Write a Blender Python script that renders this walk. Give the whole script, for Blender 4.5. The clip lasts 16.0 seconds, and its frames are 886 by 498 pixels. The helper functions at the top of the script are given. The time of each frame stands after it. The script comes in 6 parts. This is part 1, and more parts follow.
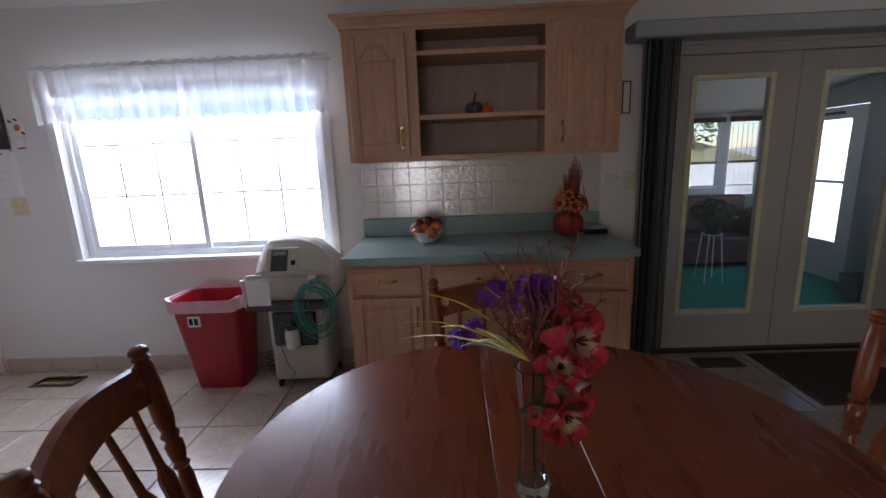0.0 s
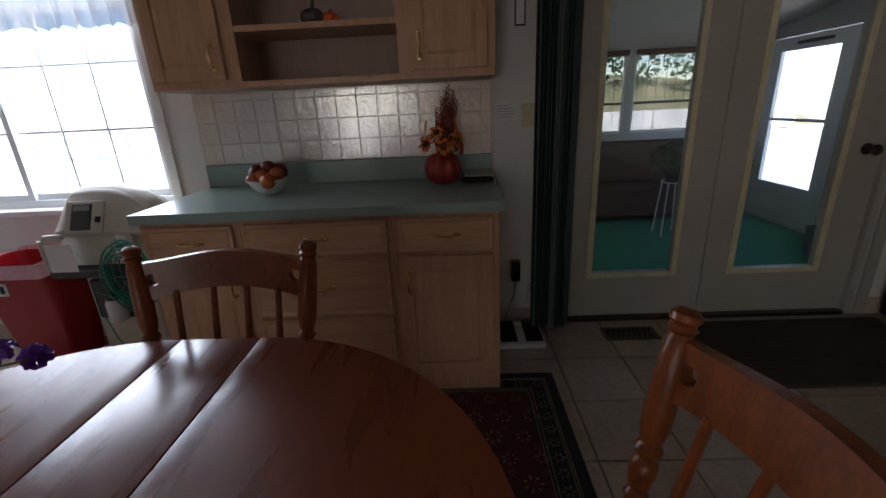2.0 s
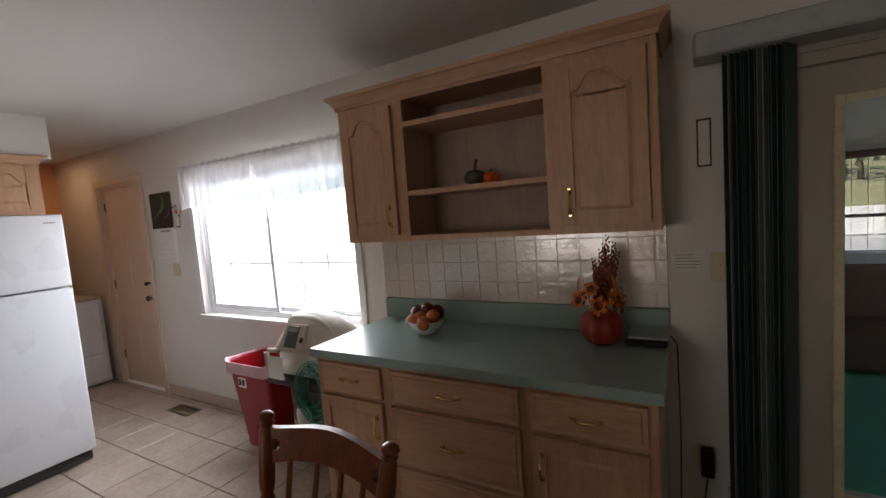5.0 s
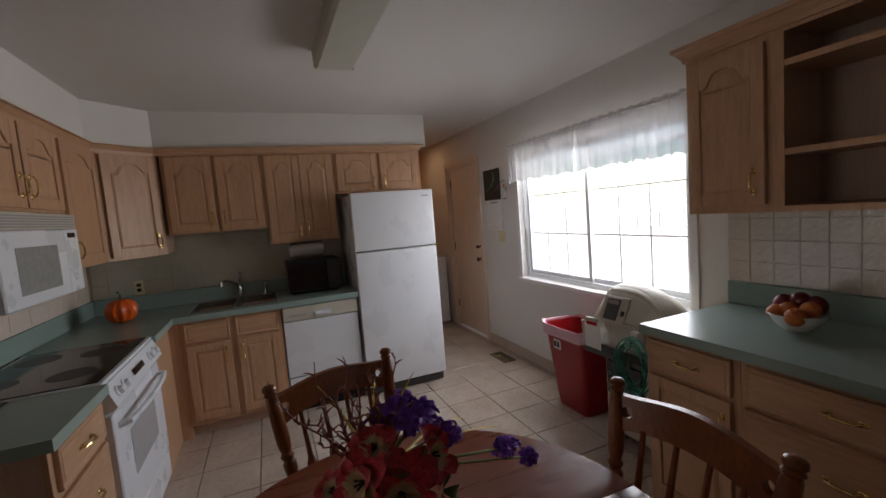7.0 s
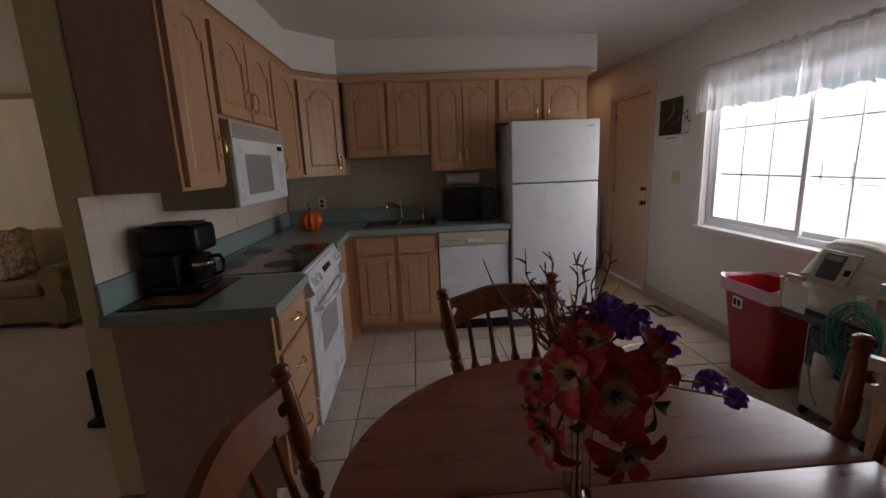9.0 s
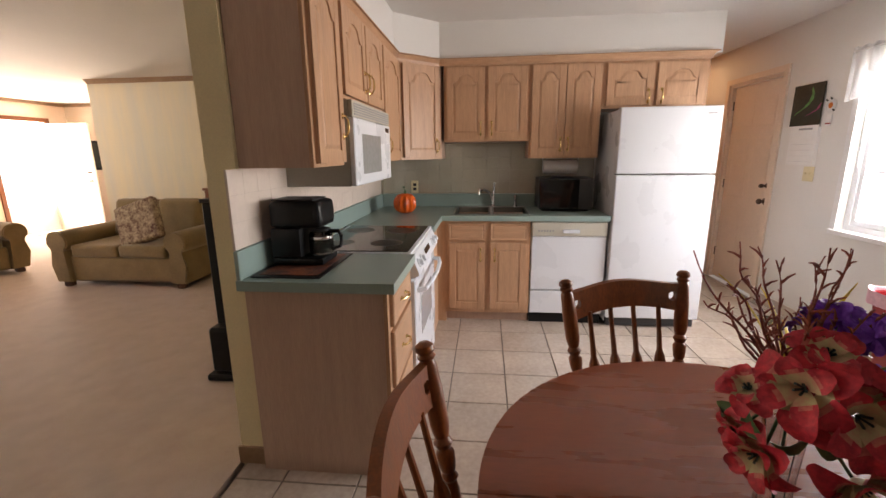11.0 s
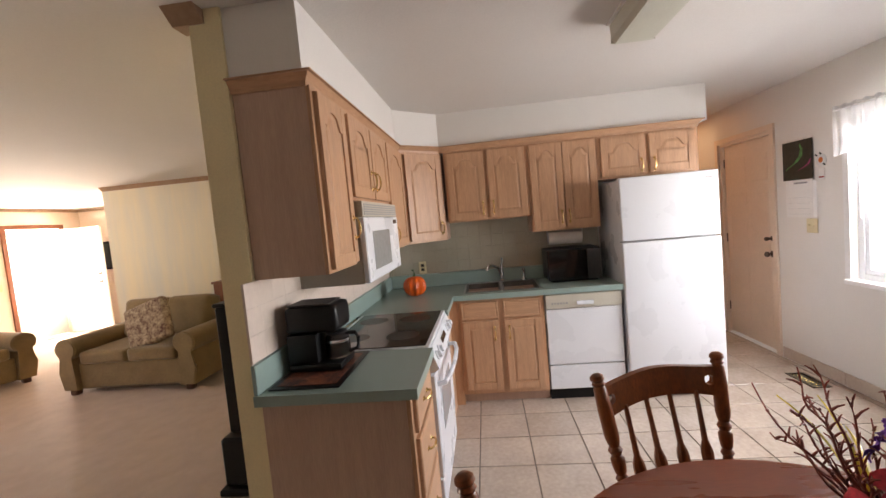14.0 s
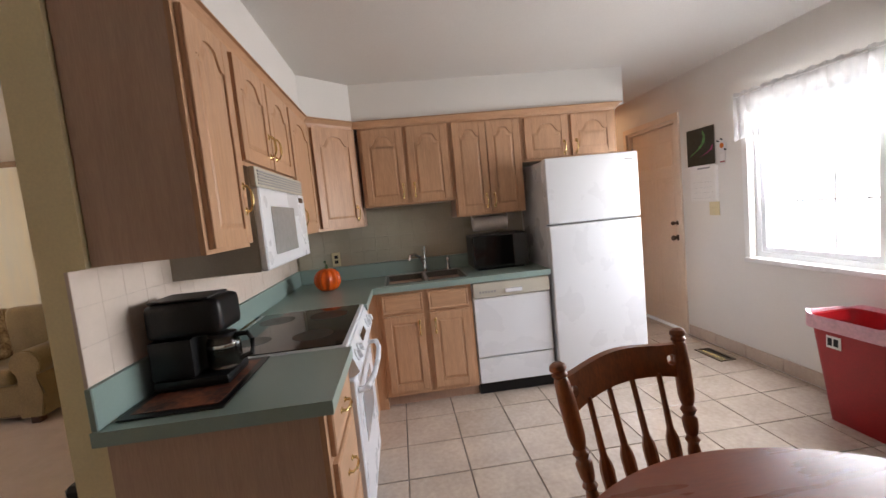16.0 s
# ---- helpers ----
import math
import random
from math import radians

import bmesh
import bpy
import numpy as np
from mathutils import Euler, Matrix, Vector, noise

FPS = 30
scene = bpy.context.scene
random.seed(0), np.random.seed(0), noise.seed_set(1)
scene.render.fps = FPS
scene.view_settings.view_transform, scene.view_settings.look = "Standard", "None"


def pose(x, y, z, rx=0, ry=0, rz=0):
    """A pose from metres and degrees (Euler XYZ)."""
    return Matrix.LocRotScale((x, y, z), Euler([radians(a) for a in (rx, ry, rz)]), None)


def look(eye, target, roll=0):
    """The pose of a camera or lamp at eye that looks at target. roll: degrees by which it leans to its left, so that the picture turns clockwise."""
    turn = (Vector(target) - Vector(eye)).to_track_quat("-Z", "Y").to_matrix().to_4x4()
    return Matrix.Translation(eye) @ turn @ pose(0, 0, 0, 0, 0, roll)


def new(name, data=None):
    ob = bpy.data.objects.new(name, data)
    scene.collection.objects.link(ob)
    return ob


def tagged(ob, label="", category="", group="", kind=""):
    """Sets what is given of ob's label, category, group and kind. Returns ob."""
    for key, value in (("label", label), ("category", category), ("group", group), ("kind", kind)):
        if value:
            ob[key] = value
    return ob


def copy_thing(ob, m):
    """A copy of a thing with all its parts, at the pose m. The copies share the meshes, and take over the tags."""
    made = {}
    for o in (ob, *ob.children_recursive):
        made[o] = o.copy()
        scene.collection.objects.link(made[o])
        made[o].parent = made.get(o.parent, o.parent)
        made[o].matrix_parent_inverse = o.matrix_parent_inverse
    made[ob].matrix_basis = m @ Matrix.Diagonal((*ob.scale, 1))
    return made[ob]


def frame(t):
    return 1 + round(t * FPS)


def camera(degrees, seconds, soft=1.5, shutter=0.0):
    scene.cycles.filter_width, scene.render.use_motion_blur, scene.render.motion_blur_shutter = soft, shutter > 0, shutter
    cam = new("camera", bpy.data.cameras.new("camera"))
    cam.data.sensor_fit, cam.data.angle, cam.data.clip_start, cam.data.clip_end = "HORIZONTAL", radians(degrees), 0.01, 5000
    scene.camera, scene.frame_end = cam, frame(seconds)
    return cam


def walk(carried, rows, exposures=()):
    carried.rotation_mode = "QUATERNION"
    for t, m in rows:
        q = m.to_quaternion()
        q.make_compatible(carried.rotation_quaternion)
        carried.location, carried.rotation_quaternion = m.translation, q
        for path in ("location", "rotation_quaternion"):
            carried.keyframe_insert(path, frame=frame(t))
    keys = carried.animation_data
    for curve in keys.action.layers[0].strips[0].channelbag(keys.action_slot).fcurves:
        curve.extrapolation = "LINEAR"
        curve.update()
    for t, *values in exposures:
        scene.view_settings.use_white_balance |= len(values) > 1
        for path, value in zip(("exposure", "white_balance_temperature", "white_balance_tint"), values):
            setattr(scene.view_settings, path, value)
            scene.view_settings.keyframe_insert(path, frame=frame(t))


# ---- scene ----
cam = camera(92.6, 16.0, shutter=0.15)
PATH = [
    (0, (0.272, 0.5, 1.4), (0.217, 2.456, 0.987), -2.4),
    (0.5, (0.475, 0.497, 1.38), (0.429, 2.434, 0.884), -2.4),
    (1, (0.75, 0.597, 1.352), (0.688, 2.51, 0.772), -1.3),
    (1.5, (0.906, 0.801, 1.3), (0.963, 2.695, 0.663), -1.9),
    (2, (1.038, 0.982, 1.281), (0.963, 2.879, 0.64), -2.8),
    (2.5, (1.12, 1.184, 1.261), (0.72, 3.02, 0.575), 0.8),
    (3, (1.212, 1.281, 1.269), (0.666, 3.075, 0.573), 0.6),
    (3.2, (1.222, 1.298, 1.274), (0.661, 3.097, 0.605), -0.8),
    (5.3, (1.3, 1.211, 1.539), (0.175, 2.861, 1.427), -4.3),
    (5.5, (1.288, 1.224, 1.537), (0.043, 2.786, 1.427), -4.1),
    (6, (1.23, 1.18, 1.53), (-0.353, 2.396, 1.406), -5.3),
    (6.5, (1.178, 1.123, 1.515), (-0.594, 2.042, 1.394), -4.8),
    (7, (1.138, 1.081, 1.513), (-0.704, 1.838, 1.334), -4.6),
    (7.5, (1.096, 1.028, 1.495), (-0.799, 1.633, 1.288), -4.3),
    (8, (1.079, 0.989, 1.479), (-0.858, 1.416, 1.222), -3.2),
    (8.5, (1.078, 0.968, 1.463), (-0.877, 1.283, 1.182), -2.2),
    (9, (1.067, 0.951, 1.415), (-0.89, 1.069, 1.018), -2.4),
    (9.5, (1.049, 0.902, 1.383), (-0.902, 0.897, 0.943), -1.6),
    (9.7, (1.055, 0.878, 1.382), (-0.886, 0.798, 0.904), -1.3),
    (11.8, (1.025, 0.726, 1.462), (-0.922, 0.439, 1.108), -1.7),
    (12, (1.035, 0.731, 1.487), (-0.921, 0.437, 1.192), -2.3),
    (12.5, (1.041, 0.739, 1.535), (-0.937, 0.488, 1.371), -3.5),
    (13, (1.04, 0.738, 1.542), (-0.942, 0.493, 1.428), -4.1),
    (13.5, (1.032, 0.738, 1.545), (-0.956, 0.536, 1.443), -4.5),
    (14, (1.012, 0.706, 1.523), (-0.973, 0.5, 1.387), -5.3),
    (14.5, (0.982, 0.659, 1.484), (-1.009, 0.568, 1.314), -5.9),
    (15, (0.926, 0.616, 1.408), (-1.056, 0.647, 1.142), -4.7),
    (15.5, (0.784, 0.63, 1.4), (-1.198, 0.723, 1.148), -4.3),
    (16, (0.691, 0.646, 1.41), (-1.291, 0.837, 1.233), -5.7),
]
EXPOSURES = [(0.0, 1.65, 5850, 18), (0.5, 1.4, 5900, 18), (0.9, 1.25, 6000, 18), (1.5, 1.1, 6100, 17), (2.2, 1.45, 6200, 16), (3.2, 1.8, 6250, 16), (5.3, 1.65, 6850, 16), (6.0, 1.5, 6900, 16), (7.0, 1.1, 6900, 16), (8.0, 0.75, 7000, 18), (9.0, 0.75, 7100, 20), (9.7, 1.4, 7250, 20), (12.0, 2.95, 7450, 18), (14.0, 2.75, 7200, 18), (16.0, 2.55, 6950, 16)]
walk(cam, [(t, look(eye, target, roll)) for t, eye, target, roll in PATH], EXPOSURES)

# ---- light ----
world = bpy.data.worlds.new("world")
scene.world = world
world.use_nodes = True
wn = world.node_tree.nodes
sky = wn.new("ShaderNodeTexSky")
sky.sky_type = "NISHITA"
sky.sun_disc = False
sky.sun_elevation = radians(48)
sky.sun_rotation = radians(200)
sky.dust_density = 0.2
sky.ozone_density = 2.0
world.node_tree.links.new(sky.outputs[0], wn["Background"].inputs[0])
wn["Background"].inputs[1].default_value = 0.14

sun = new("sun", bpy.data.lights.new("sun", "SUN"))
sun.data.energy = 5.0
sun.data.angle = radians(0.5)
sun.data.color = (1.0, 0.95, 0.88)
sun.rotation_euler = Vector((math.sin(radians(200)) * math.cos(radians(48)), math.cos(radians(200)) * math.cos(radians(48)), math.sin(radians(48)))).to_track_quat("Z", "Y").to_euler()


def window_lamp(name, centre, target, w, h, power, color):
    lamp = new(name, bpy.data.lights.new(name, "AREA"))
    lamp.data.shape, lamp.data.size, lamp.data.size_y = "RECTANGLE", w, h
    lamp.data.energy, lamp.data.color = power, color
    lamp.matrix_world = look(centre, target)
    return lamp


window_lamp("kitchen_window_light", (-1.44, 3.56, 1.50), (-1.44, 1.5, 0.25), 1.72, 1.10, 19, (0.91, 0.955, 1.0))
window_lamp("front_door_light", (-5.97, -7.75, 1.1), (-5.97, 0, 1.1), 0.9, 1.9, 50, (1.0, 0.93, 0.82))
window_lamp("living_window_light", (-1.5, -7.56, 1.05), (-1.5, 0, 0.9), 2.26, 1.95, 10, (1.0, 0.91, 0.78))


# Warm source assumed out of view in the hall; no fitting is built.
window_lamp("unseen_hall_source", (-4.3, 2.9, 2.37), (-4.3, 2.9, 0), 0.28, 0.28, 0.5, (1.0, 0.66, 0.38))


# ---- materials ----
def mat(name, color, rough=0.6, metal=0.0, var=0.12, scale=6.0, fine=60.0, bump=0.1, stretch=(1, 1, 1), color2=None, spec=0.5, coat=0.0, rnd=0.0, sheen=0.0, clear=0.0):
    """Two-scale varied surface in metres: broad stains, fine grain, bump; rnd varies piece by piece."""
    m = bpy.data.materials.new(name)
    m.use_nodes = True
    nt = m.node_tree
    n, l = nt.nodes, nt.links
    b = n["Principled BSDF"]
    tc = n.new("ShaderNodeTexCoord")
    mp = n.new("ShaderNodeMapping")
    mp.inputs["Scale"].default_value = stretch
    geo = n.new("ShaderNodeNewGeometry")
    l.new(geo.outputs["Position"], mp.inputs["Vector"])
    n1 = n.new("ShaderNodeTexNoise")
    n1.inputs["Scale"].default_value = scale
    n1.inputs["Detail"].default_value = 4
    n2 = n.new("ShaderNodeTexNoise")
    n2.inputs["Scale"].default_value = fine
    n2.inputs["Detail"].default_value = 5
    for q in (n1, n2):
        l.new(mp.outputs[0], q.inputs["Vector"])
    mx = n.new("ShaderNodeMath")
    mx.operation = "ADD"
    l.new(n1.outputs[0], mx.inputs[0])
    l.new(n2.outputs[0], mx.inputs[1])
    src = mx.outputs[0]
    if rnd:
        oi = n.new("ShaderNodeObjectInfo")
        a = n.new("ShaderNodeMath")
        a.operation = "MULTIPLY_ADD"
        a.inputs[1].default_value = rnd
        l.new(oi.outputs["Random"], a.inputs[0])
        l.new(src, a.inputs[2])
        src = a.outputs[0]
    mr = n.new("ShaderNodeMapRange")
    mr.inputs["From Min"].default_value, mr.inputs["From Max"].default_value = 0.7, 1.3 + rnd
    l.new(src, mr.inputs["Value"])
    cr = n.new("ShaderNodeMix")
    cr.data_type = "RGBA"
    c2 = color2 or tuple(c * (1 - 2 * var) for c in color)
    c1 = color if color2 else tuple(min(1, c * (1 + var)) for c in color)
    cr.inputs[6].default_value = (*c2, 1)
    cr.inputs[7].default_value = (*c1, 1)
    l.new(mr.outputs[0], cr.inputs[0])
    l.new(cr.outputs[2], b.inputs["Base Color"])
    rr = n.new("ShaderNodeMapRange")
    rr.inputs["To Min"].default_value, rr.inputs["To Max"].default_value = max(0.02, rough * 0.85), min(1, rough * 1.15)
    l.new(n1.outputs[0], rr.inputs["Value"])
    l.new(rr.outputs[0], b.inputs["Roughness"])
    b.inputs["Metallic"].default_value = metal
    b.inputs["Specular IOR Level"].default_value = spec
    b.inputs["Coat Weight"].default_value = coat
    b.inputs["Coat Roughness"].default_value = 0.15
    b.inputs["Sheen Weight"].default_value = sheen
    b.inputs["Transmission Weight"].default_value = clear
    if bump:
        bp = n.new("ShaderNodeBump")
        bp.inputs["Strength"].default_value = bump
        bp.inputs["Distance"].default_value = 0.004
        l.new(n2.outputs[0], bp.inputs["Height"])
        l.new(bp.outputs[0], b.inputs["Normal"])
    return m


def glow(name, color, strength):
    m = bpy.data.materials.new(name)
    m.use_nodes = True
    b = m.node_tree.nodes["Principled BSDF"]
    b.inputs["Base Color"].default_value = (*color, 1)
    b.inputs["Emission Color"].default_value = (*color, 1)
    b.inputs["Emission Strength"].default_value = strength
    return m


WALL = mat("wall_paint", (0.73, 0.71, 0.67), 0.55, var=0.02, scale=2, fine=140, bump=0.12)
WALLY = mat("yellow_paint", (0.80, 0.70, 0.44), 0.6, var=0.04, scale=2, fine=120, bump=0.12)
WALLO = mat("orange_tan_paint", (0.72, 0.40, 0.20), 0.6, var=0.03, scale=2, fine=120, bump=0.1)
WALLS = mat("streaked_yellow_paint", (0.84, 0.74, 0.52), 0.6, color2=(0.70, 0.68, 0.58), scale=2.6, fine=9, bump=0.05, stretch=(1, 1, 0.12))
WALLP = mat("peach_paint", (0.80, 0.66, 0.53), 0.6, var=0.03, scale=2, fine=120, bump=0.1)
CEIL = mat("ceiling_paint", (0.67, 0.65, 0.615), 0.8, var=0.02, scale=1.5, fine=90, bump=0.25)
TRIM = mat("white_trim_paint", (0.78, 0.78, 0.77), 0.35, var=0.03, scale=5, fine=50, bump=0.05)
VINYL = mat("white_vinyl", (0.80, 0.82, 0.84), 0.35, var=0.02, scale=5, fine=50, bump=0.02)
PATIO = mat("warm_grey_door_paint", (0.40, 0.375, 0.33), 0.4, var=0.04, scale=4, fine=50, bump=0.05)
RAILP = mat("grey_vinyl_valance", (0.42, 0.46, 0.47), 0.5, var=0.05, scale=4, fine=50, bump=0.05)
DOORP = mat("cream_door_paint", (0.74, 0.62, 0.50), 0.4, var=0.03, scale=4, fine=40, bump=0.05)
OAK = mat("pickled_oak", (0.575, 0.338, 0.198), 0.42, color2=(0.435, 0.248, 0.14), scale=5, fine=26, bump=0.25, stretch=(6, 6, 0.6))
OAKH = mat("pickled_oak_cross_grain", (0.575, 0.338, 0.198), 0.42, color2=(0.435, 0.248, 0.14), scale=5, fine=26, bump=0.25, stretch=(0.6, 0.6, 6))
OAKIN = mat("oak_interior", (0.42, 0.31, 0.25), 0.55, color2=(0.33, 0.24, 0.19), scale=4, fine=24, bump=0.2, stretch=(6, 6, 0.6))
OAKLAM = mat("oak_laminate_side", (0.56, 0.385, 0.29), 0.5, color2=(0.47, 0.315, 0.235), scale=5, fine=40, bump=0.15, stretch=(6, 6, 0.5))
BRASS = mat("polished_brass", (0.83, 0.62, 0.28), 0.22, 1.0, var=0.08, scale=30, fine=200, bump=0.03)
TEAL = mat("teal_laminate", (0.25, 0.33, 0.30), 0.30, var=0.07, scale=9, fine=400, bump=0.0, color2=(0.225, 0.30, 0.27))
TEAL2 = mat("teal_laminate_edge", (0.28, 0.38, 0.35), 0.3, color2=(0.25, 0.34, 0.31), scale=9, fine=300, bump=0.03)
TILE = mat("floor_tile_glaze", (0.56, 0.465, 0.39), 0.19, color2=(0.38, 0.31, 0.255), scale=5, fine=35, bump=0.12, rnd=0.22, spec=0.9)
GROUT = mat("floor_grout", (0.20, 0.165, 0.14), 0.9, var=0.15, scale=8, fine=120, bump=0.4)
WTILE = mat("wall_tile_glaze", (0.62, 0.575, 0.50), 0.05, var=0.02, scale=10, fine=42, bump=0.8, rnd=0.04, spec=1.0, coat=1.0)
WGROUT = mat("wall_grout", (0.54, 0.50, 0.43), 0.9, var=0.1, scale=10, fine=150, bump=0.3)
PTILE = mat("pinkish_white_tile", (0.76, 0.65, 0.57), 0.16, var=0.02, scale=10, fine=30, bump=0.6, rnd=0.04)
PGROUT = mat("pinkish_grout", (0.66, 0.56, 0.49), 0.9, var=0.06, scale=10, fine=150, bump=0.2)
# West splash tile and grout: shade and greenish reflections put into the colour.
GTILE = mat("shaded_beige_tile", (0.41, 0.385, 0.29), 0.05, var=0.03, scale=10, fine=55, bump=0.5, rnd=0.1, spec=1.0, coat=1.0)
GGROUT = mat("shaded_beige_grout", (0.35, 0.33, 0.25), 0.9, var=0.1, scale=10, fine=150, bump=0.3)
BASET = mat("baseboard_tile", (0.56, 0.46, 0.38), 0.35, color2=(0.46, 0.37, 0.30), scale=6, fine=40, bump=0.1, rnd=0.15)
CARPET = mat("beige_carpet", (0.53, 0.395, 0.30), 0.95, color2=(0.41, 0.295, 0.215), scale=7, fine=240, bump=1.0, sheen=0.3)
GREEN = mat("green_turf_carpet", (0.03, 0.30, 0.17), 0.9, color2=(0.02, 0.22, 0.12), scale=3, fine=300, bump=0.8)
TABLEW = mat("cherry_tabletop", (0.25, 0.056, 0.018), 0.28, color2=(0.185, 0.040, 0.013), scale=4, fine=34, bump=0.035, stretch=(5, 0.7, 1), coat=0.3)
CHAIRW = mat("chair_maple", (0.25, 0.066, 0.015), 0.33, color2=(0.13, 0.036, 0.010), scale=9, fine=50, bump=0.08, stretch=(3, 3, 1), spec=0.4)
WHITE = mat("white_enamel", (0.72, 0.74, 0.77), 0.28, var=0.015, scale=4, fine=260, bump=0.06)
CREAM = mat("cream_plastic", (0.52, 0.49, 0.41), 0.45, var=0.04, scale=8, fine=200, bump=0.05)
MWCASE = mat("beige_grey_case_paint", (0.42, 0.39, 0.33), 0.45, var=0.05, scale=6, fine=120, bump=0.04)
DKWHITE = mat("grey_panel_glass", (0.32, 0.32, 0.31), 0.2, var=0.1, scale=30, fine=300, bump=0)
BLACK = mat("black_plastic", (0.009, 0.009, 0.010), 0.32, spec=0.3, var=0.2, scale=10, fine=200, bump=0.05)
BURN = mat("dark_cooking_zone", (0.016, 0.013, 0.012), 0.32, spec=0.3, var=0.2, scale=20, fine=200, bump=0)
# Oven window: the pale reflection on the glass is put into its base colour.
OVENW = mat("oven_reflection_glass", (0.45, 0.45, 0.46), 0.12, var=0.05, scale=20, fine=200, bump=0)
BLACKG = mat("black_glass", (0.012, 0.011, 0.011), 0.06, var=0.1, scale=10, fine=200, bump=0)
DKGREY = mat("dark_grey_plastic", (0.05, 0.05, 0.052), 0.45, var=0.1, scale=10, fine=150, bump=0.05)
GREY = mat("grey_plastic", (0.30, 0.30, 0.30), 0.45, var=0.06, scale=10, fine=150, bump=0.05)
STEEL = mat("brushed_steel", (0.55, 0.55, 0.54), 0.3, 1.0, var=0.08, scale=10, fine=200, bump=0.05, stretch=(1, 8, 1))
# Sink bowls: same steel as the rim, with the hollow's shade in the colour.
DKSTEEL = mat("shaded_steel_bowl", (0.24, 0.235, 0.22), 0.38, 1.0, var=0.15, scale=8, fine=200, bump=0.05)
CHROME = mat("chrome", (0.75, 0.76, 0.78), 0.08, 1.0, var=0.04, scale=20, fine=200, bump=0)
BRONZE = mat("dark_bronze", (0.12, 0.09, 0.07), 0.35, 1.0, var=0.1, scale=20, fine=200, bump=0.05)
RED = mat("red_plastic", (0.33, 0.006, 0.010), 0.38, var=0.1, scale=8, fine=120, bump=0.06)
BAG = mat("bin_liner_film", (0.72, 0.42, 0.48), 0.3, var=0.1, scale=14, fine=60, bump=0.4)
TEALTUBE = mat("green_tubing", (0.02, 0.30, 0.22), 0.3, var=0.15, scale=20, fine=200, bump=0)
PUMP = mat("pumpkin_orange", (0.80, 0.12, 0.007), 0.35, color2=(0.60, 0.08, 0.008), scale=14, fine=90, bump=0.1)
PUMPR = mat("pumpkin_red", (0.35, 0.03, 0.012), 0.35, color2=(0.22, 0.016, 0.01), scale=14, fine=90, bump=0.1)
PUMPD = mat("dark_speckled_gourd", (0.10, 0.09, 0.08), 0.4, color2=(0.03, 0.03, 0.03), scale=30, fine=90, bump=0.1)
STEM = mat("dry_stem", (0.12, 0.09, 0.05), 0.7, var=0.2, scale=40, fine=200, bump=0.3)
SOFA = mat("olive_velour", (0.31, 0.215, 0.095), 0.85, color2=(0.19, 0.125, 0.05), scale=5, fine=140, bump=0.3, sheen=0.25)
SOFAR = mat("rust_velour", (0.33, 0.16, 0.06), 0.85, color2=(0.22, 0.10, 0.036), scale=5, fine=140, bump=0.3, sheen=0.6)
DKWOOD = mat("dark_wood", (0.10, 0.04, 0.02), 0.4, color2=(0.06, 0.022, 0.012), scale=6, fine=40, bump=0.15, stretch=(1, 1, 6))
CROWNW = mat("brown_wood_trim", (0.36, 0.24, 0.15), 0.45, color2=(0.28, 0.17, 0.10), scale=6, fine=40, bump=0.15)
REDWOOD = mat("red_brown_door_casing", (0.26, 0.09, 0.035), 0.4, color2=(0.17, 0.055, 0.02), scale=6, fine=40, bump=0.15)
BLIND = mat("green_grey_vertical_blind", (0.045, 0.075, 0.078), 0.7, color2=(0.03, 0.052, 0.055), scale=20, fine=200, bump=0.3)
BLINDL = mat("pale_blind_edge", (0.22, 0.25, 0.25), 0.6, var=0.1, scale=20, fine=200, bump=0.2)
PETM = mat("mid_pink_petal", (0.62, 0.20, 0.15), 0.6, color2=(0.42, 0.07, 0.07), scale=30, fine=120, bump=0.2)
PETR = mat("pink_red_petal", (0.64, 0.035, 0.055), 0.6, color2=(0.28, 0.008, 0.022), scale=30, fine=120, bump=0.2)
PALEPET = mat("pale_petal_base", (0.46, 0.44, 0.22), 0.55, color2=(0.50, 0.26, 0.17), scale=30, fine=120, bump=0.2)
PETV = mat("violet_petal", (0.22, 0.05, 0.52), 0.55, color2=(0.12, 0.02, 0.34), scale=30, fine=120, bump=0.2)
PETO = mat("orange_petal", (0.75, 0.22, 0.02), 0.6, color2=(0.5, 0.10, 0.01), scale=30, fine=120, bump=0.2)
LEAF = mat("leaf_green", (0.06, 0.12, 0.035), 0.55, color2=(0.03, 0.07, 0.02), scale=12, fine=80, bump=0.2)
PALELEAF = mat("pale_leaf_green", (0.25, 0.32, 0.10), 0.5, color2=(0.14, 0.20, 0.05), scale=30, fine=80, bump=0.2)
YELLOWL = mat("yellow_blade", (0.70, 0.50, 0.03), 0.5, var=0.15, scale=30, fine=80, bump=0.1)
TWIG = mat("red_brown_twig", (0.30, 0.062, 0.036), 0.6, color2=(0.13, 0.03, 0.022), scale=40, fine=200, bump=0.3)
PAPER = mat("white_paper", (0.78, 0.77, 0.74), 0.8, var=0.03, scale=10, fine=100, bump=0.05)
PAPERD = mat("dark_print", (0.02, 0.03, 0.025), 0.5, var=0.3, scale=12, fine=60, bump=0)
PRINTG = mat("green_print", (0.10, 0.42, 0.12), 0.5, color2=(0.04, 0.12, 0.05), scale=12, fine=40, bump=0)
PRINTV = mat("violet_print", (0.35, 0.05, 0.20), 0.5, var=0.3, scale=12, fine=40, bump=0)
BROWNP = mat("brown_printed_mat", (0.30, 0.10, 0.05), 0.5, color2=(0.03, 0.02, 0.02), scale=11, fine=60, bump=0.1)
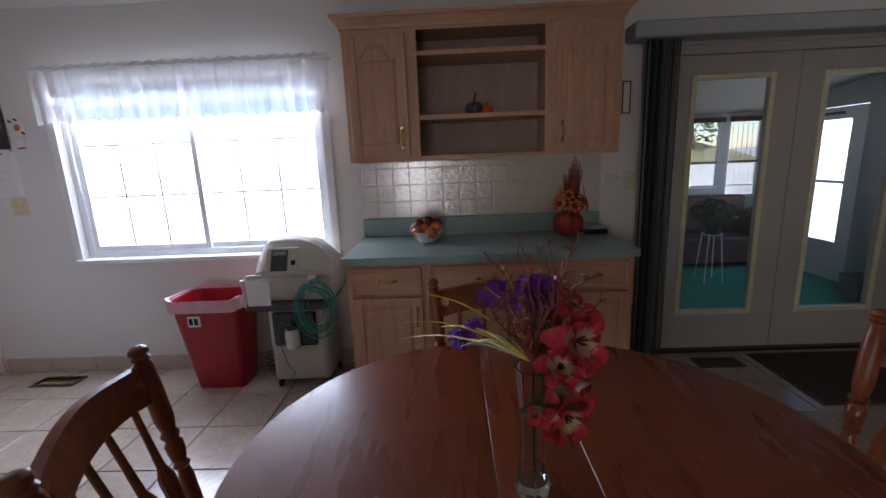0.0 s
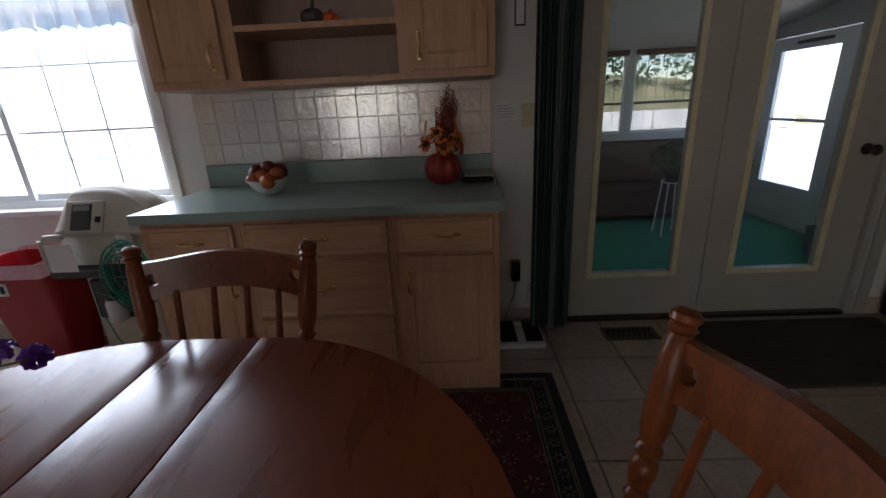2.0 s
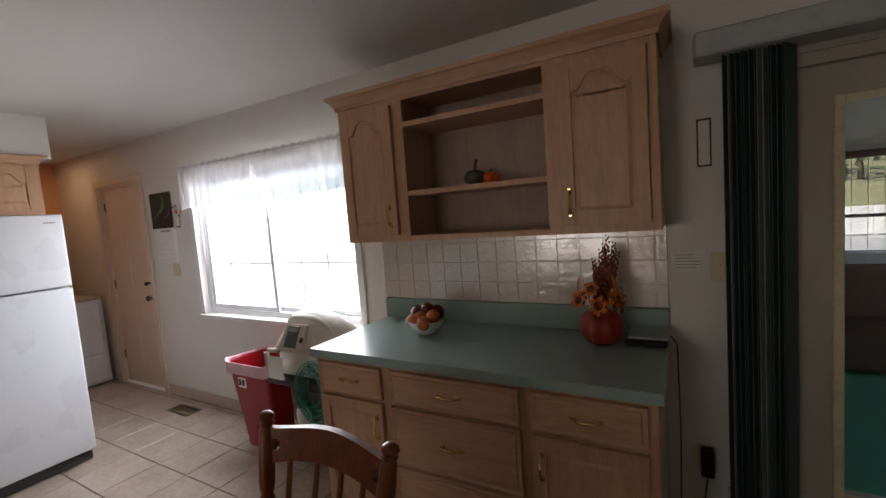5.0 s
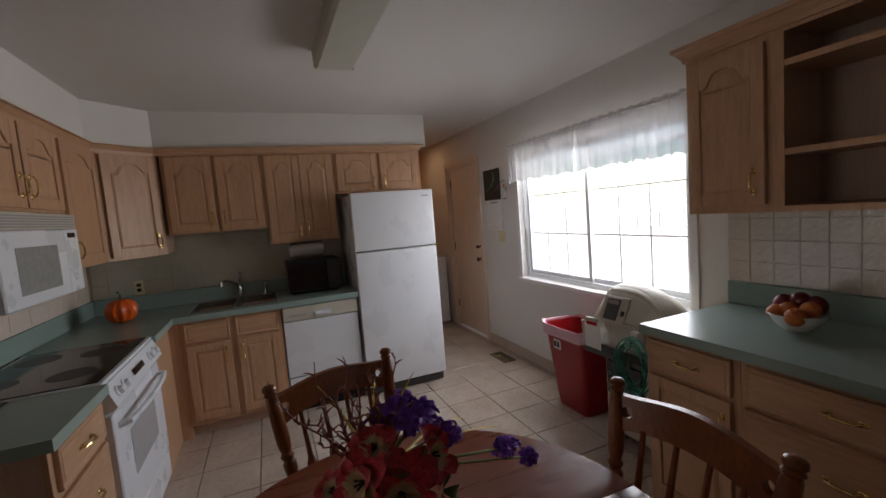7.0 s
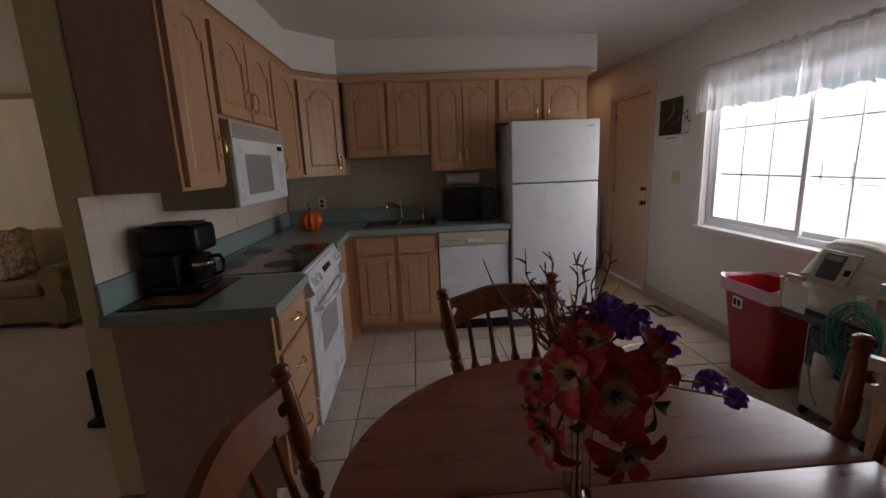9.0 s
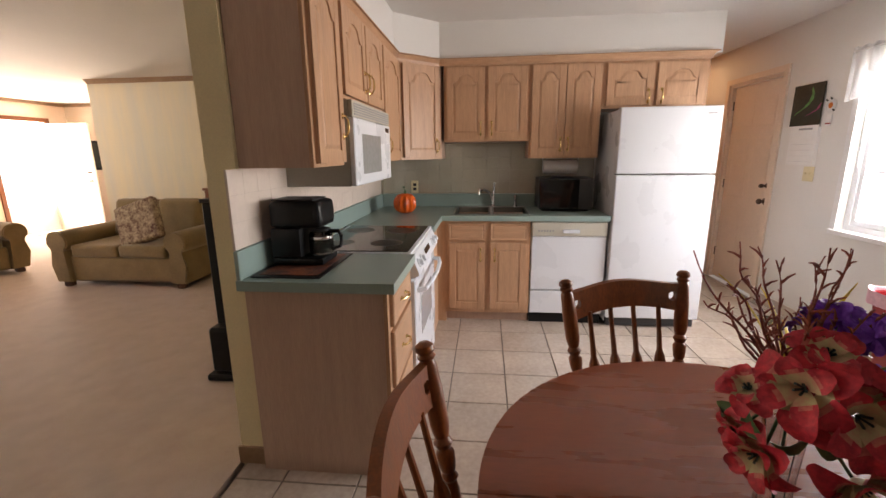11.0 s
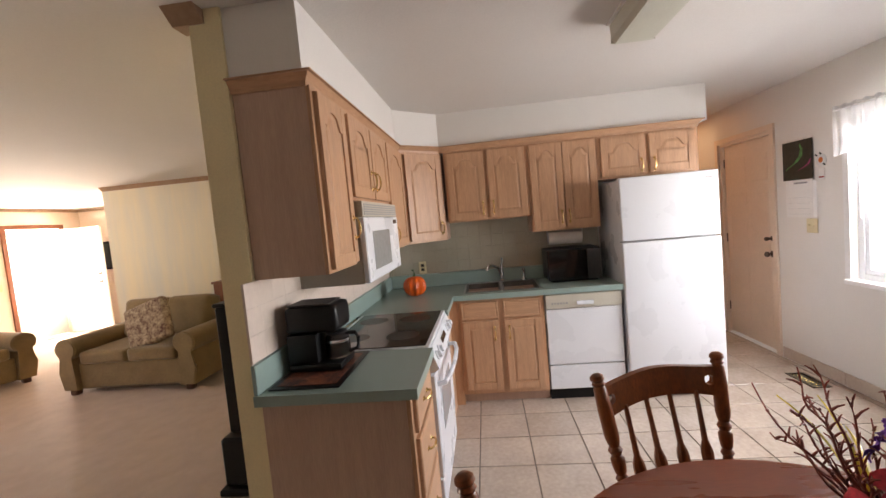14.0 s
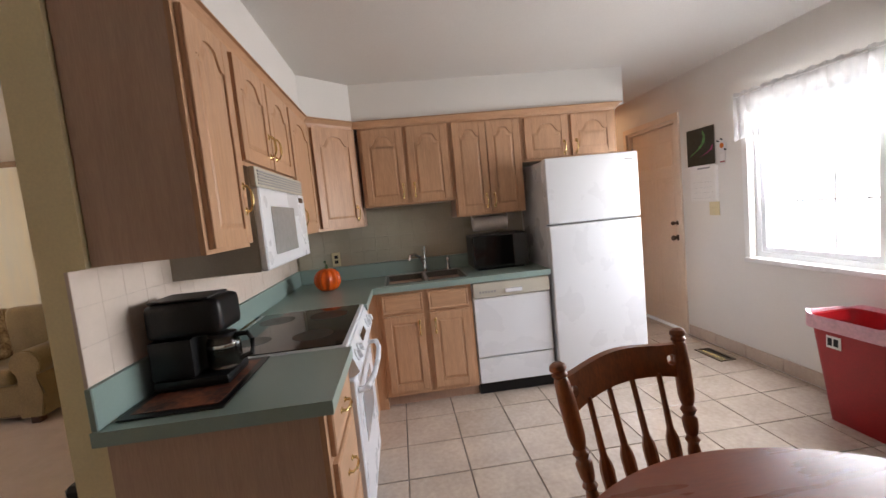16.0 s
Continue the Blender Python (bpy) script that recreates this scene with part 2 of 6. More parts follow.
MATB = mat("dark_brown_door_mat", (0.085, 0.062, 0.050), 0.95, var=0.2, scale=6, fine=220, bump=0.9)
RUGN = mat("rug_navy", (0.018, 0.022, 0.032), 0.95, var=0.25, scale=14, fine=260, bump=0.9)
RUGR = mat("rug_maroon", (0.075, 0.014, 0.012), 0.95, var=0.25, scale=14, fine=260, bump=0.9)
RUGC = mat("rug_beige_motif", (0.30, 0.21, 0.14), 0.95, var=0.25, scale=14, fine=260, bump=0.9)
IVORY = mat("ivory_switch", (0.66, 0.58, 0.36), 0.4, var=0.03, scale=10, fine=100, bump=0.02)
DIFF = mat("light_diffuser", (0.54, 0.55, 0.46), 0.45, var=0.03, scale=10, fine=160, bump=0.2)
PEACH = mat("peach_skin", (0.62, 0.20, 0.03), 0.45, color2=(0.30, 0.02, 0.01), scale=18, fine=60, bump=0.08, rnd=0.3)
APPLE = mat("dark_red_skin", (0.20, 0.01, 0.012), 0.3, color2=(0.08, 0.006, 0.008), scale=18, fine=60, bump=0.05)
CERAM = mat("white_ceramic", (0.74, 0.74, 0.72), 0.18, var=0.03, scale=20, fine=80, bump=0.1)
GRASS = mat("dry_lawn", (0.20, 0.22, 0.10), 0.95, color2=(0.26, 0.22, 0.12), scale=0.6, fine=20, bump=0.8)
GRAVEL = mat("pale_concrete_drive", (0.52, 0.51, 0.49), 0.9, color2=(0.44, 0.43, 0.41), scale=0.7, fine=30, bump=0.3)
FENCE = mat("white_fence_paint", (0.70, 0.70, 0.68), 0.6, var=0.1, scale=3, fine=40, bump=0.1)
BAMBOO = mat("bamboo_blind", (0.30, 0.22, 0.14), 0.7, var=0.3, scale=8, fine=60, bump=0.3, stretch=(1, 1, 8))
WICKER = mat("brown_wicker", (0.10, 0.05, 0.03), 0.7, var=0.3, scale=20, fine=90, bump=0.5)
PATTERN = mat("floral_cushion_fabric", (0.62, 0.50, 0.34), 0.85, color2=(0.12, 0.05, 0.035), scale=16, fine=42, bump=0.2)
LACE = mat("sheer_white_curtain", (0.80, 0.80, 0.80), 0.85, var=0.03, scale=20, fine=300, bump=0.2)
LACE.node_tree.nodes["Principled BSDF"].inputs["Alpha"].default_value = 0.74


def glass(name, tint=(1, 1, 1), rough=0.0):
    m = bpy.data.materials.new(name)
    m.use_nodes = True
    b = m.node_tree.nodes["Principled BSDF"]
    b.inputs["Base Color"].default_value = (*tint, 1)
    b.inputs["Transmission Weight"].default_value = 1
    b.inputs["Roughness"].default_value = rough
    b.inputs["IOR"].default_value = 1.45
    return m


GLASS = glass("clear_glass")
# Sunroom panes: tint added to hold down the brightness of the outdoor view.
TINT = glass("dimming_pane_glass", (0.30, 0.31, 0.30))
GLASSD = glass("smoky_glass", (0.20, 0.18, 0.17))
VGLASS = glass("vase_glass", (0.93, 0.97, 0.97))

for glazed in (WTILE, GTILE):
    glazed.node_tree.nodes["Principled BSDF"].inputs["IOR"].default_value = 1.7
    glazed.node_tree.nodes["Principled BSDF"].inputs["Coat IOR"].default_value = 1.9

SUNW = mat("sunroom_panel_paint", (0.44, 0.47, 0.45), 0.5, var=0.05, scale=3, fine=40, bump=0.08)
SUNC = mat("sunroom_ceiling_panel", (0.52, 0.50, 0.42), 0.6, var=0.05, scale=2, fine=40, bump=0.08)

# ---- building blocks ----
ORG = {}


def thing(name, at=(0, 0, 0), label="", category="", group="", kind="", local=False):
    """A top-level empty at its base. Parts are written in world metres, or in its own frame when local."""
    e = new(name)
    e.empty_display_size = 0.1
    tagged(e, label, category, group, kind)
    if local:
        ORG[e.name] = Vector((0, 0, 0))
    else:
        e.location = at
        ORG[e.name] = Vector(at)
    return e


def part(name, bm, material, parent=None, label="", kind="", smooth=False):
    if parent is not None and ORG[parent.name].length:
        bmesh.ops.translate(bm, verts=bm.verts, vec=-ORG[parent.name])
    me = bpy.data.meshes.new(name)
    bmesh.ops.recalc_face_normals(bm, faces=bm.faces)
    bm.to_mesh(me)
    bm.free()
    for m in (material if isinstance(material, (list, tuple)) else (material,)):
        me.materials.append(m)
    if smooth:
        me.shade_smooth()
        me.set_sharp_from_angle(angle=radians(40))
    ob = new(name, me)
    if parent is not None:
        ob.parent = parent
        ORG[ob.name] = ORG[parent.name]
    else:
        ORG[ob.name] = Vector((0, 0, 0))
    return tagged(ob, label, kind=kind)


def solo(name, bm, material, label, category, group="", kind="", smooth=False):
    return tagged(part(name, bm, material, None, smooth=smooth), label, category, group, kind)


def B(bm, x0, x1, y0, y1, z0, z1, bev=0.0, mi=0, seg=1):
    v = [bm.verts.new(p) for p in ((x0, y0, z0), (x1, y0, z0), (x1, y1, z0), (x0, y1, z0), (x0, y0, z1), (x1, y0, z1), (x1, y1, z1), (x0, y1, z1))]
    fs = [bm.faces.new([v[i] for i in q]) for q in ((3, 2, 1, 0), (4, 5, 6, 7), (0, 1, 5, 4), (1, 2, 6, 5), (2, 3, 7, 6), (3, 0, 4, 7))]
    for f in fs:
        f.material_index = mi
    if bev:
        es = list({e for f in fs for e in f.edges})
        bmesh.ops.bevel(bm, geom=es, offset=bev, segments=seg, affect="EDGES", profile=0.6)
    return bm


def box(*a, **k):
    return B(bmesh.new(), *a, **k)


def prism(bm, pts, y0, y1, inset=0.0, depth=0.0, mi=0):
    """Polygon in x, z pushed along y from y0 (back) to y1 (front), with a sunk or raised bevel on the front."""
    a = [bm.verts.new((x, y0, z)) for x, z in pts]
    b = [bm.verts.new((x, y1, z)) for x, z in pts]
    n = len(pts)
    f1 = bm.faces.new(a)
    f2 = bm.faces.new(b[::-1])
    fs = [f1, f2]
    for i in range(n):
        fs.append(bm.faces.new((a[i], b[i], b[(i + 1) % n], a[(i + 1) % n])))
    for f in fs:
        f.material_index = mi
    if inset:
        bmesh.ops.recalc_face_normals(bm, faces=fs)
        bmesh.ops.inset_region(bm, faces=[f2], thickness=inset, depth=depth)
    return bm


def lathe(bm, prof, cx=0, cy=0, seg=20, z0=0, lobes=0, amp=0.0):
    """Turned shape: profile of (radius, height)."""
    rings = []
    for r, z in prof:
        ring = []
        for i in range(seg):
            a = 2 * math.pi * i / seg
            rr = r * (1 - amp * (0.5 + 0.5 * math.cos(a * lobes))) if lobes else r
            ring.append(bm.verts.new((cx + rr * math.cos(a), cy + rr * math.sin(a), z0 + z)))
        rings.append(ring)
    for a, b in zip(rings, rings[1:]):
        for i in range(seg):
            j = (i + 1) % seg
            bm.faces.new((a[i], a[j], b[j], b[i]))
    bm.faces.new(rings[0][::-1])
    bm.faces.new(rings[-1])
    return bm


def tube(bm, pts, r, seg=8, taper=None):
    pts = [Vector(p) for p in pts]
    rings = []
    for k, p in enumerate(pts):
        d = (pts[min(k + 1, len(pts) - 1)] - pts[max(k - 1, 0)]).normalized()
        up = Vector((0, 0, 1)) if abs(d.z) < 0.9 else Vector((1, 0, 0))
        s = d.cross(up).normalized()
        u = s.cross(d)
        rr = r if taper is None else r + (taper - r) * k / (len(pts) - 1)
        if isinstance(r, (list, tuple)):
            rr = r[k]
        rings.append([bm.verts.new(p + rr * (math.cos(2 * math.pi * i / seg) * s + math.sin(2 * math.pi * i / seg) * u)) for i in range(seg)])
    for a, b in zip(rings, rings[1:]):
        for i in range(seg):
            j = (i + 1) % seg
            bm.faces.new((a[i], a[j], b[j], b[i]))
    bm.faces.new(rings[0][::-1])
    bm.faces.new(rings[-1])
    return bm


def grid_slab(xs, ys, keep, z0, z1):
    """One closed slab over the kept cells of a grid."""
    bm = bmesh.new()
    memo = {}
    def v(i, j, z):
        if (i, j, z) not in memo:
            memo[(i, j, z)] = bm.verts.new((xs[i], ys[j], z))
        return memo[(i, j, z)]
    for i in range(len(xs) - 1):
        for j in range(len(ys) - 1):
            if (i, j) not in keep:
                continue
            c = [(i, j), (i + 1, j), (i + 1, j + 1), (i, j + 1)]
            bm.faces.new([v(*q, z1) for q in c])
            bm.faces.new([v(*q, z0) for q in c[::-1]])
            for k, (di, dj) in enumerate(((0, -1), (1, 0), (0, 1), (-1, 0))):
                if (i + di, j + dj) not in keep:
                    a, b = c[k], c[(k + 1) % 4]
                    bm.faces.new((v(*a, z0), v(*b, z0), v(*b, z1), v(*a, z1)))
    return bm


def xf(bm, m):
    bmesh.ops.transform(bm, matrix=m, verts=bm.verts)
    return bm


def at(x, y, z, rz=0):
    return pose(x, y, z, 0, 0, rz)


def structure(name, bm, material, smooth=False):
    return tagged(part(name, bm, material, None, smooth=smooth), kind="structure")


# ---- the building ----
CZ = 2.415
def wall_with(name, material, axis, a0, a1, p0, p1, z0, z1, holes):
    """A wall along axis from a0 to a1, thick p0..p1, with openings (lo, hi, bottom, top)."""
    bm = bmesh.new()
    def blk(s0, s1, b0, b1):
        if s1 - s0 < 1e-4 or b1 - b0 < 1e-4:
            return
        if axis == "x":
            B(bm, s0, s1, p0, p1, b0, b1)
        else:
            B(bm, p0, p1, s0, s1, b0, b1)
    cur = a0
    for lo, hi, bot, top in sorted(holes):
        blk(cur, lo, z0, z1)
        blk(lo, hi, z0, bot)
        blk(lo, hi, top, z1)
        cur = hi
    blk(cur, a1, z0, z1)
    return structure(name, bm, material)


WX0, WX1, WZ0, WZ1 = -2.29, -0.55, 0.825, 2.00
DX0, DX1, DZ1 = 1.585, 3.355, 2.01
NX0, NX1, NZ1 = -3.95, -3.11, 2.05
wall_north = wall_with("wall_north", WALL, "x", -4.9, 4.6, 3.31, 3.45, -0.1, CZ, [(WX0, WX1, WZ0, WZ1), (DX0, DX1, 0.0, DZ1), (NX0, NX1, 0.0, NZ1)])
wall_west = wall_with("wall_west", WALL, "y", -0.24, 2.50, -3.08, -2.94, -0.1, CZ, [])
wall_hall = structure("wall_hall", box(-4.9, -3.08, 2.36, 2.50, -0.1, CZ), WALLO)
wall_hall_end = structure("wall_hall_end", box(-5.04, -4.9, 2.36, 3.45, -0.1, CZ), WALLO)
partition = structure("wall_partition", box(-4.5, -0.60, -0.362, -0.24, -0.02, CZ), WALLY)
structure("partition_corner_trim", box(-0.60, -0.585, -0.365, -0.237, -0.02, CZ), WALLY)
wall_east = structure("wall_east", box(4.6, 4.74, -7.5, 3.45, -0.1, CZ), WALL)
wall_south = wall_with("wall_south", WALLP, "x", -6.9, 4.6, -7.64, -7.5, -0.1, CZ, [(-6.45, -5.5, 0.0, 2.05), (-2.7, -0.3, 0.0, 2.1)])
wall_west_living = structure("wall_west_living", box(-4.64, -4.5, -4.6, -0.365, -0.1, CZ), WALLS)
structure("wall_entry_north", box(-6.9, -4.64, -4.6, -4.46, -0.1, CZ), WALLP)
structure("wall_entry_west", box(-7.04, -6.9, -7.64, -4.46, -0.1, CZ), WALLP)
structure("ceiling", box(-7.1, 4.8, -7.7, 3.5, CZ, CZ + 0.1), CEIL)
structure("floor_screed", box(-5.0, 4.6, -0.35, 3.31, -0.10, -0.006), GROUT)
structure("carpet_floor", box(-6.9, 4.6, -7.5, -0.372, -0.10, 0.006), CARPET)
bm = bmesh.new()
prism(bm, [(-4.5, 2.36), (-4.445, 2.414), (-4.5, 2.414)], -4.6, -0.37)
structure("crown_living", bm, CROWNW)
structure("crown_south", box(-6.9, 4.6, -7.5, -7.46, 2.36, 2.414), CROWNW)
structure("crown_entry_west", box(-6.9, -6.86, -7.46, -4.6, 2.36, 2.414), CROWNW)
bm = bmesh.new()
prism(bm, [(-0.58, 2.36), (-0.52, 2.413), (-0.66, 2.413), (-0.66, 2.36)], -0.43, -0.30)
structure("crown_partition", bm, CROWNW)
structure("partition_baseboard", box(-0.583, -0.572, -0.375, -0.25, 0.0, 0.085), CROWNW)

# soffits over the wall cabinets
bm = bmesh.new()
B(bm, -2.94, -2.62, 0.05, 2.53, 2.125, CZ)
B(bm, -2.62, -0.60, -0.24, 0.06, 2.125, CZ)
a = [(-2.62, 0.06), (-2.32, 0.06), (-2.62, 0.37)]
lo = [bm.verts.new((x, y, 2.125)) for x, y in a]
hi = [bm.verts.new((x, y, CZ)) for x, y in a]
bm.faces.new(lo)
bm.faces.new(hi[::-1])
for i in range(3):
    bm.faces.new((lo[i], lo[(i + 1) % 3], hi[(i + 1) % 3], hi[i]))
structure("soffit", bm, WALL)

# sunroom shell
structure("sunroom_floor", box(0.6, 4.75, 3.45, 6.75, -0.25, -0.15), GREEN)
wall_with("sunroom_wall_north", SUNW, "x", 0.6, 4.6, 6.6, 6.7, -0.25, 2.35, [(1.5, 2.3, 0.85, 1.77), (2.4, 3.15, 0.85, 1.77), (3.25, 4.0, 0.85, 1.77), (4.1, 4.56, 0.72, 1.77)])
wall_with("sunroom_wall_east", SUNW, "y", 3.45, 6.7, 4.6, 4.7, -0.25, 2.35, [(3.6, 4.75, 0.7, 1.85), (5.16, 6.25, -0.15, 1.80)])
structure("sunroom_wall_west", box(0.5, 0.6, 3.45, 6.7, -0.25, 2.35), SUNW)
bm = bmesh.new()
prism(bm, [(3.45, 2.32), (6.8, 1.83), (6.8, 1.93), (3.45, 2.42)], 0.5, 4.8)
xf(bm, Matrix(((0, 1, 0, 0), (1, 0, 0, 0), (0, 0, 1, 0), (0, 0, 0, 1))))
structure("sunroom_ceiling", bm, SUNC)
structure("ground", box(-2500, 2500, -2500, 2500, -0.55, -0.45), GRAVEL)
bm = bmesh.new()
prism(bm, [(24, -0.5), (70, -0.5), (70, 5.0), (40, 2.6), (30, 1.0)], 3, 20)
xf(bm, Matrix(((0, 1, 0, 0), (1, 0, 0, 0), (0, 0, 1, 0), (0, 0, 0, 1))))
structure("grass_bank", bm, GRASS)

# tiled wall strips
def tiles_on(name, M, w, h, t=0.108, tile=None, grout=None, gap=0.0017):
    """Glazed square tiles in rows over a grout bed; M puts the strip's lower left corner in place."""
    bed = structure(name, xf(box(0, w, -0.0082, 0, 0, h), M), grout or WGROUT)
    cache = {}
    z = 0
    while z < h - 0.01:
        th = min(t, h - z)
        x = 0
        while x < w - 0.01:
            tw = min(t, w - x)
            key = (round(tw, 3), round(th, 3))
            if key not in cache:
                b = bmesh.new()
                B(b, gap, tw - gap, -0.010, -0.0082, gap, th - gap, bev=gap * 0.7)
                me = bpy.data.meshes.new("wall_tile")
                b.to_mesh(me)
                b.free()
                me.materials.append(tile or WTILE)
                cache[key] = me
            o = new("wall_tile", cache[key])
            o.matrix_basis = M @ pose(x, 0, z, random.uniform(-0.25, 0.25), 0, random.uniform(-0.25, 0.25))
            o.parent = bed
            x += t
        z += t
    return bed


# ---- cabinets ----
def arch(w, h, m, flat=False, rise=None, n=22):
    """Outline inside a margin m with a cathedral top."""
    rise = 0 if flat else (rise or min(0.065, w * 0.20))
    pts = [(m, m), (w - m, m)]
    top = h - m - rise
    if flat:
        return pts + [(w - m, h - m), (m, h - m)]
    for i in range(n + 1):
        u = 1 - 2 * i / n
        q = max(0.0, min(1.0, (0.80 - abs(u)) / 0.42))
        k = q * q * (3 - 2 * q) * (0.86 + 0.14 * math.cos(min(1.5, abs(u) * 3.6)))
        pts.append((w / 2 + u * (w / 2 - m), top + rise * k))
    return pts


def panel_door(w, h, flat=False, m=0.052):
    bm = bmesh.new()
    B(bm, 0, w, -0.012, 0, 0, h)
    inner = arch(w, h, m, flat)
    B(bm, 0, m, -0.021, -0.012, 0, h, bev=0.002)
    B(bm, w - m, w, -0.021, -0.012, 0, h, bev=0.002)
    B(bm, m, w - m, -0.020, -0.012, 0, m)
    prism(bm, inner[2:] + [(m, h), (w - m, h)], -0.012, -0.020)
    prism(bm, arch(w, h, m + 0.007, flat, None if flat else min(0.065, w * 0.20)), -0.012, -0.0135, inset=0.02, depth=0.005)
    return bm


def drawer_front(w, h):
    bm = bmesh.new()
    prism(bm, [(0, 0), (w, 0), (w, h), (0, h)], 0, -0.014, inset=0.004, depth=0.003)
    fs = max((f for f in bm.faces), key=lambda f: -sum(v.co.y for v in f.verts) / len(f.verts) + f.calc_area() * 0.001)
    bmesh.ops.inset_region(bm, faces=[fs], thickness=0.022, depth=-0.0045)
    bmesh.ops.inset_region(bm, faces=[fs], thickness=0.004, depth=0.003)
    return bm


def pull(vertical=True):
    """Brass bail pull with two footed ends, 96 mm apart."""
    bm = bmesh.new()
    L = 0.045
    pts = [(0, 0, -L), (0, -0.016, -L), (0, -0.026, -L * 0.6), (0, -0.028, -L * 0.25), (0, -0.028, L * 0.25), (0, -0.026, L * 0.6), (0, -0.016, L), (0, 0, L)]
    tube(bm, pts, [0.007, 0.005, 0.0042, 0.0055, 0.0055, 0.0042, 0.005, 0.007], 8)
    for s in (-1, 1):
        B(bm, -0.008, 0.008, -0.004, 0.0, s * L - 0.014, s * L + 0.014, bev=0.0025)
    if not vertical:
        xf(bm, pose(0, 0, 0, 0, 90, 0))
    return bm


def cabinet(name, M, w, h, d, z, fronts, label, side=OAKLAM, cat="cabinet", toe=0.0, group="kitchen cabinets"):
    """Cabinet box with its front at local y=0. fronts: (kind, x, z, w, h, handle x or None, handle z)."""
    c = thing(name, M @ Vector((w / 2, d / 2, z)), label, cat, group)
    bm = bmesh.new()
    B(bm, 0, w, 0.018, d, z + toe, z + h)
    if toe:
        B(bm, 0.0, w, 0.07, d, z, z + toe)
    part("body", xf(bm, M), side, c)
    bm = bmesh.new()
    B(bm, 0, w, 0, 0.018, z + toe, z + h, bev=0.0015)
    part("face_frame", xf(bm, M), OAK, c)
    for kind, x, zz, fw, fh, hx, hz in fronts:
        T = M @ pose(x, -0.001, zz)
        if kind == "drawer":
            o = part("drawer", xf(drawer_front(fw, fh), T), OAKH, c)
        else:
            o = part("door", xf(panel_door(fw, fh, kind == "flat"), T), OAK, c)
        if hx is not None:
            part("handle", xf(pull(kind != "drawer"), M @ pose(x + hx, -0.0215 if kind != "drawer" else -0.017, zz + hz)), BRASS, o, "polished brass pull", smooth=True)
    return c


def mould(bm, path, z, out=0.05, h=0.07):
    """Crown moulding along a path of (x, y, outward x, outward y)."""
    prof = [(0, 0), (0.010, 0.0), (0.014, 0.018), (0.034, 0.045), (0.046, 0.052), (0.048, h), (0, h)]
    rings = []
    for x, y, ox, oy in path:
        rings.append([bm.verts.new((x + ox * a, y + oy * a, z + b)) for a, b in prof])
    for r, s in zip(rings, rings[1:]):
        for i in range(len(prof)):
            j = (i + 1) % len(prof)
            bm.faces.new((r[i], s[i], s[j], r[j]))
    bm.faces.new(rings[0])
    bm.faces.new(rings[-1][::-1])
    return bm


# north hutch, lower
HM = at(-0.31, 2.675, 0)
cabinet("base_cabinet", HM, 0.43, 0.87, 0.63, 0, [("drawer", 0.025, 0.705, 0.375, 0.145, 0.19, 0.072), ("flat", 0.025, 0.115, 0.375, 0.57, 0.345, 0.46)], "pickled oak base cabinet with one drawer over a door", toe=0.0)
cabinet("base_cabinet", at(0.1205, 2.675, 0), 0.64, 0.87, 0.63, 0, [("drawer", 0.02, 0.705, 0.60, 0.145, 0.30, 0.072), ("drawer", 0.02, 0.425, 0.60, 0.26, 0.30, 0.13), ("drawer", 0.02, 0.125, 0.60, 0.28, 0.30, 0.14)], "pickled oak base cabinet with three wide drawers")
cabinet("base_cabinet", at(0.761, 2.675, 0), 0.449, 0.87, 0.63, 0, [("drawer", 0.025, 0.705, 0.395, 0.145, 0.20, 0.072), ("flat", 0.025, 0.115, 0.395, 0.57, 0.035, 0.46)], "pickled oak base cabinet with one drawer over a panelled door")


def worktop(name, blocks, splash, label):
    c = thing(name, (blocks[0][0], blocks[0][2], 0.87), label, "countertop")
    bm = bmesh.new()
    for x0, x1, y0, y1 in blocks:
        B(bm, x0, x1, y0, y1, 0.8705, 0.91, bev=0.0)
    part("top", bm, TEAL, c)
    return c


wt = worktop("worktop", [(-0.33, 1.23, 2.652, 3.309)], None, "teal laminate worktop with a low matching upstand")
part("edge", box(-0.33, 1.23, 2.647, 2.6515, 0.869, 0.911, bev=0.0015), TEAL2, wt)
part("upstand", box(-0.33, 1.23, 3.285, 3.3085, 0.9105, 1.03, bev=0.003), TEAL2, wt)

# north hutch, upper
hu = thing("hutch_wall_unit", (0.45, 3.31, 1.40), "pickled oak wall unit with two arched doors and open shelves between", "cabinet", "kitchen cabinets")
Y0 = 2.99
for x0, x1 in ((-0.31, 0.075), (0.825, 1.225)):
    part("side_box", box(x0, x1, Y0 + 0.018, 3.309, 1.40, 2.13), OAKLAM, hu)
bm = bmesh.new()
B(bm, -0.31, 0.10, Y0, Y0 + 0.0175, 1.40, 2.13)
B(bm, 0.805, 1.225, Y0, Y0 + 0.0175, 1.40, 2.13)
B(bm, 0.10, 0.805, Y0, Y0 + 0.0175, 1.40, 1.425)
B(bm, 0.10, 0.805, Y0, Y0 + 0.0175, 2.095, 2.13)
part("face_frame", bm, OAK, hu)
part("back_panel", box(0.0755, 0.8245, 3.29, 3.309, 1.40, 2.13), OAKIN, hu)
for z in (1.40, 1.625, 1.965, 2.11):
    part("shelf", box(0.0755, 0.8245, Y0 + (0.018 if z in (1.40, 2.11) else 0.004), 3.2895, z, z + 0.024), OAK, hu)
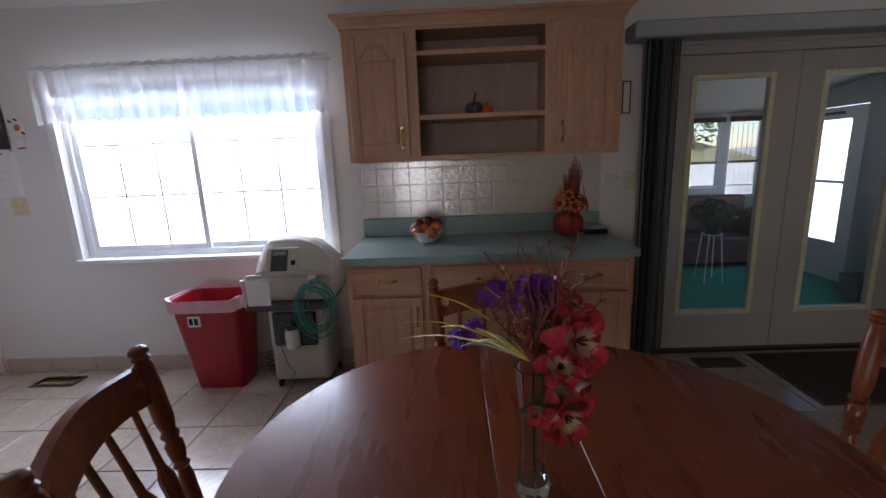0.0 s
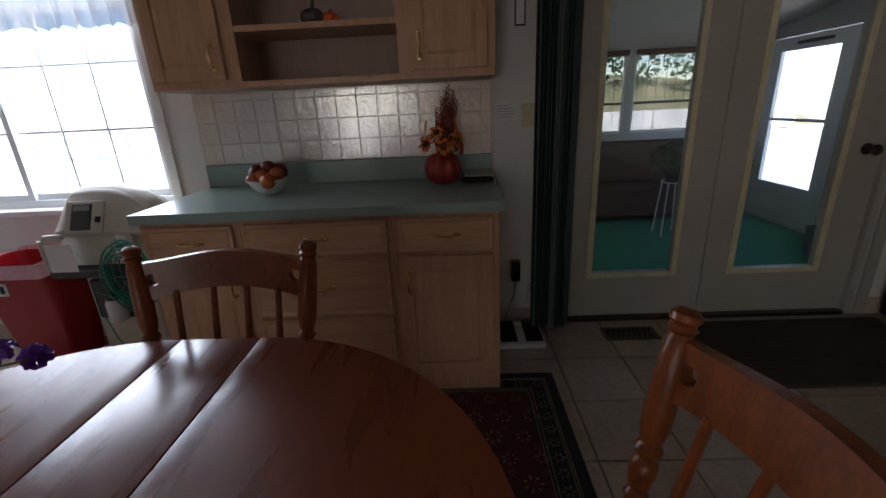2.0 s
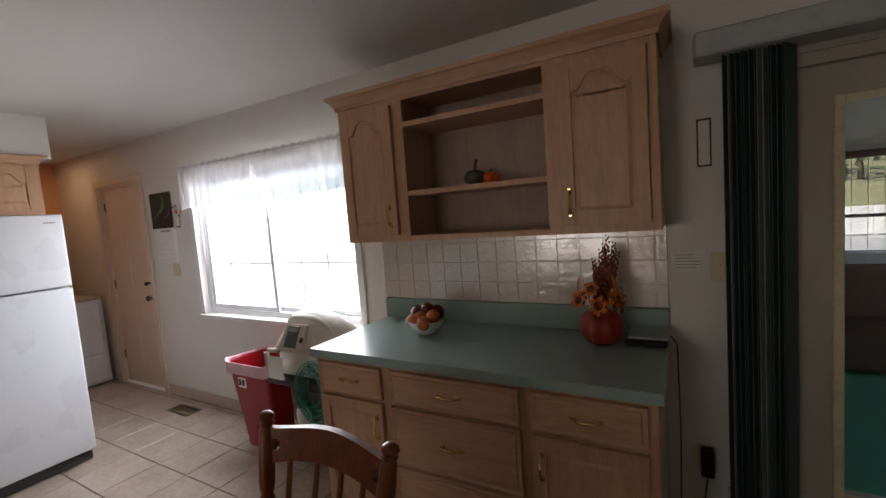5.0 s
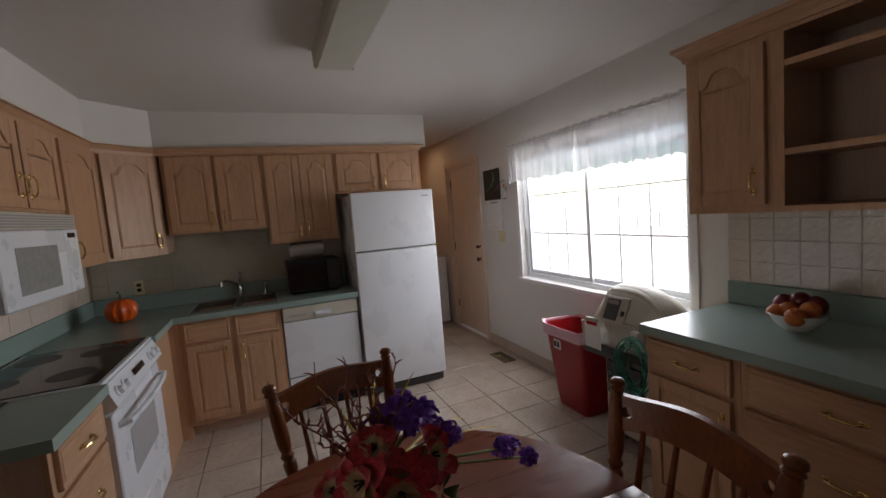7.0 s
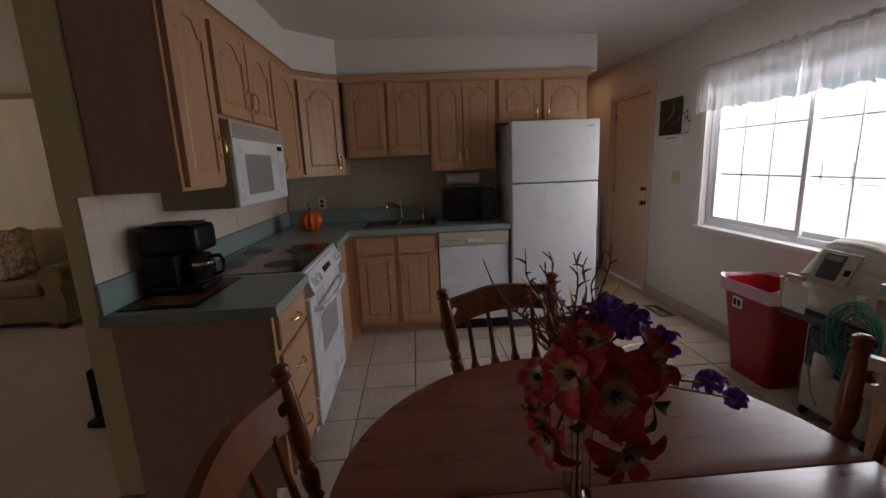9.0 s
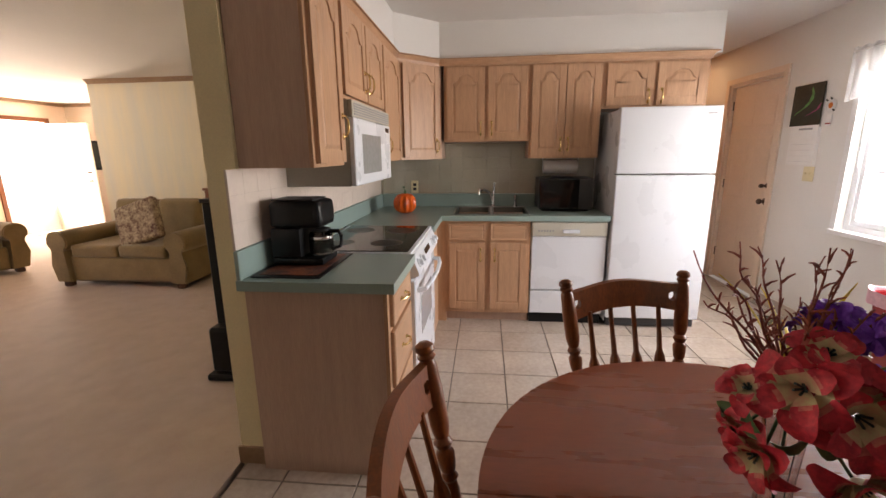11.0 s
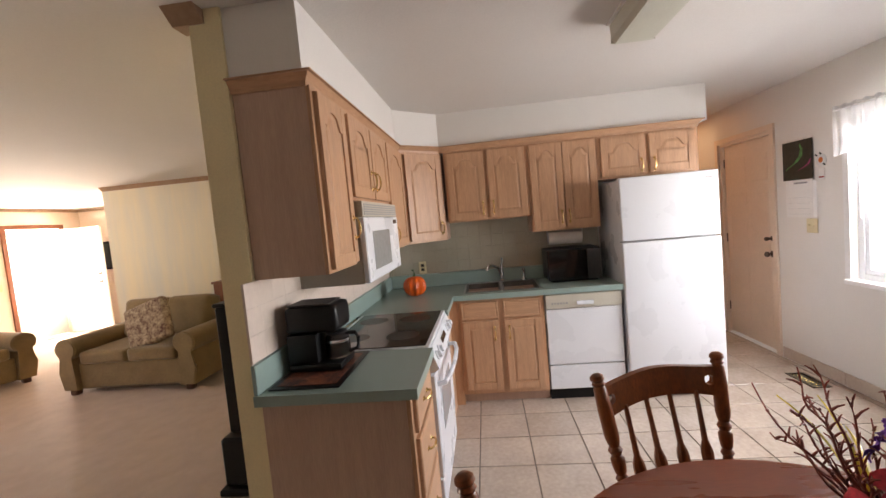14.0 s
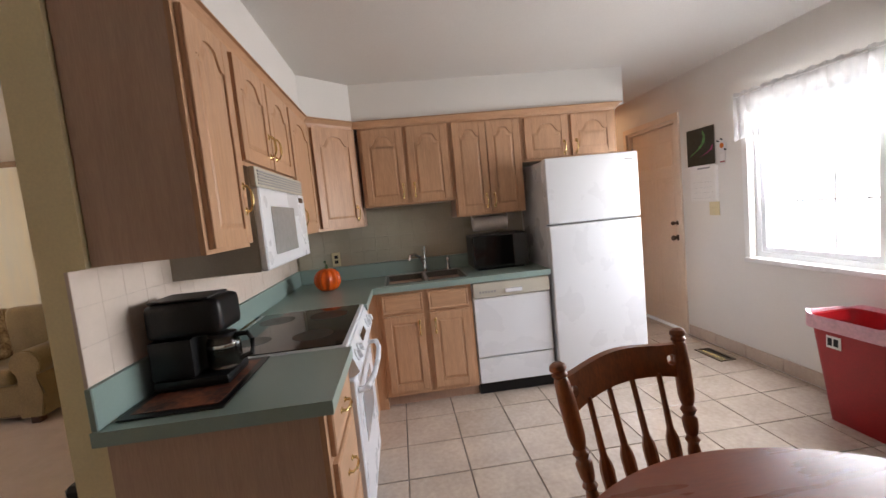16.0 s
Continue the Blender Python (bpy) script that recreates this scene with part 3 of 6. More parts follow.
for x, hx in ((-0.285, 0.285), (0.868, 0.03)):
    o = part("door", xf(panel_door(0.325, 0.645), at(x, Y0 - 0.001, 1.435)), OAK, hu)
    part("handle", xf(pull(), at(x + hx, Y0 - 0.0225, 1.53)), BRASS, o, "polished brass pull", smooth=True)
bm = bmesh.new()
mould(bm, [(-0.31, 3.309, -1, 0), (-0.31, Y0, -1, -1), (1.225, Y0, 1, -1), (1.225, 3.309, 1, 0)], 2.11, h=0.07)
part("crown", bm, OAKH, hu)

# west run: base
cabinet("sink_base_cabinet", at(-2.345, 0.43, 0, 90), 0.685, 0.87, 0.58, 0, [("drawer", 0.03, 0.71, 0.29, 0.135, None, 0), ("drawer", 0.365, 0.71, 0.29, 0.135, None, 0), ("flat", 0.03, 0.13, 0.29, 0.56, 0.255, 0.46), ("flat", 0.365, 0.13, 0.29, 0.56, 0.035, 0.46)], "pickled oak sink cabinet with two doors below false drawers", toe=0.09)
wu = "pickled oak wall cabinet with two arched doors"
cabinet("wall_cabinet", at(-2.62, 0.40, 0, 90), 0.70, 0.60, 0.31, 1.49, [("arch", 0.025, 1.505, 0.31, 0.565, 0.28, 0.09), ("arch", 0.365, 1.505, 0.31, 0.565, 0.03, 0.09)], wu + " above the sink")
cabinet("wall_cabinet", at(-2.62, 1.101, 0, 90), 0.56, 0.74, 0.31, 1.35, [("arch", 0.015, 1.37, 0.262, 0.70, 0.235, 0.09), ("arch", 0.284, 1.37, 0.262, 0.70, 0.027, 0.09)], wu + " above a black microwave")
cabinet("wall_cabinet", at(-2.62, 1.662, 0, 90), 0.79, 0.36, 0.31, 1.73, [("arch", 0.03, 1.75, 0.35, 0.315, 0.315, 0.07), ("arch", 0.41, 1.75, 0.35, 0.315, 0.035, 0.07)], wu + " above the refrigerator")
# diagonal corner cabinet
cabinet("corner_wall_cabinet", at(-2.335, 0.08, 0, 135), 0.42, 0.74, 0.12, 1.35, [("arch", 0.03, 1.37, 0.36, 0.70, 0.325, 0.09)], "pickled oak diagonal corner wall cabinet with one arched door")
bm = bmesh.new()
B(bm, -2.935, -2.64, -0.235, 0.38, 1.352, 2.088)
B(bm, -2.64, -2.36, -0.235, 0.05, 1.352, 2.088)
solo("corner_cabinet_case", bm, OAKLAM, "pickled oak corner cabinet case against two walls", "cabinet", "kitchen cabinets")
# south run: uppers, facing north
cabinet("wall_cabinet", at(-0.605, 0.08, 0, 180), 0.365, 0.74, 0.315, 1.35, [("arch", 0.02, 1.365, 0.32, 0.705, 0.29, 0.16)], "pickled oak end wall cabinet with one tall arched door")
cabinet("wall_cabinet", at(-0.972, 0.08, 0, 180), 0.80, 0.43, 0.315, 1.66, [("arch", 0.02, 1.675, 0.37, 0.395, 0.335, 0.10), ("arch", 0.41, 1.675, 0.37, 0.395, 0.03, 0.10)], wu + " above the white microwave")
cabinet("wall_cabinet", at(-1.774, 0.08, 0, 180), 0.55, 0.74, 0.315, 1.35, [("arch", 0.02, 1.365, 0.50, 0.705, 0.035, 0.09)], "pickled oak wall cabinet beside the corner cabinet")
# moulding over the uppers
bm = bmesh.new()
mould(bm, [(-0.605, -0.236, 1, 0), (-0.605, 0.06, 1, 1), (-2.335, 0.06, 0.5, 1), (-2.62, 0.36, 1, 0.5), (-2.62, 2.45, 1, 1), (-2.938, 2.45, 0, 1)], 2.085, h=0.045)
structure("cabinet_moulding", bm, OAKH)
# south run: base
cabinet("drawer_base_cabinet", at(-0.545, 0.365, 0, 180), 0.46, 0.87, 0.60, 0, [("drawer", 0.03, 0.70, 0.40, 0.145, 0.2, 0.072), ("drawer", 0.03, 0.42, 0.40, 0.255, 0.2, 0.13), ("drawer", 0.03, 0.12, 0.40, 0.28, 0.2, 0.14)], "pickled oak end cabinet with three drawers", toe=0.09)
solo("corner_base_case", grid_slab([-2.93, -2.352, -1.815], [-0.235, 0.36, 0.4285], {(0, 0), (1, 0), (0, 1)}, 0.0, 0.868), OAK, "pickled oak corner base cabinet case", "cabinet", "kitchen cabinets")

wt = thing("worktop", (-2.6, 1.0, 0.87), "teal laminate kitchen worktop running round the corner", "countertop")
part("top", box(-0.995, -0.50, -0.238, 0.40, 0.8705, 0.91), TEAL, wt)
cells = {(0, 0), (1, 0), (2, 0), (3, 0), (0, 1), (1, 1), (2, 1), (0, 2), (2, 2), (0, 3), (1, 3), (2, 3)}
part("top", grid_slab([-2.937, -2.85, -2.41, -2.315, -1.815], [-0.238, 0.40, 0.50, 1.10, 1.715], cells, 0.8705, 0.91), TEAL, wt)
part("edge", box(-0.4995, -0.495, -0.238, 0.405, 0.869, 0.911), TEAL2, wt)
part("edge", box(-0.995, -0.4997, 0.4005, 0.405, 0.869, 0.911), TEAL2, wt)
part("edge", box(-2.3095, -1.815, 0.4005, 0.405, 0.869, 0.911), TEAL2, wt)
part("edge", box(-2.3145, -2.31, 0.40, 1.715, 0.869, 0.911), TEAL2, wt)
bm = bmesh.new()
part("upstand", B(bm, -2.937, -0.50, -0.238, -0.218, 0.9105, 1.03, bev=0.003), TEAL2, wt)
part("upstand", box(-2.937, -2.917, -0.217, 1.715, 0.9105, 1.03, bev=0.003), TEAL2, wt)

# ---- sink ----
sk = thing("kitchen_sink", (-2.63, 0.8, 0.9), "double-bowl stainless steel sink set in the worktop", "sink")
for y0, y1 in ((0.50, 0.79), (0.81, 1.10)):
    bm = bmesh.new()
    for a0, a1, b0, b1 in ((-2.85, -2.83, y0, y1), (-2.43, -2.41, y0, y1), (-2.83, -2.43, y0, y0 + 0.012), (-2.83, -2.43, y1 - 0.012, y1)):
        B(bm, a0, a1, b0, b1, 0.75, 0.914)
    B(bm, -2.83, -2.43, y0 + 0.012, y1 - 0.012, 0.745, 0.755)
    o = part("bowl", bm, DKSTEEL, sk)
    part("drain", lathe(bmesh.new(), [(0.045, 0), (0.045, 0.004), (0.038, 0.005), (0.03, 0.001)], -2.63, (y0 + y1) / 2, 16, 0.7555), CHROME, o, smooth=True)
bm = bmesh.new()
B(bm, -2.87, -2.40, 0.485, 0.50, 0.9105, 0.916)
B(bm, -2.87, -2.40, 1.10, 1.115, 0.9105, 0.916)
B(bm, -2.85, -2.41, 0.79, 0.81, 0.9, 0.916)
B(bm, -2.91, -2.85, 0.50, 1.10, 0.9105, 0.916)
part("rim", bm, STEEL, sk)
tap = thing("kitchen_tap", (-2.88, 0.82, 0.916), "chrome single-lever kitchen tap", "tap")
bm = bmesh.new()
lathe(bm, [(0.026, 0), (0.026, 0.012), (0.018, 0.02), (0.018, 0.085), (0.012, 0.10)], -2.88, 0.82, 14, 0.917)
part("base", bm, CHROME, tap, smooth=True)
part("spout", tube(bmesh.new(), [(-2.88, 0.815, 0.97), (-2.84, 0.79, 1.045), (-2.76, 0.74, 1.085), (-2.70, 0.70, 1.08), (-2.69, 0.69, 1.045)], 0.012, 10), CHROME, tap, smooth=True)
part("lever", tube(bmesh.new(), [(-2.88, 0.82, 1.01), (-2.875, 0.825, 1.07), (-2.865, 0.83, 1.135)], 0.011, 8), CHROME, tap, smooth=True)
sp = thing("side_sprayer", (-2.88, 1.02, 0.916), "small chrome side sprayer at the sink", "tap")
part("body", lathe(bmesh.new(), [(0.022, 0), (0.02, 0.01), (0.011, 0.03), (0.013, 0.07), (0.018, 0.09), (0.01, 0.105)], -2.88, 1.02, 12, 0.917), CHROME, sp, smooth=True)

# ---- appliances ----
fr = thing("refrigerator", (-2.62, 2.08, 0), "white top-freezer refrigerator with textured doors", "refrigerator")
part("case", box(-2.93, -2.375, 1.728, 2.43, 0.03, 1.70, bev=0.006), WHITE, fr)
part("freezer_door", box(-2.368, -2.30, 1.724, 2.434, 1.232, 1.712, bev=0.012, seg=3), WHITE, fr, smooth=True)
part("fridge_door", box(-2.368, -2.30, 1.724, 2.434, 0.085, 1.222, bev=0.012, seg=3), WHITE, fr, smooth=True)
part("kick_grille", box(-2.39, -2.345, 1.74, 2.42, 0.01, 0.08), DKGREY, fr)
part("gasket", box(-2.3745, -2.3685, 1.735, 2.423, 0.09, 1.70), GREY, fr)
part("badge", box(-2.2995, -2.298, 2.33, 2.39, 1.655, 1.663), GREY, fr)

dw = thing("dishwasher", (-2.35, 1.41, 0), "white built-in dishwasher with a top control strip", "dishwasher")
part("body", box(-2.92, -2.37, 1.122, 1.705, 0.09, 0.866), WHITE, dw)
part("door", box(-2.368, -2.335, 1.124, 1.703, 0.30, 0.745, bev=0.005), WHITE, dw)
part("lower_panel", box(-2.368, -2.338, 1.124, 1.703, 0.10, 0.29, bev=0.004), WHITE, dw)
cp = part("control_panel", box(-2.368, -2.322, 1.124, 1.703, 0.75, 0.862, bev=0.006), CREAM, dw)
part("latch", box(-2.3215, -2.305, 1.36, 1.49, 0.775, 0.805, bev=0.004), WHITE, cp)
for i in range(6):
    part("button", box(-2.3215, -2.318, 1.17 + i * 0.022, 1.182 + i * 0.022, 0.785, 0.80), GREY, cp)
part("kick_plate", box(-2.41, -2.39, 1.124, 1.703, 0.0, 0.09), BLACK, dw)

st = thing("electric_range", (-1.40, 0.08, 0), "white slide-in electric range with a black glass hob", "oven")
part("body", box(-1.805, -1.005, -0.20, 0.36, 0.02, 0.895), WHITE, st)
part("hob_frame", box(-1.812, -0.998, -0.20, 0.385, 0.896, 0.914, bev=0.004), WHITE, st)
hob = part("hob_glass", box(-1.79, -1.02, -0.17, 0.365, 0.9142, 0.919, bev=0.002), BLACKG, st)
for x, y, r in ((-1.22, 0.21, 0.09), (-1.60, 0.22, 0.10), (-1.22, -0.05, 0.075), (-1.60, -0.05, 0.09)):
    bm = bmesh.new()
    for rr in (r,):
        for i in range(28):
            a0, a1 = 2 * math.pi * i / 28, 2 * math.pi * (i + 1) / 28
            bm.faces.new([bm.verts.new((x + q * math.cos(a), y + q * math.sin(a), 0.9194)) for q, a in ((rr, a0), (rr, a1), (0.002, a1), (0.002, a0))])
    part("burner_zone", bm, BURN, hob, "dark matt cooking zone")
bm = bmesh.new()
prism(bm, [(0.36, 0.775), (0.405, 0.785), (0.425, 0.80), (0.39, 0.895), (0.36, 0.895)], -1.81, -1.0)
xf(bm, Matrix(((0, 1, 0, 0), (1, 0, 0, 0), (0, 0, 1, 0), (0, 0, 0, 1))))
cp = part("control_panel", bm, WHITE, st)
for x in (-1.08, -1.17, -1.62, -1.72):
    bm = bmesh.new()
    lathe(bm, [(0.026, 0), (0.026, 0.006), (0.019, 0.010), (0.017, 0.026), (0.012, 0.028)], 0, 0, 14)
    xf(bm, Matrix.Translation((x, 0.409, 0.845)) @ pose(0, 0, 0, -70))
    part("knob", bm, WHITE, cp, smooth=True)
part("display", xf(box(-0.09, 0.09, -0.015, 0.015, 0, 0.002), Matrix.Translation((-1.40, 0.4095, 0.85)) @ pose(0, 0, 0, -70)), BLACKG, cp)
od = part("oven_door", box(-1.803, -1.007, 0.361, 0.40, 0.235, 0.765, bev=0.006), WHITE, st)
part("oven_window", box(-1.62, -1.19, 0.4002, 0.403, 0.40, 0.62, bev=0.001), OVENW, od)
part("oven_handle", tube(bmesh.new(), [(-1.75, 0.40, 0.70), (-1.74, 0.44, 0.705), (-1.60, 0.462, 0.71), (-1.40, 0.468, 0.71), (-1.20, 0.462, 0.71), (-1.07, 0.44, 0.705), (-1.06, 0.40, 0.70)], 0.013, 10), WHITE, od, smooth=True)
part("storage_drawer", box(-1.803, -1.007, 0.361, 0.395, 0.06, 0.225, bev=0.005), WHITE, st)

mw = thing("over_range_microwave", (-1.38, -0.05, 1.24), "white microwave with a vent grille mounted over the range", "microwave")
part("body", box(-1.77, -1.0, -0.235, 0.10, 1.245, 1.652, bev=0.003), MWCASE, mw, "beige-grey painted metal case")
part("vent_grille", box(-1.77, -0.998, 0.1005, 0.125, 1.575, 1.652, bev=0.003), CREAM, mw)
for i in range(5):
    part("vent_slat", box(-1.75, -1.02, 0.1252, 0.128, 1.585 + i * 0.012, 1.591 + i * 0.012), GREY, mw)
md = part("door", box(-1.60, -0.998, 0.1005, 0.13, 1.247, 1.573, bev=0.006), WHITE, mw)
part("window", box(-1.50, -1.12, 0.1302, 0.132, 1.30, 1.50, bev=0.001), DKWHITE, md)
kp = part("control_panel", box(-1.77, -1.603, 0.1005, 0.128, 1.247, 1.573, bev=0.005), WHITE, mw)
part("clock_display", box(-1.73, -1.64, 0.1282, 0.1295, 1.53, 1.555), BLACKG, kp)

mo = thing("microwave_oven", (-2.75, 1.42, 0.91), "black countertop microwave oven", "microwave")
part("case", box(-2.91, -2.59, 1.20, 1.64, 0.925, 1.185, bev=0.008), BLACK, mo)
part("door_glass", box(-2.5895, -2.575, 1.205, 1.52, 0.93, 1.18, bev=0.003), BLACKG, mo)
part("control_panel", box(-2.5895, -2.577, 1.525, 1.635, 0.93, 1.18, bev=0.003), DKGREY, mo)
part("foot", box(-2.88, -2.62, 1.23, 1.61, 0.9105, 0.925), BLACK, mo)

# ---- kitchen window ----
win = thing("window_1", (-1.44, 3.38, WZ0), "white vinyl sliding window with grilles between the panes", "window", kind="structure")
bm = bmesh.new()
for a, b, c, d in ((WX0, WX1, WZ0, WZ0 + 0.04), (WX0, WX1, WZ1 - 0.04, WZ1), (WX0, WX0 + 0.045, WZ0 + 0.04, WZ1 - 0.04), (WX1 - 0.045, WX1, WZ0 + 0.04, WZ1 - 0.04)):
    B(bm, a, b, 3.35, 3.43, c, d)
part("window_frame", bm, VINYL, win)
for x0, x1, yy in ((WX0 + 0.045, -1.42, 3.36), (-1.46, WX1 - 0.045, 3.385)):
    bm = bmesh.new()
    z0, z1 = WZ0 + 0.042, WZ1 - 0.042
    B(bm, x0, x1, yy, yy + 0.022, z0, z0 + 0.035)
    B(bm, x0, x1, yy, yy + 0.022, z1 - 0.035, z1)
    B(bm, x0, x0 + 0.035, yy, yy + 0.022, z0 + 0.035, z1 - 0.035)
    B(bm, x1 - 0.035, x1, yy, yy + 0.022, z0 + 0.035, z1 - 0.035)
    s = part("sash", bm, VINYL, win)
    bm = bmesh.new()
    for k in (1, 2):
        xx = x0 + 0.035 + (x1 - x0 - 0.07) * k / 3
        B(bm, xx - 0.005, xx + 0.005, yy + 0.008, yy + 0.013, z0 + 0.035, z1 - 0.035)
        zz = z0 + 0.035 + (z1 - z0 - 0.07) * k / 3
        B(bm, x0 + 0.035, x1 - 0.035, yy + 0.0085, yy + 0.0125, zz - 0.005, zz + 0.005)
    part("grille", bm, VINYL, s)
bm = bmesh.new()
B(bm, WX0 - 0.05, WX0 - 0.001, 3.295, 3.3085, WZ0, WZ1 + 0.05)
B(bm, WX1 + 0.001, WX1 + 0.05, 3.295, 3.3085, WZ0, WZ1 + 0.05)
B(bm, WX0 - 0.001, WX1 + 0.001, 3.295, 3.3085, WZ1 + 0.001, WZ1 + 0.05)
part("casing", bm, TRIM, win)
part("window_sill", box(WX0 - 0.035, WX1 + 0.06, 3.27, 3.35, WZ0 - 0.035, WZ0 - 0.001, bev=0.004), TRIM, win)

# ---- patio doors ----
def glazed_door(x0, x1, gx0, gx1):
    d = thing("glazed_door", ((x0 + x1) / 2, 3.36, 0.02), "white full-glass patio door, closed, with a yellowed glazing bead", "door", "patio doors", kind="structure")
    bm = bmesh.new()
    z0, z1, g0, g1 = 0.02, DZ1 - 0.045, 0.297, 1.82
    B(bm, x0, gx0, 3.34, 3.38, z0, z1)
    B(bm, gx1, x1, 3.34, 3.38, z0, z1)
    B(bm, gx0, gx1, 3.34, 3.38, z0, g0)
    B(bm, gx0, gx1, 3.34, 3.38, g1, z1)
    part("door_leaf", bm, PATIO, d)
    bm = bmesh.new()
    t = 0.028
    B(bm, gx0 - t, gx0 + 0.004, 3.328, 3.3395, g0 - t, g1 + t, bev=0.003)
    B(bm, gx1 - 0.004, gx1 + t, 3.328, 3.3395, g0 - t, g1 + t, bev=0.003)
    B(bm, gx0 + 0.0045, gx1 - 0.0045, 3.328, 3.3395, g0 - t, g0 + 0.004, bev=0.003)
    B(bm, gx0 + 0.0045, gx1 - 0.0045, 3.328, 3.3395, g1 - 0.004, g1 + t, bev=0.003)
    part("glazing_bead", bm, IVORYB, d)
    p = part("pane", box(gx0, gx1, 3.356, 3.360, g0, g1), GLASS, d)
    p.visible_shadow = False
    return d


IVORYB = mat("yellowed_bead", (0.66, 0.62, 0.42), 0.5, var=0.08, scale=8, fine=60, bump=0.05)
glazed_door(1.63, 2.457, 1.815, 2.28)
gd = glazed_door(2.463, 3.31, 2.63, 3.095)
bm = bmesh.new()
lathe(bm, [(0.032, 0), (0.030, 0.006), (0.012, 0.012), (0.012, 0.035), (0.026, 0.045), (0.029, 0.06), (0.020, 0.072)], 0, 0, 14)
part("knob", xf(bm, pose(3.225, 3.339, 0.96, 90)), BRONZE, gd, smooth=True)
bm = bmesh.new()
B(bm, DX0, 1.627, 3.312, 3.445, 0.0, DZ1)
B(bm, 3.313, DX1, 3.312, 3.445, 0.0, DZ1)
B(bm, 1.627, 3.313, 3.312, 3.445, DZ1 - 0.042, DZ1)
B(bm, DX0 - 0.06, DX0 - 0.001, 3.290, 3.3085, 0.0, DZ1 + 0.06)
B(bm, DX1 + 0.001, DX1 + 0.06, 3.290, 3.3085, 0.0, DZ1 + 0.06)
B(bm, DX0 - 0.001, DX1 + 0.001, 3.290, 3.3085, DZ1 + 0.001, DZ1 + 0.06)
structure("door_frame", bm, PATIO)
structure("door_threshold", box(DX0 + 0.05, DX1 - 0.05, 3.30, 3.45, -0.01, 0.018, bev=0.004), BRONZE)
vb = thing("vertical_blinds", (1.60, 3.22, 0.03), "dark green vertical blinds stacked open beside the patio door", "blinds")
for i in range(15):
    bm = box(-0.043, 0.043, -0.0012, 0.0012, 0.03, 2.04)
    part("vane", xf(bm, at(1.455 + i * 0.0135, 3.215, 0, 62 + 5 * math.sin(i * 2.1))), BLINDL if i in (1, 8, 9) else BLIND, vb)
part("head_rail", box(1.345, 3.60, 3.13, 3.2885, 2.035, 2.125, bev=0.008), RAILP, vb)

# ---- back door with panels ----
bd = thing("door_1", (-3.53, 3.36, 0), "closed cream six-panel entry door with bronze knob and deadbolt", "door", kind="structure")
bm = bmesh.new()
B(bm, NX0 + 0.03, NX1 - 0.03, 3.345, 3.38, 0.012, NZ1 - 0.03)
part("slab", bm, DOORP, bd)
for x0, x1 in ((NX0 + 0.12, -3.565), (-3.495, NX1 - 0.12)):
    for z0, z1 in ((0.20, 0.80), (0.92, 1.52), (1.62, 1.88)):
        bm = bmesh.new()
        prism(bm, [(x0, z0), (x1, z0), (x1, z1), (x0, z1)], 3.3448, 3.342, inset=0.02, depth=-0.002)
        part("panel", bm, DOORP, bd)
for z, r in ((0.925, 0.03), (1.07, 0.022)):
    bm = bmesh.new()
    lathe(bm, [(r, 0), (r, 0.006), (0.012, 0.012), (0.012, 0.03), (r * 0.85, 0.04), (r * 0.9, 0.055), (r * 0.6, 0.065)], 0, 0, 12)
    part("knob" if z < 1 else "deadbolt", xf(bm, pose(-3.20, 3.3445, z, 90)), BRONZE, bd, smooth=True)
for z in (0.25, 1.0, 1.8):
    part("hinge", box(NX0 + 0.018, NX0 + 0.032, 3.334, 3.344, z, z + 0.09), BRONZE, bd)
bm = bmesh.new()
B(bm, NX0, NX0 + 0.027, 3.312, 3.445, 0.0, NZ1)
B(bm, NX1 - 0.027, NX1, 3.312, 3.445, 0.0, NZ1)
B(bm, NX0 + 0.027, NX1 - 0.027, 3.312, 3.445, NZ1 - 0.027, NZ1)
B(bm, NX0 - 0.055, NX0 - 0.001, 3.290, 3.3085, 0.0, NZ1 + 0.055)
B(bm, NX1 + 0.001, NX1 + 0.055, 3.290, 3.3085, 0.0, NZ1 + 0.055)
B(bm, NX0 - 0.001, NX1 + 0.001, 3.290, 3.3085, NZ1 + 0.001, NZ1 + 0.055)
structure("back_door_frame", bm, DOORP)

# ---- ceiling light ----
cl = thing("ceiling_light", (-0.65, 1.46, 2.41), "long wraparound fluorescent ceiling light, switched off", "ceiling light")
bm = bmesh.new()
prism(bm, [(1.405, 2.335), (1.42, 2.31), (1.60, 2.31), (1.615, 2.335), (1.62, 2.40), (1.40, 2.40)], -1.232, 0.0)
xf(bm, Matrix(((0, 1, 0, 0), (1, 0, 0, 0), (0, 0, 1, 0), (0, 0, 0, 1))))
part("diffuser", bm, DIFF, cl)
part("end_cap", box(-1.242, -1.2325, 1.405, 1.615, 2.315, 2.40, bev=0.003), CREAM, cl)
part("end_cap", box(0.0005, 0.010, 1.405, 1.615, 2.315, 2.40, bev=0.003), CREAM, cl)
part("housing", box(-1.242, 0.010, 1.39, 1.63, 2.401, 2.4145), TRIM, cl)

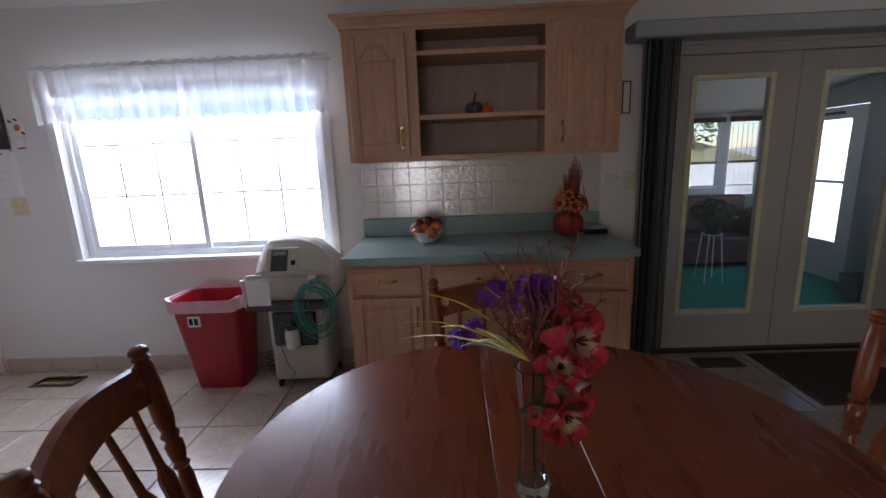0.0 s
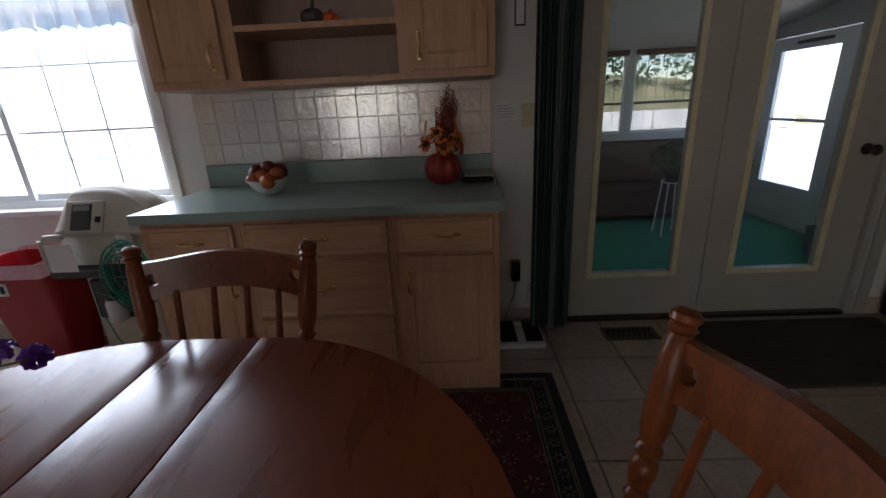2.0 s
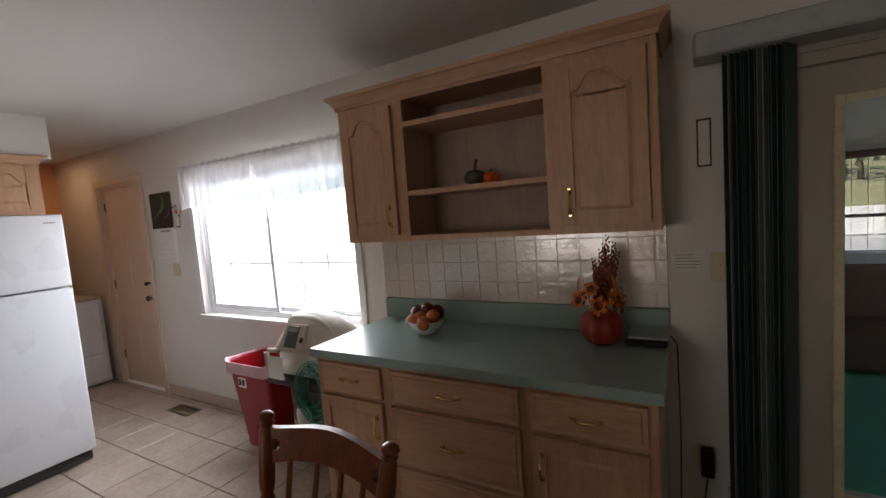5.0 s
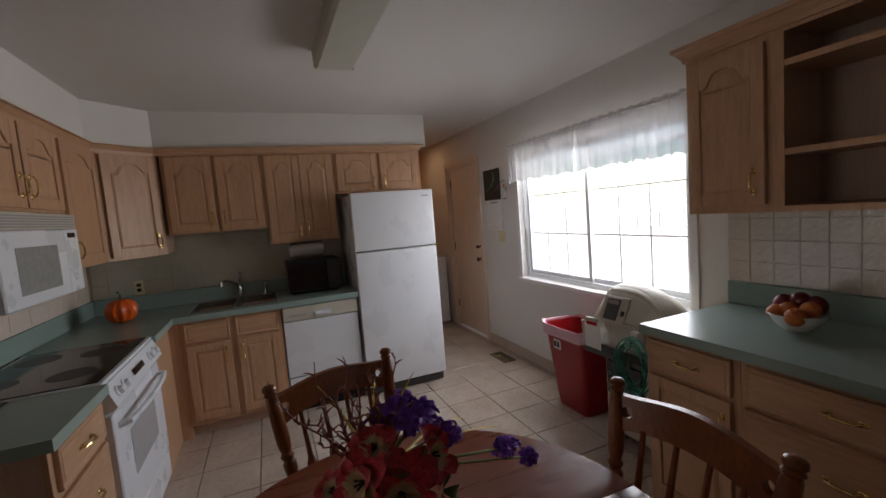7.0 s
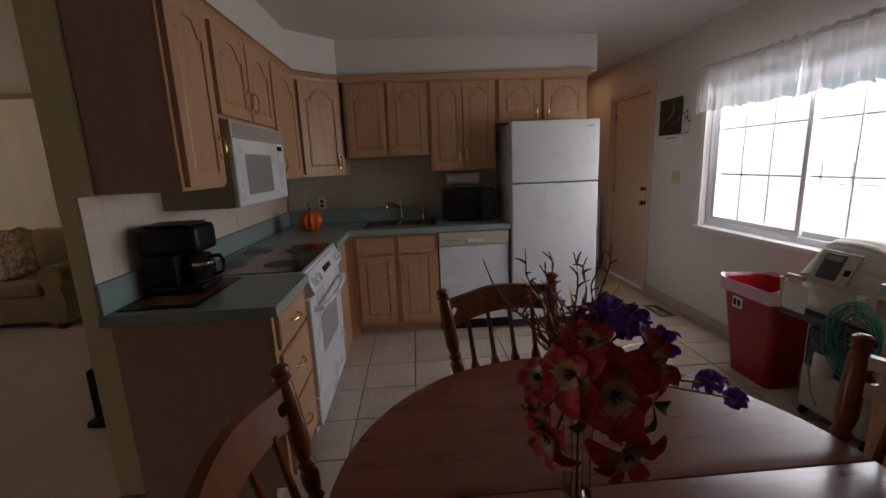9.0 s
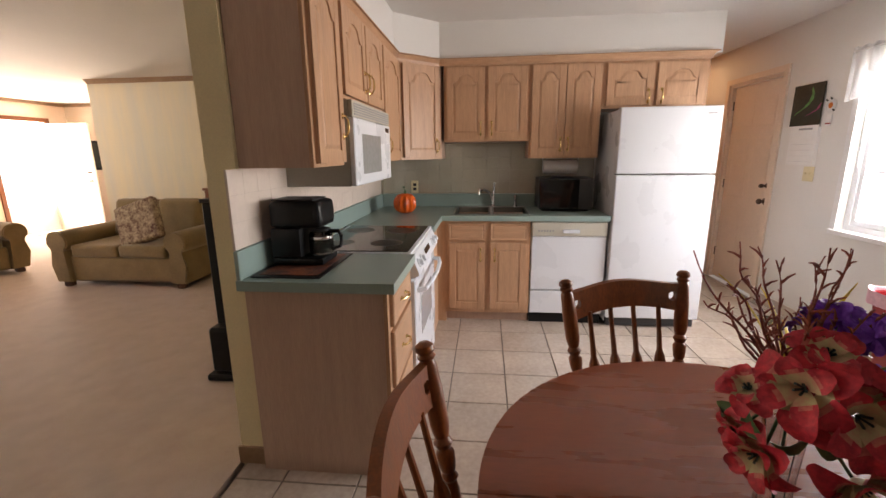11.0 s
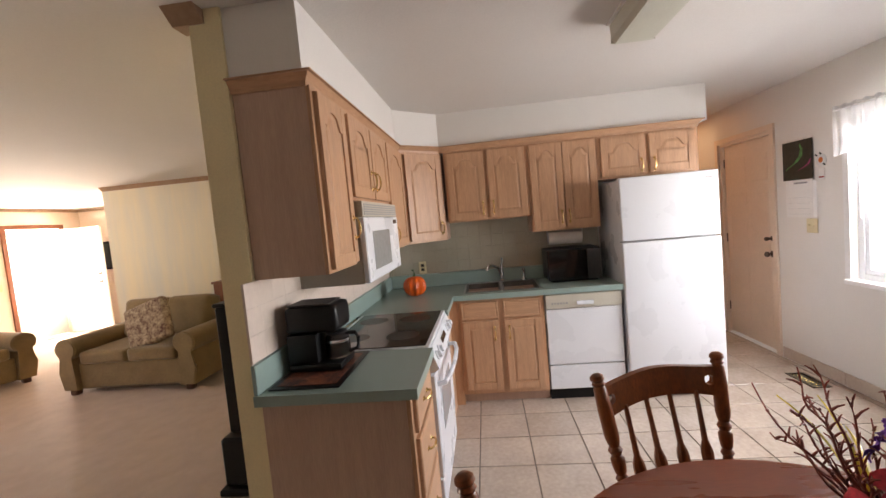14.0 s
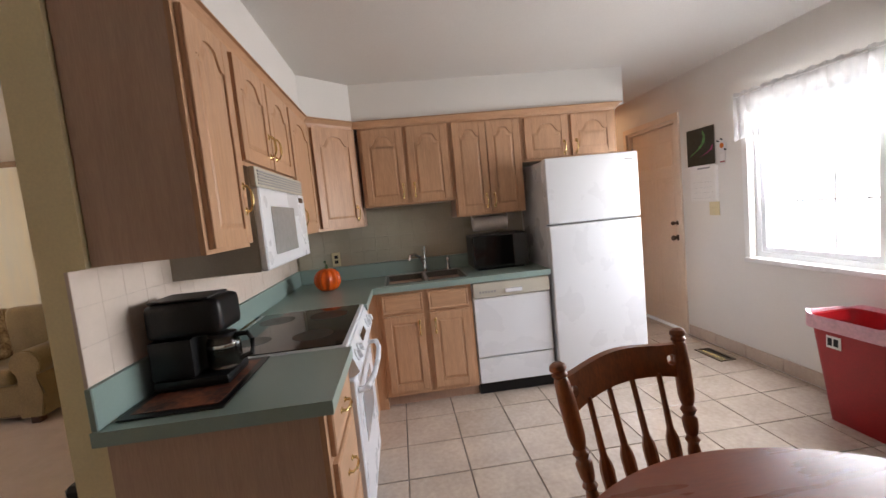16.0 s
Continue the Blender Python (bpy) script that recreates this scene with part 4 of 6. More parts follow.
# ---- dining table ----
TX, TY, TR, TZ = 0.44, 1.318, 0.575, 0.76
tb = thing("dining_table", (TX, TY, 0), "round dark cherry dining table extended with one leaf", "table")
def half_disc(cx, s, n=40):
    out = []
    for i in range(n + 1):
        a = math.pi / 2 - math.pi * i / n
        out.append((cx + s * TR * math.cos(a), TY + TR * math.sin(a)))
    return out
def slab(bm, pts, z0, z1, bev=0.004):
    lo = [bm.verts.new((x, y, z0)) for x, y in pts]
    hi = [bm.verts.new((x, y, z1)) for x, y in pts]
    fs = [bm.faces.new(lo[::-1]), bm.faces.new(hi)]
    for i in range(len(pts)):
        j = (i + 1) % len(pts)
        fs.append(bm.faces.new((lo[i], lo[j], hi[j], hi[i])))
    es = set()
    for f in fs[:2]:
        es |= set(f.edges)
    if bev:
        bmesh.ops.bevel(bm, geom=list(es), offset=bev, segments=3, affect="EDGES", profile=0.5)
    return bm
part("tabletop_half", slab(bmesh.new(), half_disc(0.3395, -1), TZ - 0.028, TZ), TABLEW, tb, smooth=True)
part("leaf", slab(bmesh.new(), [(0.3403, TY - TR), (0.5397, TY - TR), (0.5397, TY + TR), (0.3403, TY + TR)], TZ - 0.028, TZ, 0.002), TABLEW, tb, smooth=True)
part("tabletop_half", slab(bmesh.new(), half_disc(0.5405, 1), TZ - 0.028, TZ), TABLEW, tb, smooth=True)
part("apron", slab(bmesh.new(), [(TX + (TR + 0.02) * math.cos(a) * 0.85, TY + TR * 0.82 * math.sin(a)) for a in [2 * math.pi * i / 32 for i in range(32)]], TZ - 0.10, TZ - 0.029, 0), CHAIRW, tb)
part("pedestal", lathe(bmesh.new(), [(0.10, 0.08), (0.11, 0.14), (0.06, 0.20), (0.05, 0.26), (0.085, 0.34), (0.09, 0.44), (0.055, 0.54), (0.07, 0.60), (0.13, 0.655)], TX, TY, 24), CHAIRW, tb, smooth=True)
for k in range(4):
    a = math.pi / 4 + k * math.pi / 2
    part("foot", tube(bmesh.new(), [(TX + r * math.cos(a), TY + r * math.sin(a), z) for r, z in ((0.07, 0.16), (0.18, 0.15), (0.30, 0.08), (0.40, 0.045), (0.46, 0.032))], [0.04, 0.036, 0.03, 0.027, 0.031], 8), CHAIRW, tb, smooth=True)


# ---- chairs ----
def turned(bm, p0, p1, prof, seg=10):
    p0, p1 = Vector(p0), Vector(p1)
    L = (p1 - p0).length
    b = lathe(bmesh.new(), [(r, t * L) for t, r in prof], 0, 0, seg)
    q = (p1 - p0).to_track_quat("Z", "X").to_matrix().to_4x4()
    xf(b, Matrix.Translation(p0) @ q)
    me = bpy.data.meshes.new("tmp")
    b.to_mesh(me)
    b.free()
    bm.from_mesh(me)
    bpy.data.meshes.remove(me)
    return bm


def make_chair():
    """Colonial spindle-back chair; sitter faces +y, its back at -y, origin at the floor under the seat's centre."""
    c = thing("dining_chair", label="brown maple spindle-back dining chair with turned posts", category="chair", group="chairs round the table", local=True)
    seat = [(0.21 * math.copysign(abs(math.cos(a)) ** 0.6, math.cos(a)), 0.20 * math.copysign(abs(math.sin(a)) ** 0.6, math.sin(a))) for a in [2 * math.pi * i / 36 for i in range(36)]]
    part("seat", slab(bmesh.new(), seat, 0.43, 0.462, 0.01), CHAIRW, c, smooth=True)
    leg = [(0, 0.013), (0.1, 0.016), (0.2, 0.012), (0.24, 0.019), (0.28, 0.013), (0.5, 0.021), (0.7, 0.022), (0.76, 0.014), (0.80, 0.020), (0.84, 0.014), (1.0, 0.018)]
    for sx in (-1, 1):
        for sy in (-1, 1):
            part("leg", turned(bmesh.new(), (sx * 0.20, sy * 0.19, 0.0), (sx * 0.15, sy * 0.14, 0.435), leg), CHAIRW, c, smooth=True)
    for sx in (-1, 1):
        part("stretcher", turned(bmesh.new(), (sx * 0.183, -0.172, 0.16), (sx * 0.183, 0.172, 0.16), [(0, 0.008), (0.3, 0.012), (0.5, 0.016), (0.7, 0.012), (1, 0.008)]), CHAIRW, c, smooth=True)
    part("stretcher", turned(bmesh.new(), (-0.183, 0, 0.16), (0.183, 0, 0.16), [(0, 0.008), (0.3, 0.012), (0.5, 0.016), (0.7, 0.012), (1, 0.008)]), CHAIRW, c, smooth=True)
    post = [(0, 0.017), (0.30, 0.019), (0.34, 0.015), (0.36, 0.022), (0.385, 0.015), (0.40, 0.019), (0.44, 0.022), (0.48, 0.023), (0.50, 0.016), (0.53, 0.024), (0.555, 0.017), (0.58, 0.021), (0.62, 0.024), (0.78, 0.024), (0.90, 0.021), (0.92, 0.017), (0.935, 0.023), (0.95, 0.018), (0.965, 0.024), (0.985, 0.022), (1.0, 0.012)]
    for sx in (-1, 1):
        part("post", turned(bmesh.new(), (sx * 0.185, -0.165, 0.455), (sx * 0.236, -0.262, 0.972), post, 12), CHAIRW, c, smooth=True)
    # crest rail, curved back between the posts, with a round hole near each end
    bm = bmesh.new()
    n, m, hr = 46, 9, 0.017
    def rail_point(i, j):
        u = -1 + 2 * i / n
        top = 0.936 + 0.0096 * math.cos(u * math.pi)
        bot = 0.822 + 0.03 * (1 - u * u)
        x, z = u * 0.225, bot + (top - bot) * j / m
        for hx in (-0.192, 0.192):
            d = math.hypot(x - hx, z - 0.882)
            if 0.45 * hr < d < 1.35 * hr:
                x, z = hx + (x - hx) * hr / d, 0.882 + (z - 0.882) * hr / d
        return x, -0.240 - 0.035 * (1 - u * u) - 0.018 * j / m, z
    def solid(i, j):
        if not (0 <= i < n and 0 <= j < m):
            return False
        u = -1 + 2 * (i + 0.5) / n
        bot = 0.822 + 0.03 * (1 - u * u)
        z = bot + (0.936 + 0.0096 * math.cos(u * math.pi) - bot) * (j + 0.5) / m
        return min(math.hypot(u * 0.225 - hx, z - 0.882) for hx in (-0.192, 0.192)) > 0.85 * hr
    memo = {}
    def rv(i, j, side):
        if (i, j, side) not in memo:
            x, y, z = rail_point(i, j)
            memo[(i, j, side)] = bm.verts.new((x, y + (0.011 if side else -0.011), z))
        return memo[(i, j, side)]
    for i in range(n):
        for j in range(m):
            if not solid(i, j):
                continue
            q = [(i, j), (i + 1, j), (i + 1, j + 1), (i, j + 1)]
            bm.faces.new([rv(*p, 0) for p in q])
            bm.faces.new([rv(*p, 1) for p in q[::-1]])
            for k, (di, dj) in enumerate(((0, -1), (1, 0), (0, 1), (-1, 0))):
                if not solid(i + di, j + dj):
                    a, b = q[k], q[(k + 1) % 4]
                    bm.faces.new((rv(*a, 0), rv(*a, 1), rv(*b, 1), rv(*b, 0)))
    part("crest_rail", bm, CHAIRW, c, smooth=True)
    for k in range(4):
        u = -1 + 2 * (k + 0.5) / 4
        x0, x1 = u * 0.165, u * 0.185
        y1 = -0.240 - 0.035 * (1 - u * u)
        part("spindle", turned(bmesh.new(), (x0, -0.165, 0.455), (x1, y1, 0.85), [(0, 0.009), (0.15, 0.011), (0.25, 0.017), (0.50, 0.020), (0.54, 0.018), (0.60, 0.010), (0.8, 0.0085), (1, 0.008)], 8), CHAIRW, c, smooth=True)
    return c


# ---- living room ----
def cushion(bm, x0, x1, y0, y1, z0, z1, r=0.05):
    return B(bm, x0, x1, y0, y1, z0, z1, bev=r, seg=4)


def make_sofa(name, w, fabric, label):
    """Rolled-arm sofa facing +y in its own frame."""
    s = thing(name, label=label, category="sofa", group="living room sofas", local=True)
    part("base", cushion(bmesh.new(), -w / 2 + 0.18, w / 2 - 0.18, -0.42, 0.40, 0.055, 0.34, 0.03), fabric, s, smooth=True)
    for sx in (-1, 1):
        bm = bmesh.new()
        cx = sx * (w / 2 - 0.11)
        prof = []
        for i in range(20):
            a = -0.35 * math.pi + 1.7 * math.pi * i / 19
            prof.append((cx + sx * 0.012 + 0.125 * math.cos(a) * (1 if sx > 0 else -1), 0.505 + 0.115 * math.sin(a)))
        prof.append((cx - sx * 0.09, 0.06))
        prof.append((cx + sx * 0.085, 0.06))
        prof.append((cx + sx * 0.125, 0.25))
        prism(bm, prof, -0.45, 0.45)
        bmesh.ops.bevel(bm, geom=[e for e in bm.edges if abs(e.verts[0].co.y - e.verts[1].co.y) < 1e-6], offset=0.012, segments=2, affect="EDGES")
        part("arm", bm, fabric, s, smooth=True)
        for y in (-0.38, 0.39):
            part("foot", box(cx - 0.04, cx + 0.04, y - 0.04, y + 0.04, 0.0, 0.058, bev=0.01), DKWOOD, s)
    bm = bmesh.new()
    n = int((w - 0.5) / 0.022)
    for i in range(n):
        x = -w / 2 + 0.25 + i * 0.022
        bmesh.ops.create_icosphere(bm, subdivisions=1, radius=0.006, matrix=Matrix.Translation((x, 0.402, 0.072)))
    part("nail_trim", bm, BRONZE, s)
    cw = (w - 0.44) / 2
    for k in (0, 1):
        x0 = -w / 2 + 0.22 + k * cw
        part("seat_cushion", cushion(bmesh.new(), x0 + 0.004, x0 + cw - 0.004, -0.22, 0.43, 0.33, 0.47, 0.05), fabric, s, smooth=True)
        bm = cushion(bmesh.new(), x0 + 0.002, x0 + cw - 0.002, -0.13, 0.13, 0.0, 0.46, 0.09)
        part("back_cushion", xf(bm, pose(0, -0.25, 0.44, 14)), fabric, s, smooth=True)
    part("back", xf(cushion(bmesh.new(), -w / 2 + 0.16, w / 2 - 0.16, -0.10, 0.08, 0.1, 0.77, 0.06), pose(0, -0.36, 0, 6)), fabric, s, smooth=True)
    return s


sofa = make_sofa("loveseat", 1.56, SOFA, "olive brown velour loveseat with rolled arms and nailhead trim")
sofa.matrix_basis = at(-3.44, -3.17, 0.006, -90)
s2 = make_sofa("sofa", 2.0, SOFA, "olive gold velour sofa with rolled arms near the front door")
s2.matrix_basis = at(-2.80, -5.68, 0.006, -16)
bm = cushion(bmesh.new(), -0.24, 0.24, -0.06, 0.06, -0.24, 0.24, 0.055)
solo("throw_pillow", xf(bm, Matrix.Translation((-3.24, -3.05, 0.69)) @ pose(0, 0, 0, 0, -20, 0) @ pose(0, 0, 0, 0, 0, -90) @ pose(0, 0, 0, 0, 20, 0)), PATTERN, "square floral patterned throw pillow on the loveseat", "pillow", smooth=True)

tw = thing("black_tower_stand", (-1.5, -0.85, 0), "tall narrow black media tower on a stepped base", "cabinet")
part("base", box(-1.70, -1.235, -0.99, -0.54, 0.007, 0.05, bev=0.01), BLACK, tw)
part("plinth", box(-1.68, -1.265, -0.97, -0.56, 0.05, 0.35, bev=0.02), BLACK, tw)
part("column", box(-1.62, -1.34, -0.945, -0.60, 0.35, 1.125, bev=0.01), BLACK, tw)
part("top", box(-1.635, -1.325, -0.95, -0.585, 1.1255, 1.15, bev=0.008), BLACK, tw)
cb = thing("side_cabinet", (-4.3, -2.8, 0), "small red-brown wooden cabinet against the wall", "cabinet")
part("body", box(-4.47, -4.30, -2.98, -2.4, 0.007, 0.95), REDWOOD, cb)
part("top", box(-4.48, -4.28, -3.0, -2.38, 0.9505, 0.98, bev=0.005), REDWOOD, cb)

# front door
fd = thing("door_2", (-6.45, -7.45, 0), "white front door standing open", "door", kind="structure")
part("slab", box(-6.44, -6.40, -7.48, -6.60, 0.02, 2.02, bev=0.003), TRIM, fd)
for z in (0.96, 1.12):
    bm = bmesh.new()
    lathe(bm, [(0.03, 0), (0.012, 0.01), (0.012, 0.03), (0.026, 0.045), (0.02, 0.06)], 0, 0, 12)
    part("knob", xf(bm, pose(-6.399, -6.68, z, 0, 90)), BRONZE, fd, smooth=True)
bm = bmesh.new()
B(bm, -6.52, -6.451, -7.499, -7.47, 0, 2.12)
B(bm, -5.499, -5.43, -7.499, -7.47, 0, 2.12)
B(bm, -6.451, -5.499, -7.499, -7.47, 2.051, 2.12)
structure("front_door_casing", bm, REDWOOD)
bm = bmesh.new()
sd = thing("storm_door", (-5.97, -7.60, 0), "white storm door with a full glass pane", "door", kind="structure")
B(bm, -6.44, -6.36, -7.62, -7.585, 0.01, 2.04)
B(bm, -5.59, -5.51, -7.62, -7.585, 0.01, 2.04)
B(bm, -6.36, -5.59, -7.62, -7.585, 0.01, 0.55)
B(bm, -6.36, -5.59, -7.62, -7.585, 1.92, 2.04)
part("frame", bm, TRIM, sd)
bm = bmesh.new()
for a, b, c, d in ((-2.7, -0.3, 0.0, 0.05), (-2.7, -0.3, 2.05, 2.1), (-2.7, -2.64, 0.05, 2.05), (-0.36, -0.3, 0.05, 2.05), (-1.53, -1.47, 0.05, 2.05)):
    B(bm, a, b, -7.6, -7.54, c, d)
structure("window_2", bm, TRIM)

# ---- chairs in place ----
ch = make_chair()
def set_chair(ob, left, right):
    """Stand a chair so that its post tops come over two points seen from behind (its own -x and +x)."""
    lx, ly = left
    rx, ry = right
    ang = math.degrees(math.atan2(ry - ly, rx - lx))
    mid = Vector(((lx + rx) / 2, (ly + ry) / 2, 0))
    m = pose(0, 0, 0, 0, 0, ang)
    return Matrix.Translation(mid - m @ Vector((0, -0.262, 0))) @ m
ch.matrix_basis = set_chair(ch, (0.654, 2.004), (0.184, 2.008))
copy_thing(ch, set_chair(ch, (-0.538, 1.474), (-0.395, 1.030)))
copy_thing(ch, set_chair(ch, (1.400, 1.102), (1.385, 1.574)))
copy_thing(ch, set_chair(ch, (0.13, 0.612), (0.602, 0.609)))

# ---- things on the north side ----
def ball(bm, c, r, sub=2, scale=(1, 1, 1)):
    bmesh.ops.create_icosphere(bm, subdivisions=sub, radius=r, matrix=Matrix.Translation(c) @ Matrix.Diagonal((*scale, 1)))
    return bm


def pumpkin(bm, c, r, h, lobes=9, seg=54):
    prof = [(r * math.sin(math.pi * (0.04 + 0.92 * k / 12)) ** 0.75, h * (0.5 - 0.5 * math.cos(math.pi * (0.04 + 0.92 * k / 12)))) for k in range(13)]
    return lathe(bm, prof, c[0], c[1], seg, c[2], lobes, 0.13)


vl = thing("window_valance", (-1.45, 3.25, 1.72), "sheer white lace valance over the kitchen window", "curtain")
for x0, x1 in ((-2.335, -1.395), (-1.405, -0.455)):
    bm = bmesh.new()
    n = 110
    rows = []
    for j, z in enumerate((2.065, 2.05, 2.035, 2.012, 1.92, 1.83, 1.755, 1.715)):
        row = []
        for i in range(n + 1):
            u = i / n
            x = x0 + (x1 - x0) * u
            amp = (0.003, 0.010, 0.003, 0.007, 0.012, 0.016, 0.020, 0.022)[j]
            y = 3.235 + amp * math.sin(u * 62 + 0.8 * math.sin(u * 17)) + 0.4 * amp * math.sin(u * 131)
            zz = z + (0.018 * abs(math.sin(u * 44)) if j == 7 else 0) + (0.006 * math.sin(u * 70) if j == 0 else 0)
            row.append(bm.verts.new((x, y, zz)))
        rows.append(row)
    for a, b in zip(rows, rows[1:]):
        for i in range(n):
            bm.faces.new((a[i], a[i + 1], b[i + 1], b[i]))
    part("panel", bm, LACE, vl, smooth=True)
part("curtain_rod", tube(bmesh.new(), [(-2.325, 3.30, 2.04), (-2.325, 3.236, 2.04), (-0.465, 3.236, 2.04), (-0.465, 3.30, 2.04)], 0.006, 8), TRIM, vl)
mb = thing("mini_blind", (-1.44, 3.33, 1.80), "raised white mini blind at the top of the window", "blinds")
part("head_rail", box(-2.28, -0.56, 3.315, 3.345, 1.965, 1.995), TRIM, mb)
for i in range(9):
    part("slat", xf(box(-0.85, 0.85, -0.013, 0.013, 0, 0.0012), pose(-1.435, 3.33, 1.838 + i * 0.0125, 4 * math.sin(i * 3))), VINYL, mb)
part("bottom_rail", box(-2.275, -0.565, 3.318, 3.342, 1.82, 1.834, bev=0.003), VINYL, mb)
part("tilt_wand", tube(bmesh.new(), [(-2.235, 3.325, 1.98), (-2.232, 3.322, 1.5), (-2.225, 3.32, 1.27)], 0.004, 6), VINYL, mb)

cal = thing("wall_calendar", (-2.785, 3.305, 1.27), "hanging wall calendar with a dark northern-lights photograph", "calendar")
bm = bmesh.new()
B(bm, -2.95, -2.62, 3.296, 3.3, 1.583, 1.90)
part("picture_page", bm, PAPERD, cal)
def ribbon(pts, w, y, material, name, parent):
    bm = bmesh.new()
    prev = None
    for k, (x, z) in enumerate(pts):
        ww = w * math.sin(math.pi * (k + 0.6) / len(pts))
        cur = (bm.verts.new((x - ww, y, z)), bm.verts.new((x + ww, y, z + ww * 0.3)))
        if prev:
            bm.faces.new((prev[0], prev[1], cur[1], cur[0]))
        prev = cur
    return part(name, bm, material, parent)
ribbon([(-2.91, 1.67), (-2.87, 1.69), (-2.80, 1.72), (-2.745, 1.77), (-2.73, 1.82), (-2.75, 1.87)], 0.022, 3.2955, PRINTG, "print_streak", cal)
ribbon([(-2.78, 1.655), (-2.74, 1.665), (-2.70, 1.68), (-2.66, 1.70), (-2.635, 1.74)], 0.02, 3.2953, PRINTV, "print_streak", cal)
part("date_page", box(-2.925, -2.625, 3.297, 3.301, 1.272, 1.58), PAPER, cal)
for i in range(4):
    part("grid_line", box(-2.90, -2.65, 3.2965, 3.2969, 1.30 + i * 0.045, 1.301 + i * 0.045), GREY, cal)
part("heading", box(-2.83, -2.68, 3.2964, 3.2969, 1.548, 1.562), GREY, cal)
part("loose_page", xf(box(0, 0.05, -0.001, 0.001, 0, 0.29), at(-2.624, 3.298, 1.275, 35)), PAPER, cal)
orn = thing("wall_ornament", (-2.54, 3.305, 1.56), "small painted ornament hanging beside the calendar", "ornament")
part("disc", xf(lathe(bmesh.new(), [(0.048, 0), (0.050, 0.003), (0.040, 0.008)], 0, 0, 20), pose(-2.54, 3.306, 1.71, 90)), CERAM, orn, smooth=True)
part("centre", xf(lathe(bmesh.new(), [(0.022, 0), (0.015, 0.003)], 0, 0, 14), pose(-2.54, 3.2975, 1.715, 90)), PETO, orn)
part("tag", box(-2.565, -2.515, 3.301, 3.306, 1.57, 1.65), PAPER, orn)
part("stripe", box(-2.565, -2.515, 3.2995, 3.3005, 1.58, 1.59), RED, orn)
for dx, dz in ((-0.04, 0.045), (0.0, 0.055), (0.035, -0.03)):
    part("leaf", xf(box(-0.012, 0.012, -0.001, 0.001, -0.006, 0.006), pose(-2.54 + dx, 3.2965, 1.71 + dz, 0, 30, 0)), PAPERD, orn)


def plate(name, x, z, w, h, n, label, material=IVORY, wall="n", y=3.309):
    p = thing(name, (x, y, z), label, "switch" if "switch" in name else "outlet")
    def T(bm):
        return xf(bm, {"n": pose(x, y, z), "w": pose(x, y, z, 0, 0, 90)}[wall])
    part("cover", T(box(-w / 2, w / 2, -0.006, 0, -h / 2, h / 2, bev=0.002)), material, p)
    for i in range(n):
        xx = (i - (n - 1) / 2) * 0.046
        if "switch" in name:
            part("toggle", T(box(xx - 0.005, xx + 0.005, -0.016, -0.0065, -0.003, 0.012, bev=0.001)), material, p)
        else:
            for s in (-0.02, 0.02):
                o = part("socket", T(box(xx - 0.015, xx + 0.015, -0.0085, -0.0065, s - 0.013, s + 0.013, bev=0.001)), material, p)
                for d in (-0.006, 0.006):
                    part("slot", T(box(xx + d - 0.0012, xx + d + 0.0012, -0.0090, -0.0087, s - 0.002, s + 0.007)), BLACK, o)
    return p


plate("light_switch", -2.655, 1.205, 0.115, 0.115, 2, "ivory double light switch on the white wall")
plate("light_switch", 1.425, 1.215, 0.07, 0.115, 1, "ivory single light switch beside the blinds")
plate("wall_outlet", 1.36, 0.36, 0.07, 0.115, 1, "ivory wall outlet with a black adapter plugged in")
p = thing("wall_outlet", (-2.928, 0.09, 1.095), "ivory wall outlet on the kitchen tiles", "outlet")
part("cover", box(-2.928, -2.922, 0.055, 0.125, 1.038, 1.153, bev=0.002), IVORY, p)
for s in (1.075, 1.115):
    part("socket", box(-2.9215, -2.9195, 0.075, 0.105, s - 0.013, s + 0.013, bev=0.001), BLACK, p)
ad = thing("power_adapter", (1.36, 3.29, 0.3), "black power adapter with a hanging cord", "adapter")
part("block", box(1.335, 1.385, 3.245, 3.300, 0.30, 0.42, bev=0.006), BLACK, ad)
part("coil", tube(bmesh.new(), [(1.36, 3.27, 0.30), (1.35, 3.27, 0.2), (1.30, 3.26, 0.06), (1.27, 3.2, 0.012), (1.255, 3.28, 0.05), (1.262, 3.285, 0.5), (1.258, 3.27, 0.88), (1.235, 3.20, 0.935), (1.20, 3.18, 0.93)], 0.0035, 6), DKGREY, ad, smooth=True)
af = thing("air_freshener", (1.452, 3.29, 0.15), "small white plug-in air freshener", "air freshener")
part("body", box(1.435, 1.468, 3.27, 3.306, 0.16, 0.26, bev=0.008), CERAM, af)
pf = thing("narrow_frame", (1.375, 3.305, 1.64), "narrow dark framed thermometer hanging on the wall", "picture frame")
for a, b, c, d in ((1.350, 1.356, 1.635, 1.83), (1.396, 1.402, 1.635, 1.83), (1.356, 1.396, 1.635, 1.642), (1.356, 1.396, 1.823, 1.83)):
    part("frame", box(a, b, 3.296, 3.308, c, d), DKWOOD, pf)
part("card", box(1.356, 1.396, 3.303, 3.308, 1.642, 1.823), PAPER, pf)
pp = thing("note", (1.30, 3.305, 1.2), "white paper note taped to the wall", "paper")
part("sheet", box(1.245, 1.375, 3.3065, 3.3085, 1.195, 1.285), PAPER, pp)
for i in range(5):
    part("line", box(1.26, 1.34 + 0.02 * math.sin(i), 3.3060, 3.3063, 1.21 + i * 0.014, 1.213 + i * 0.014), GREY, pp)

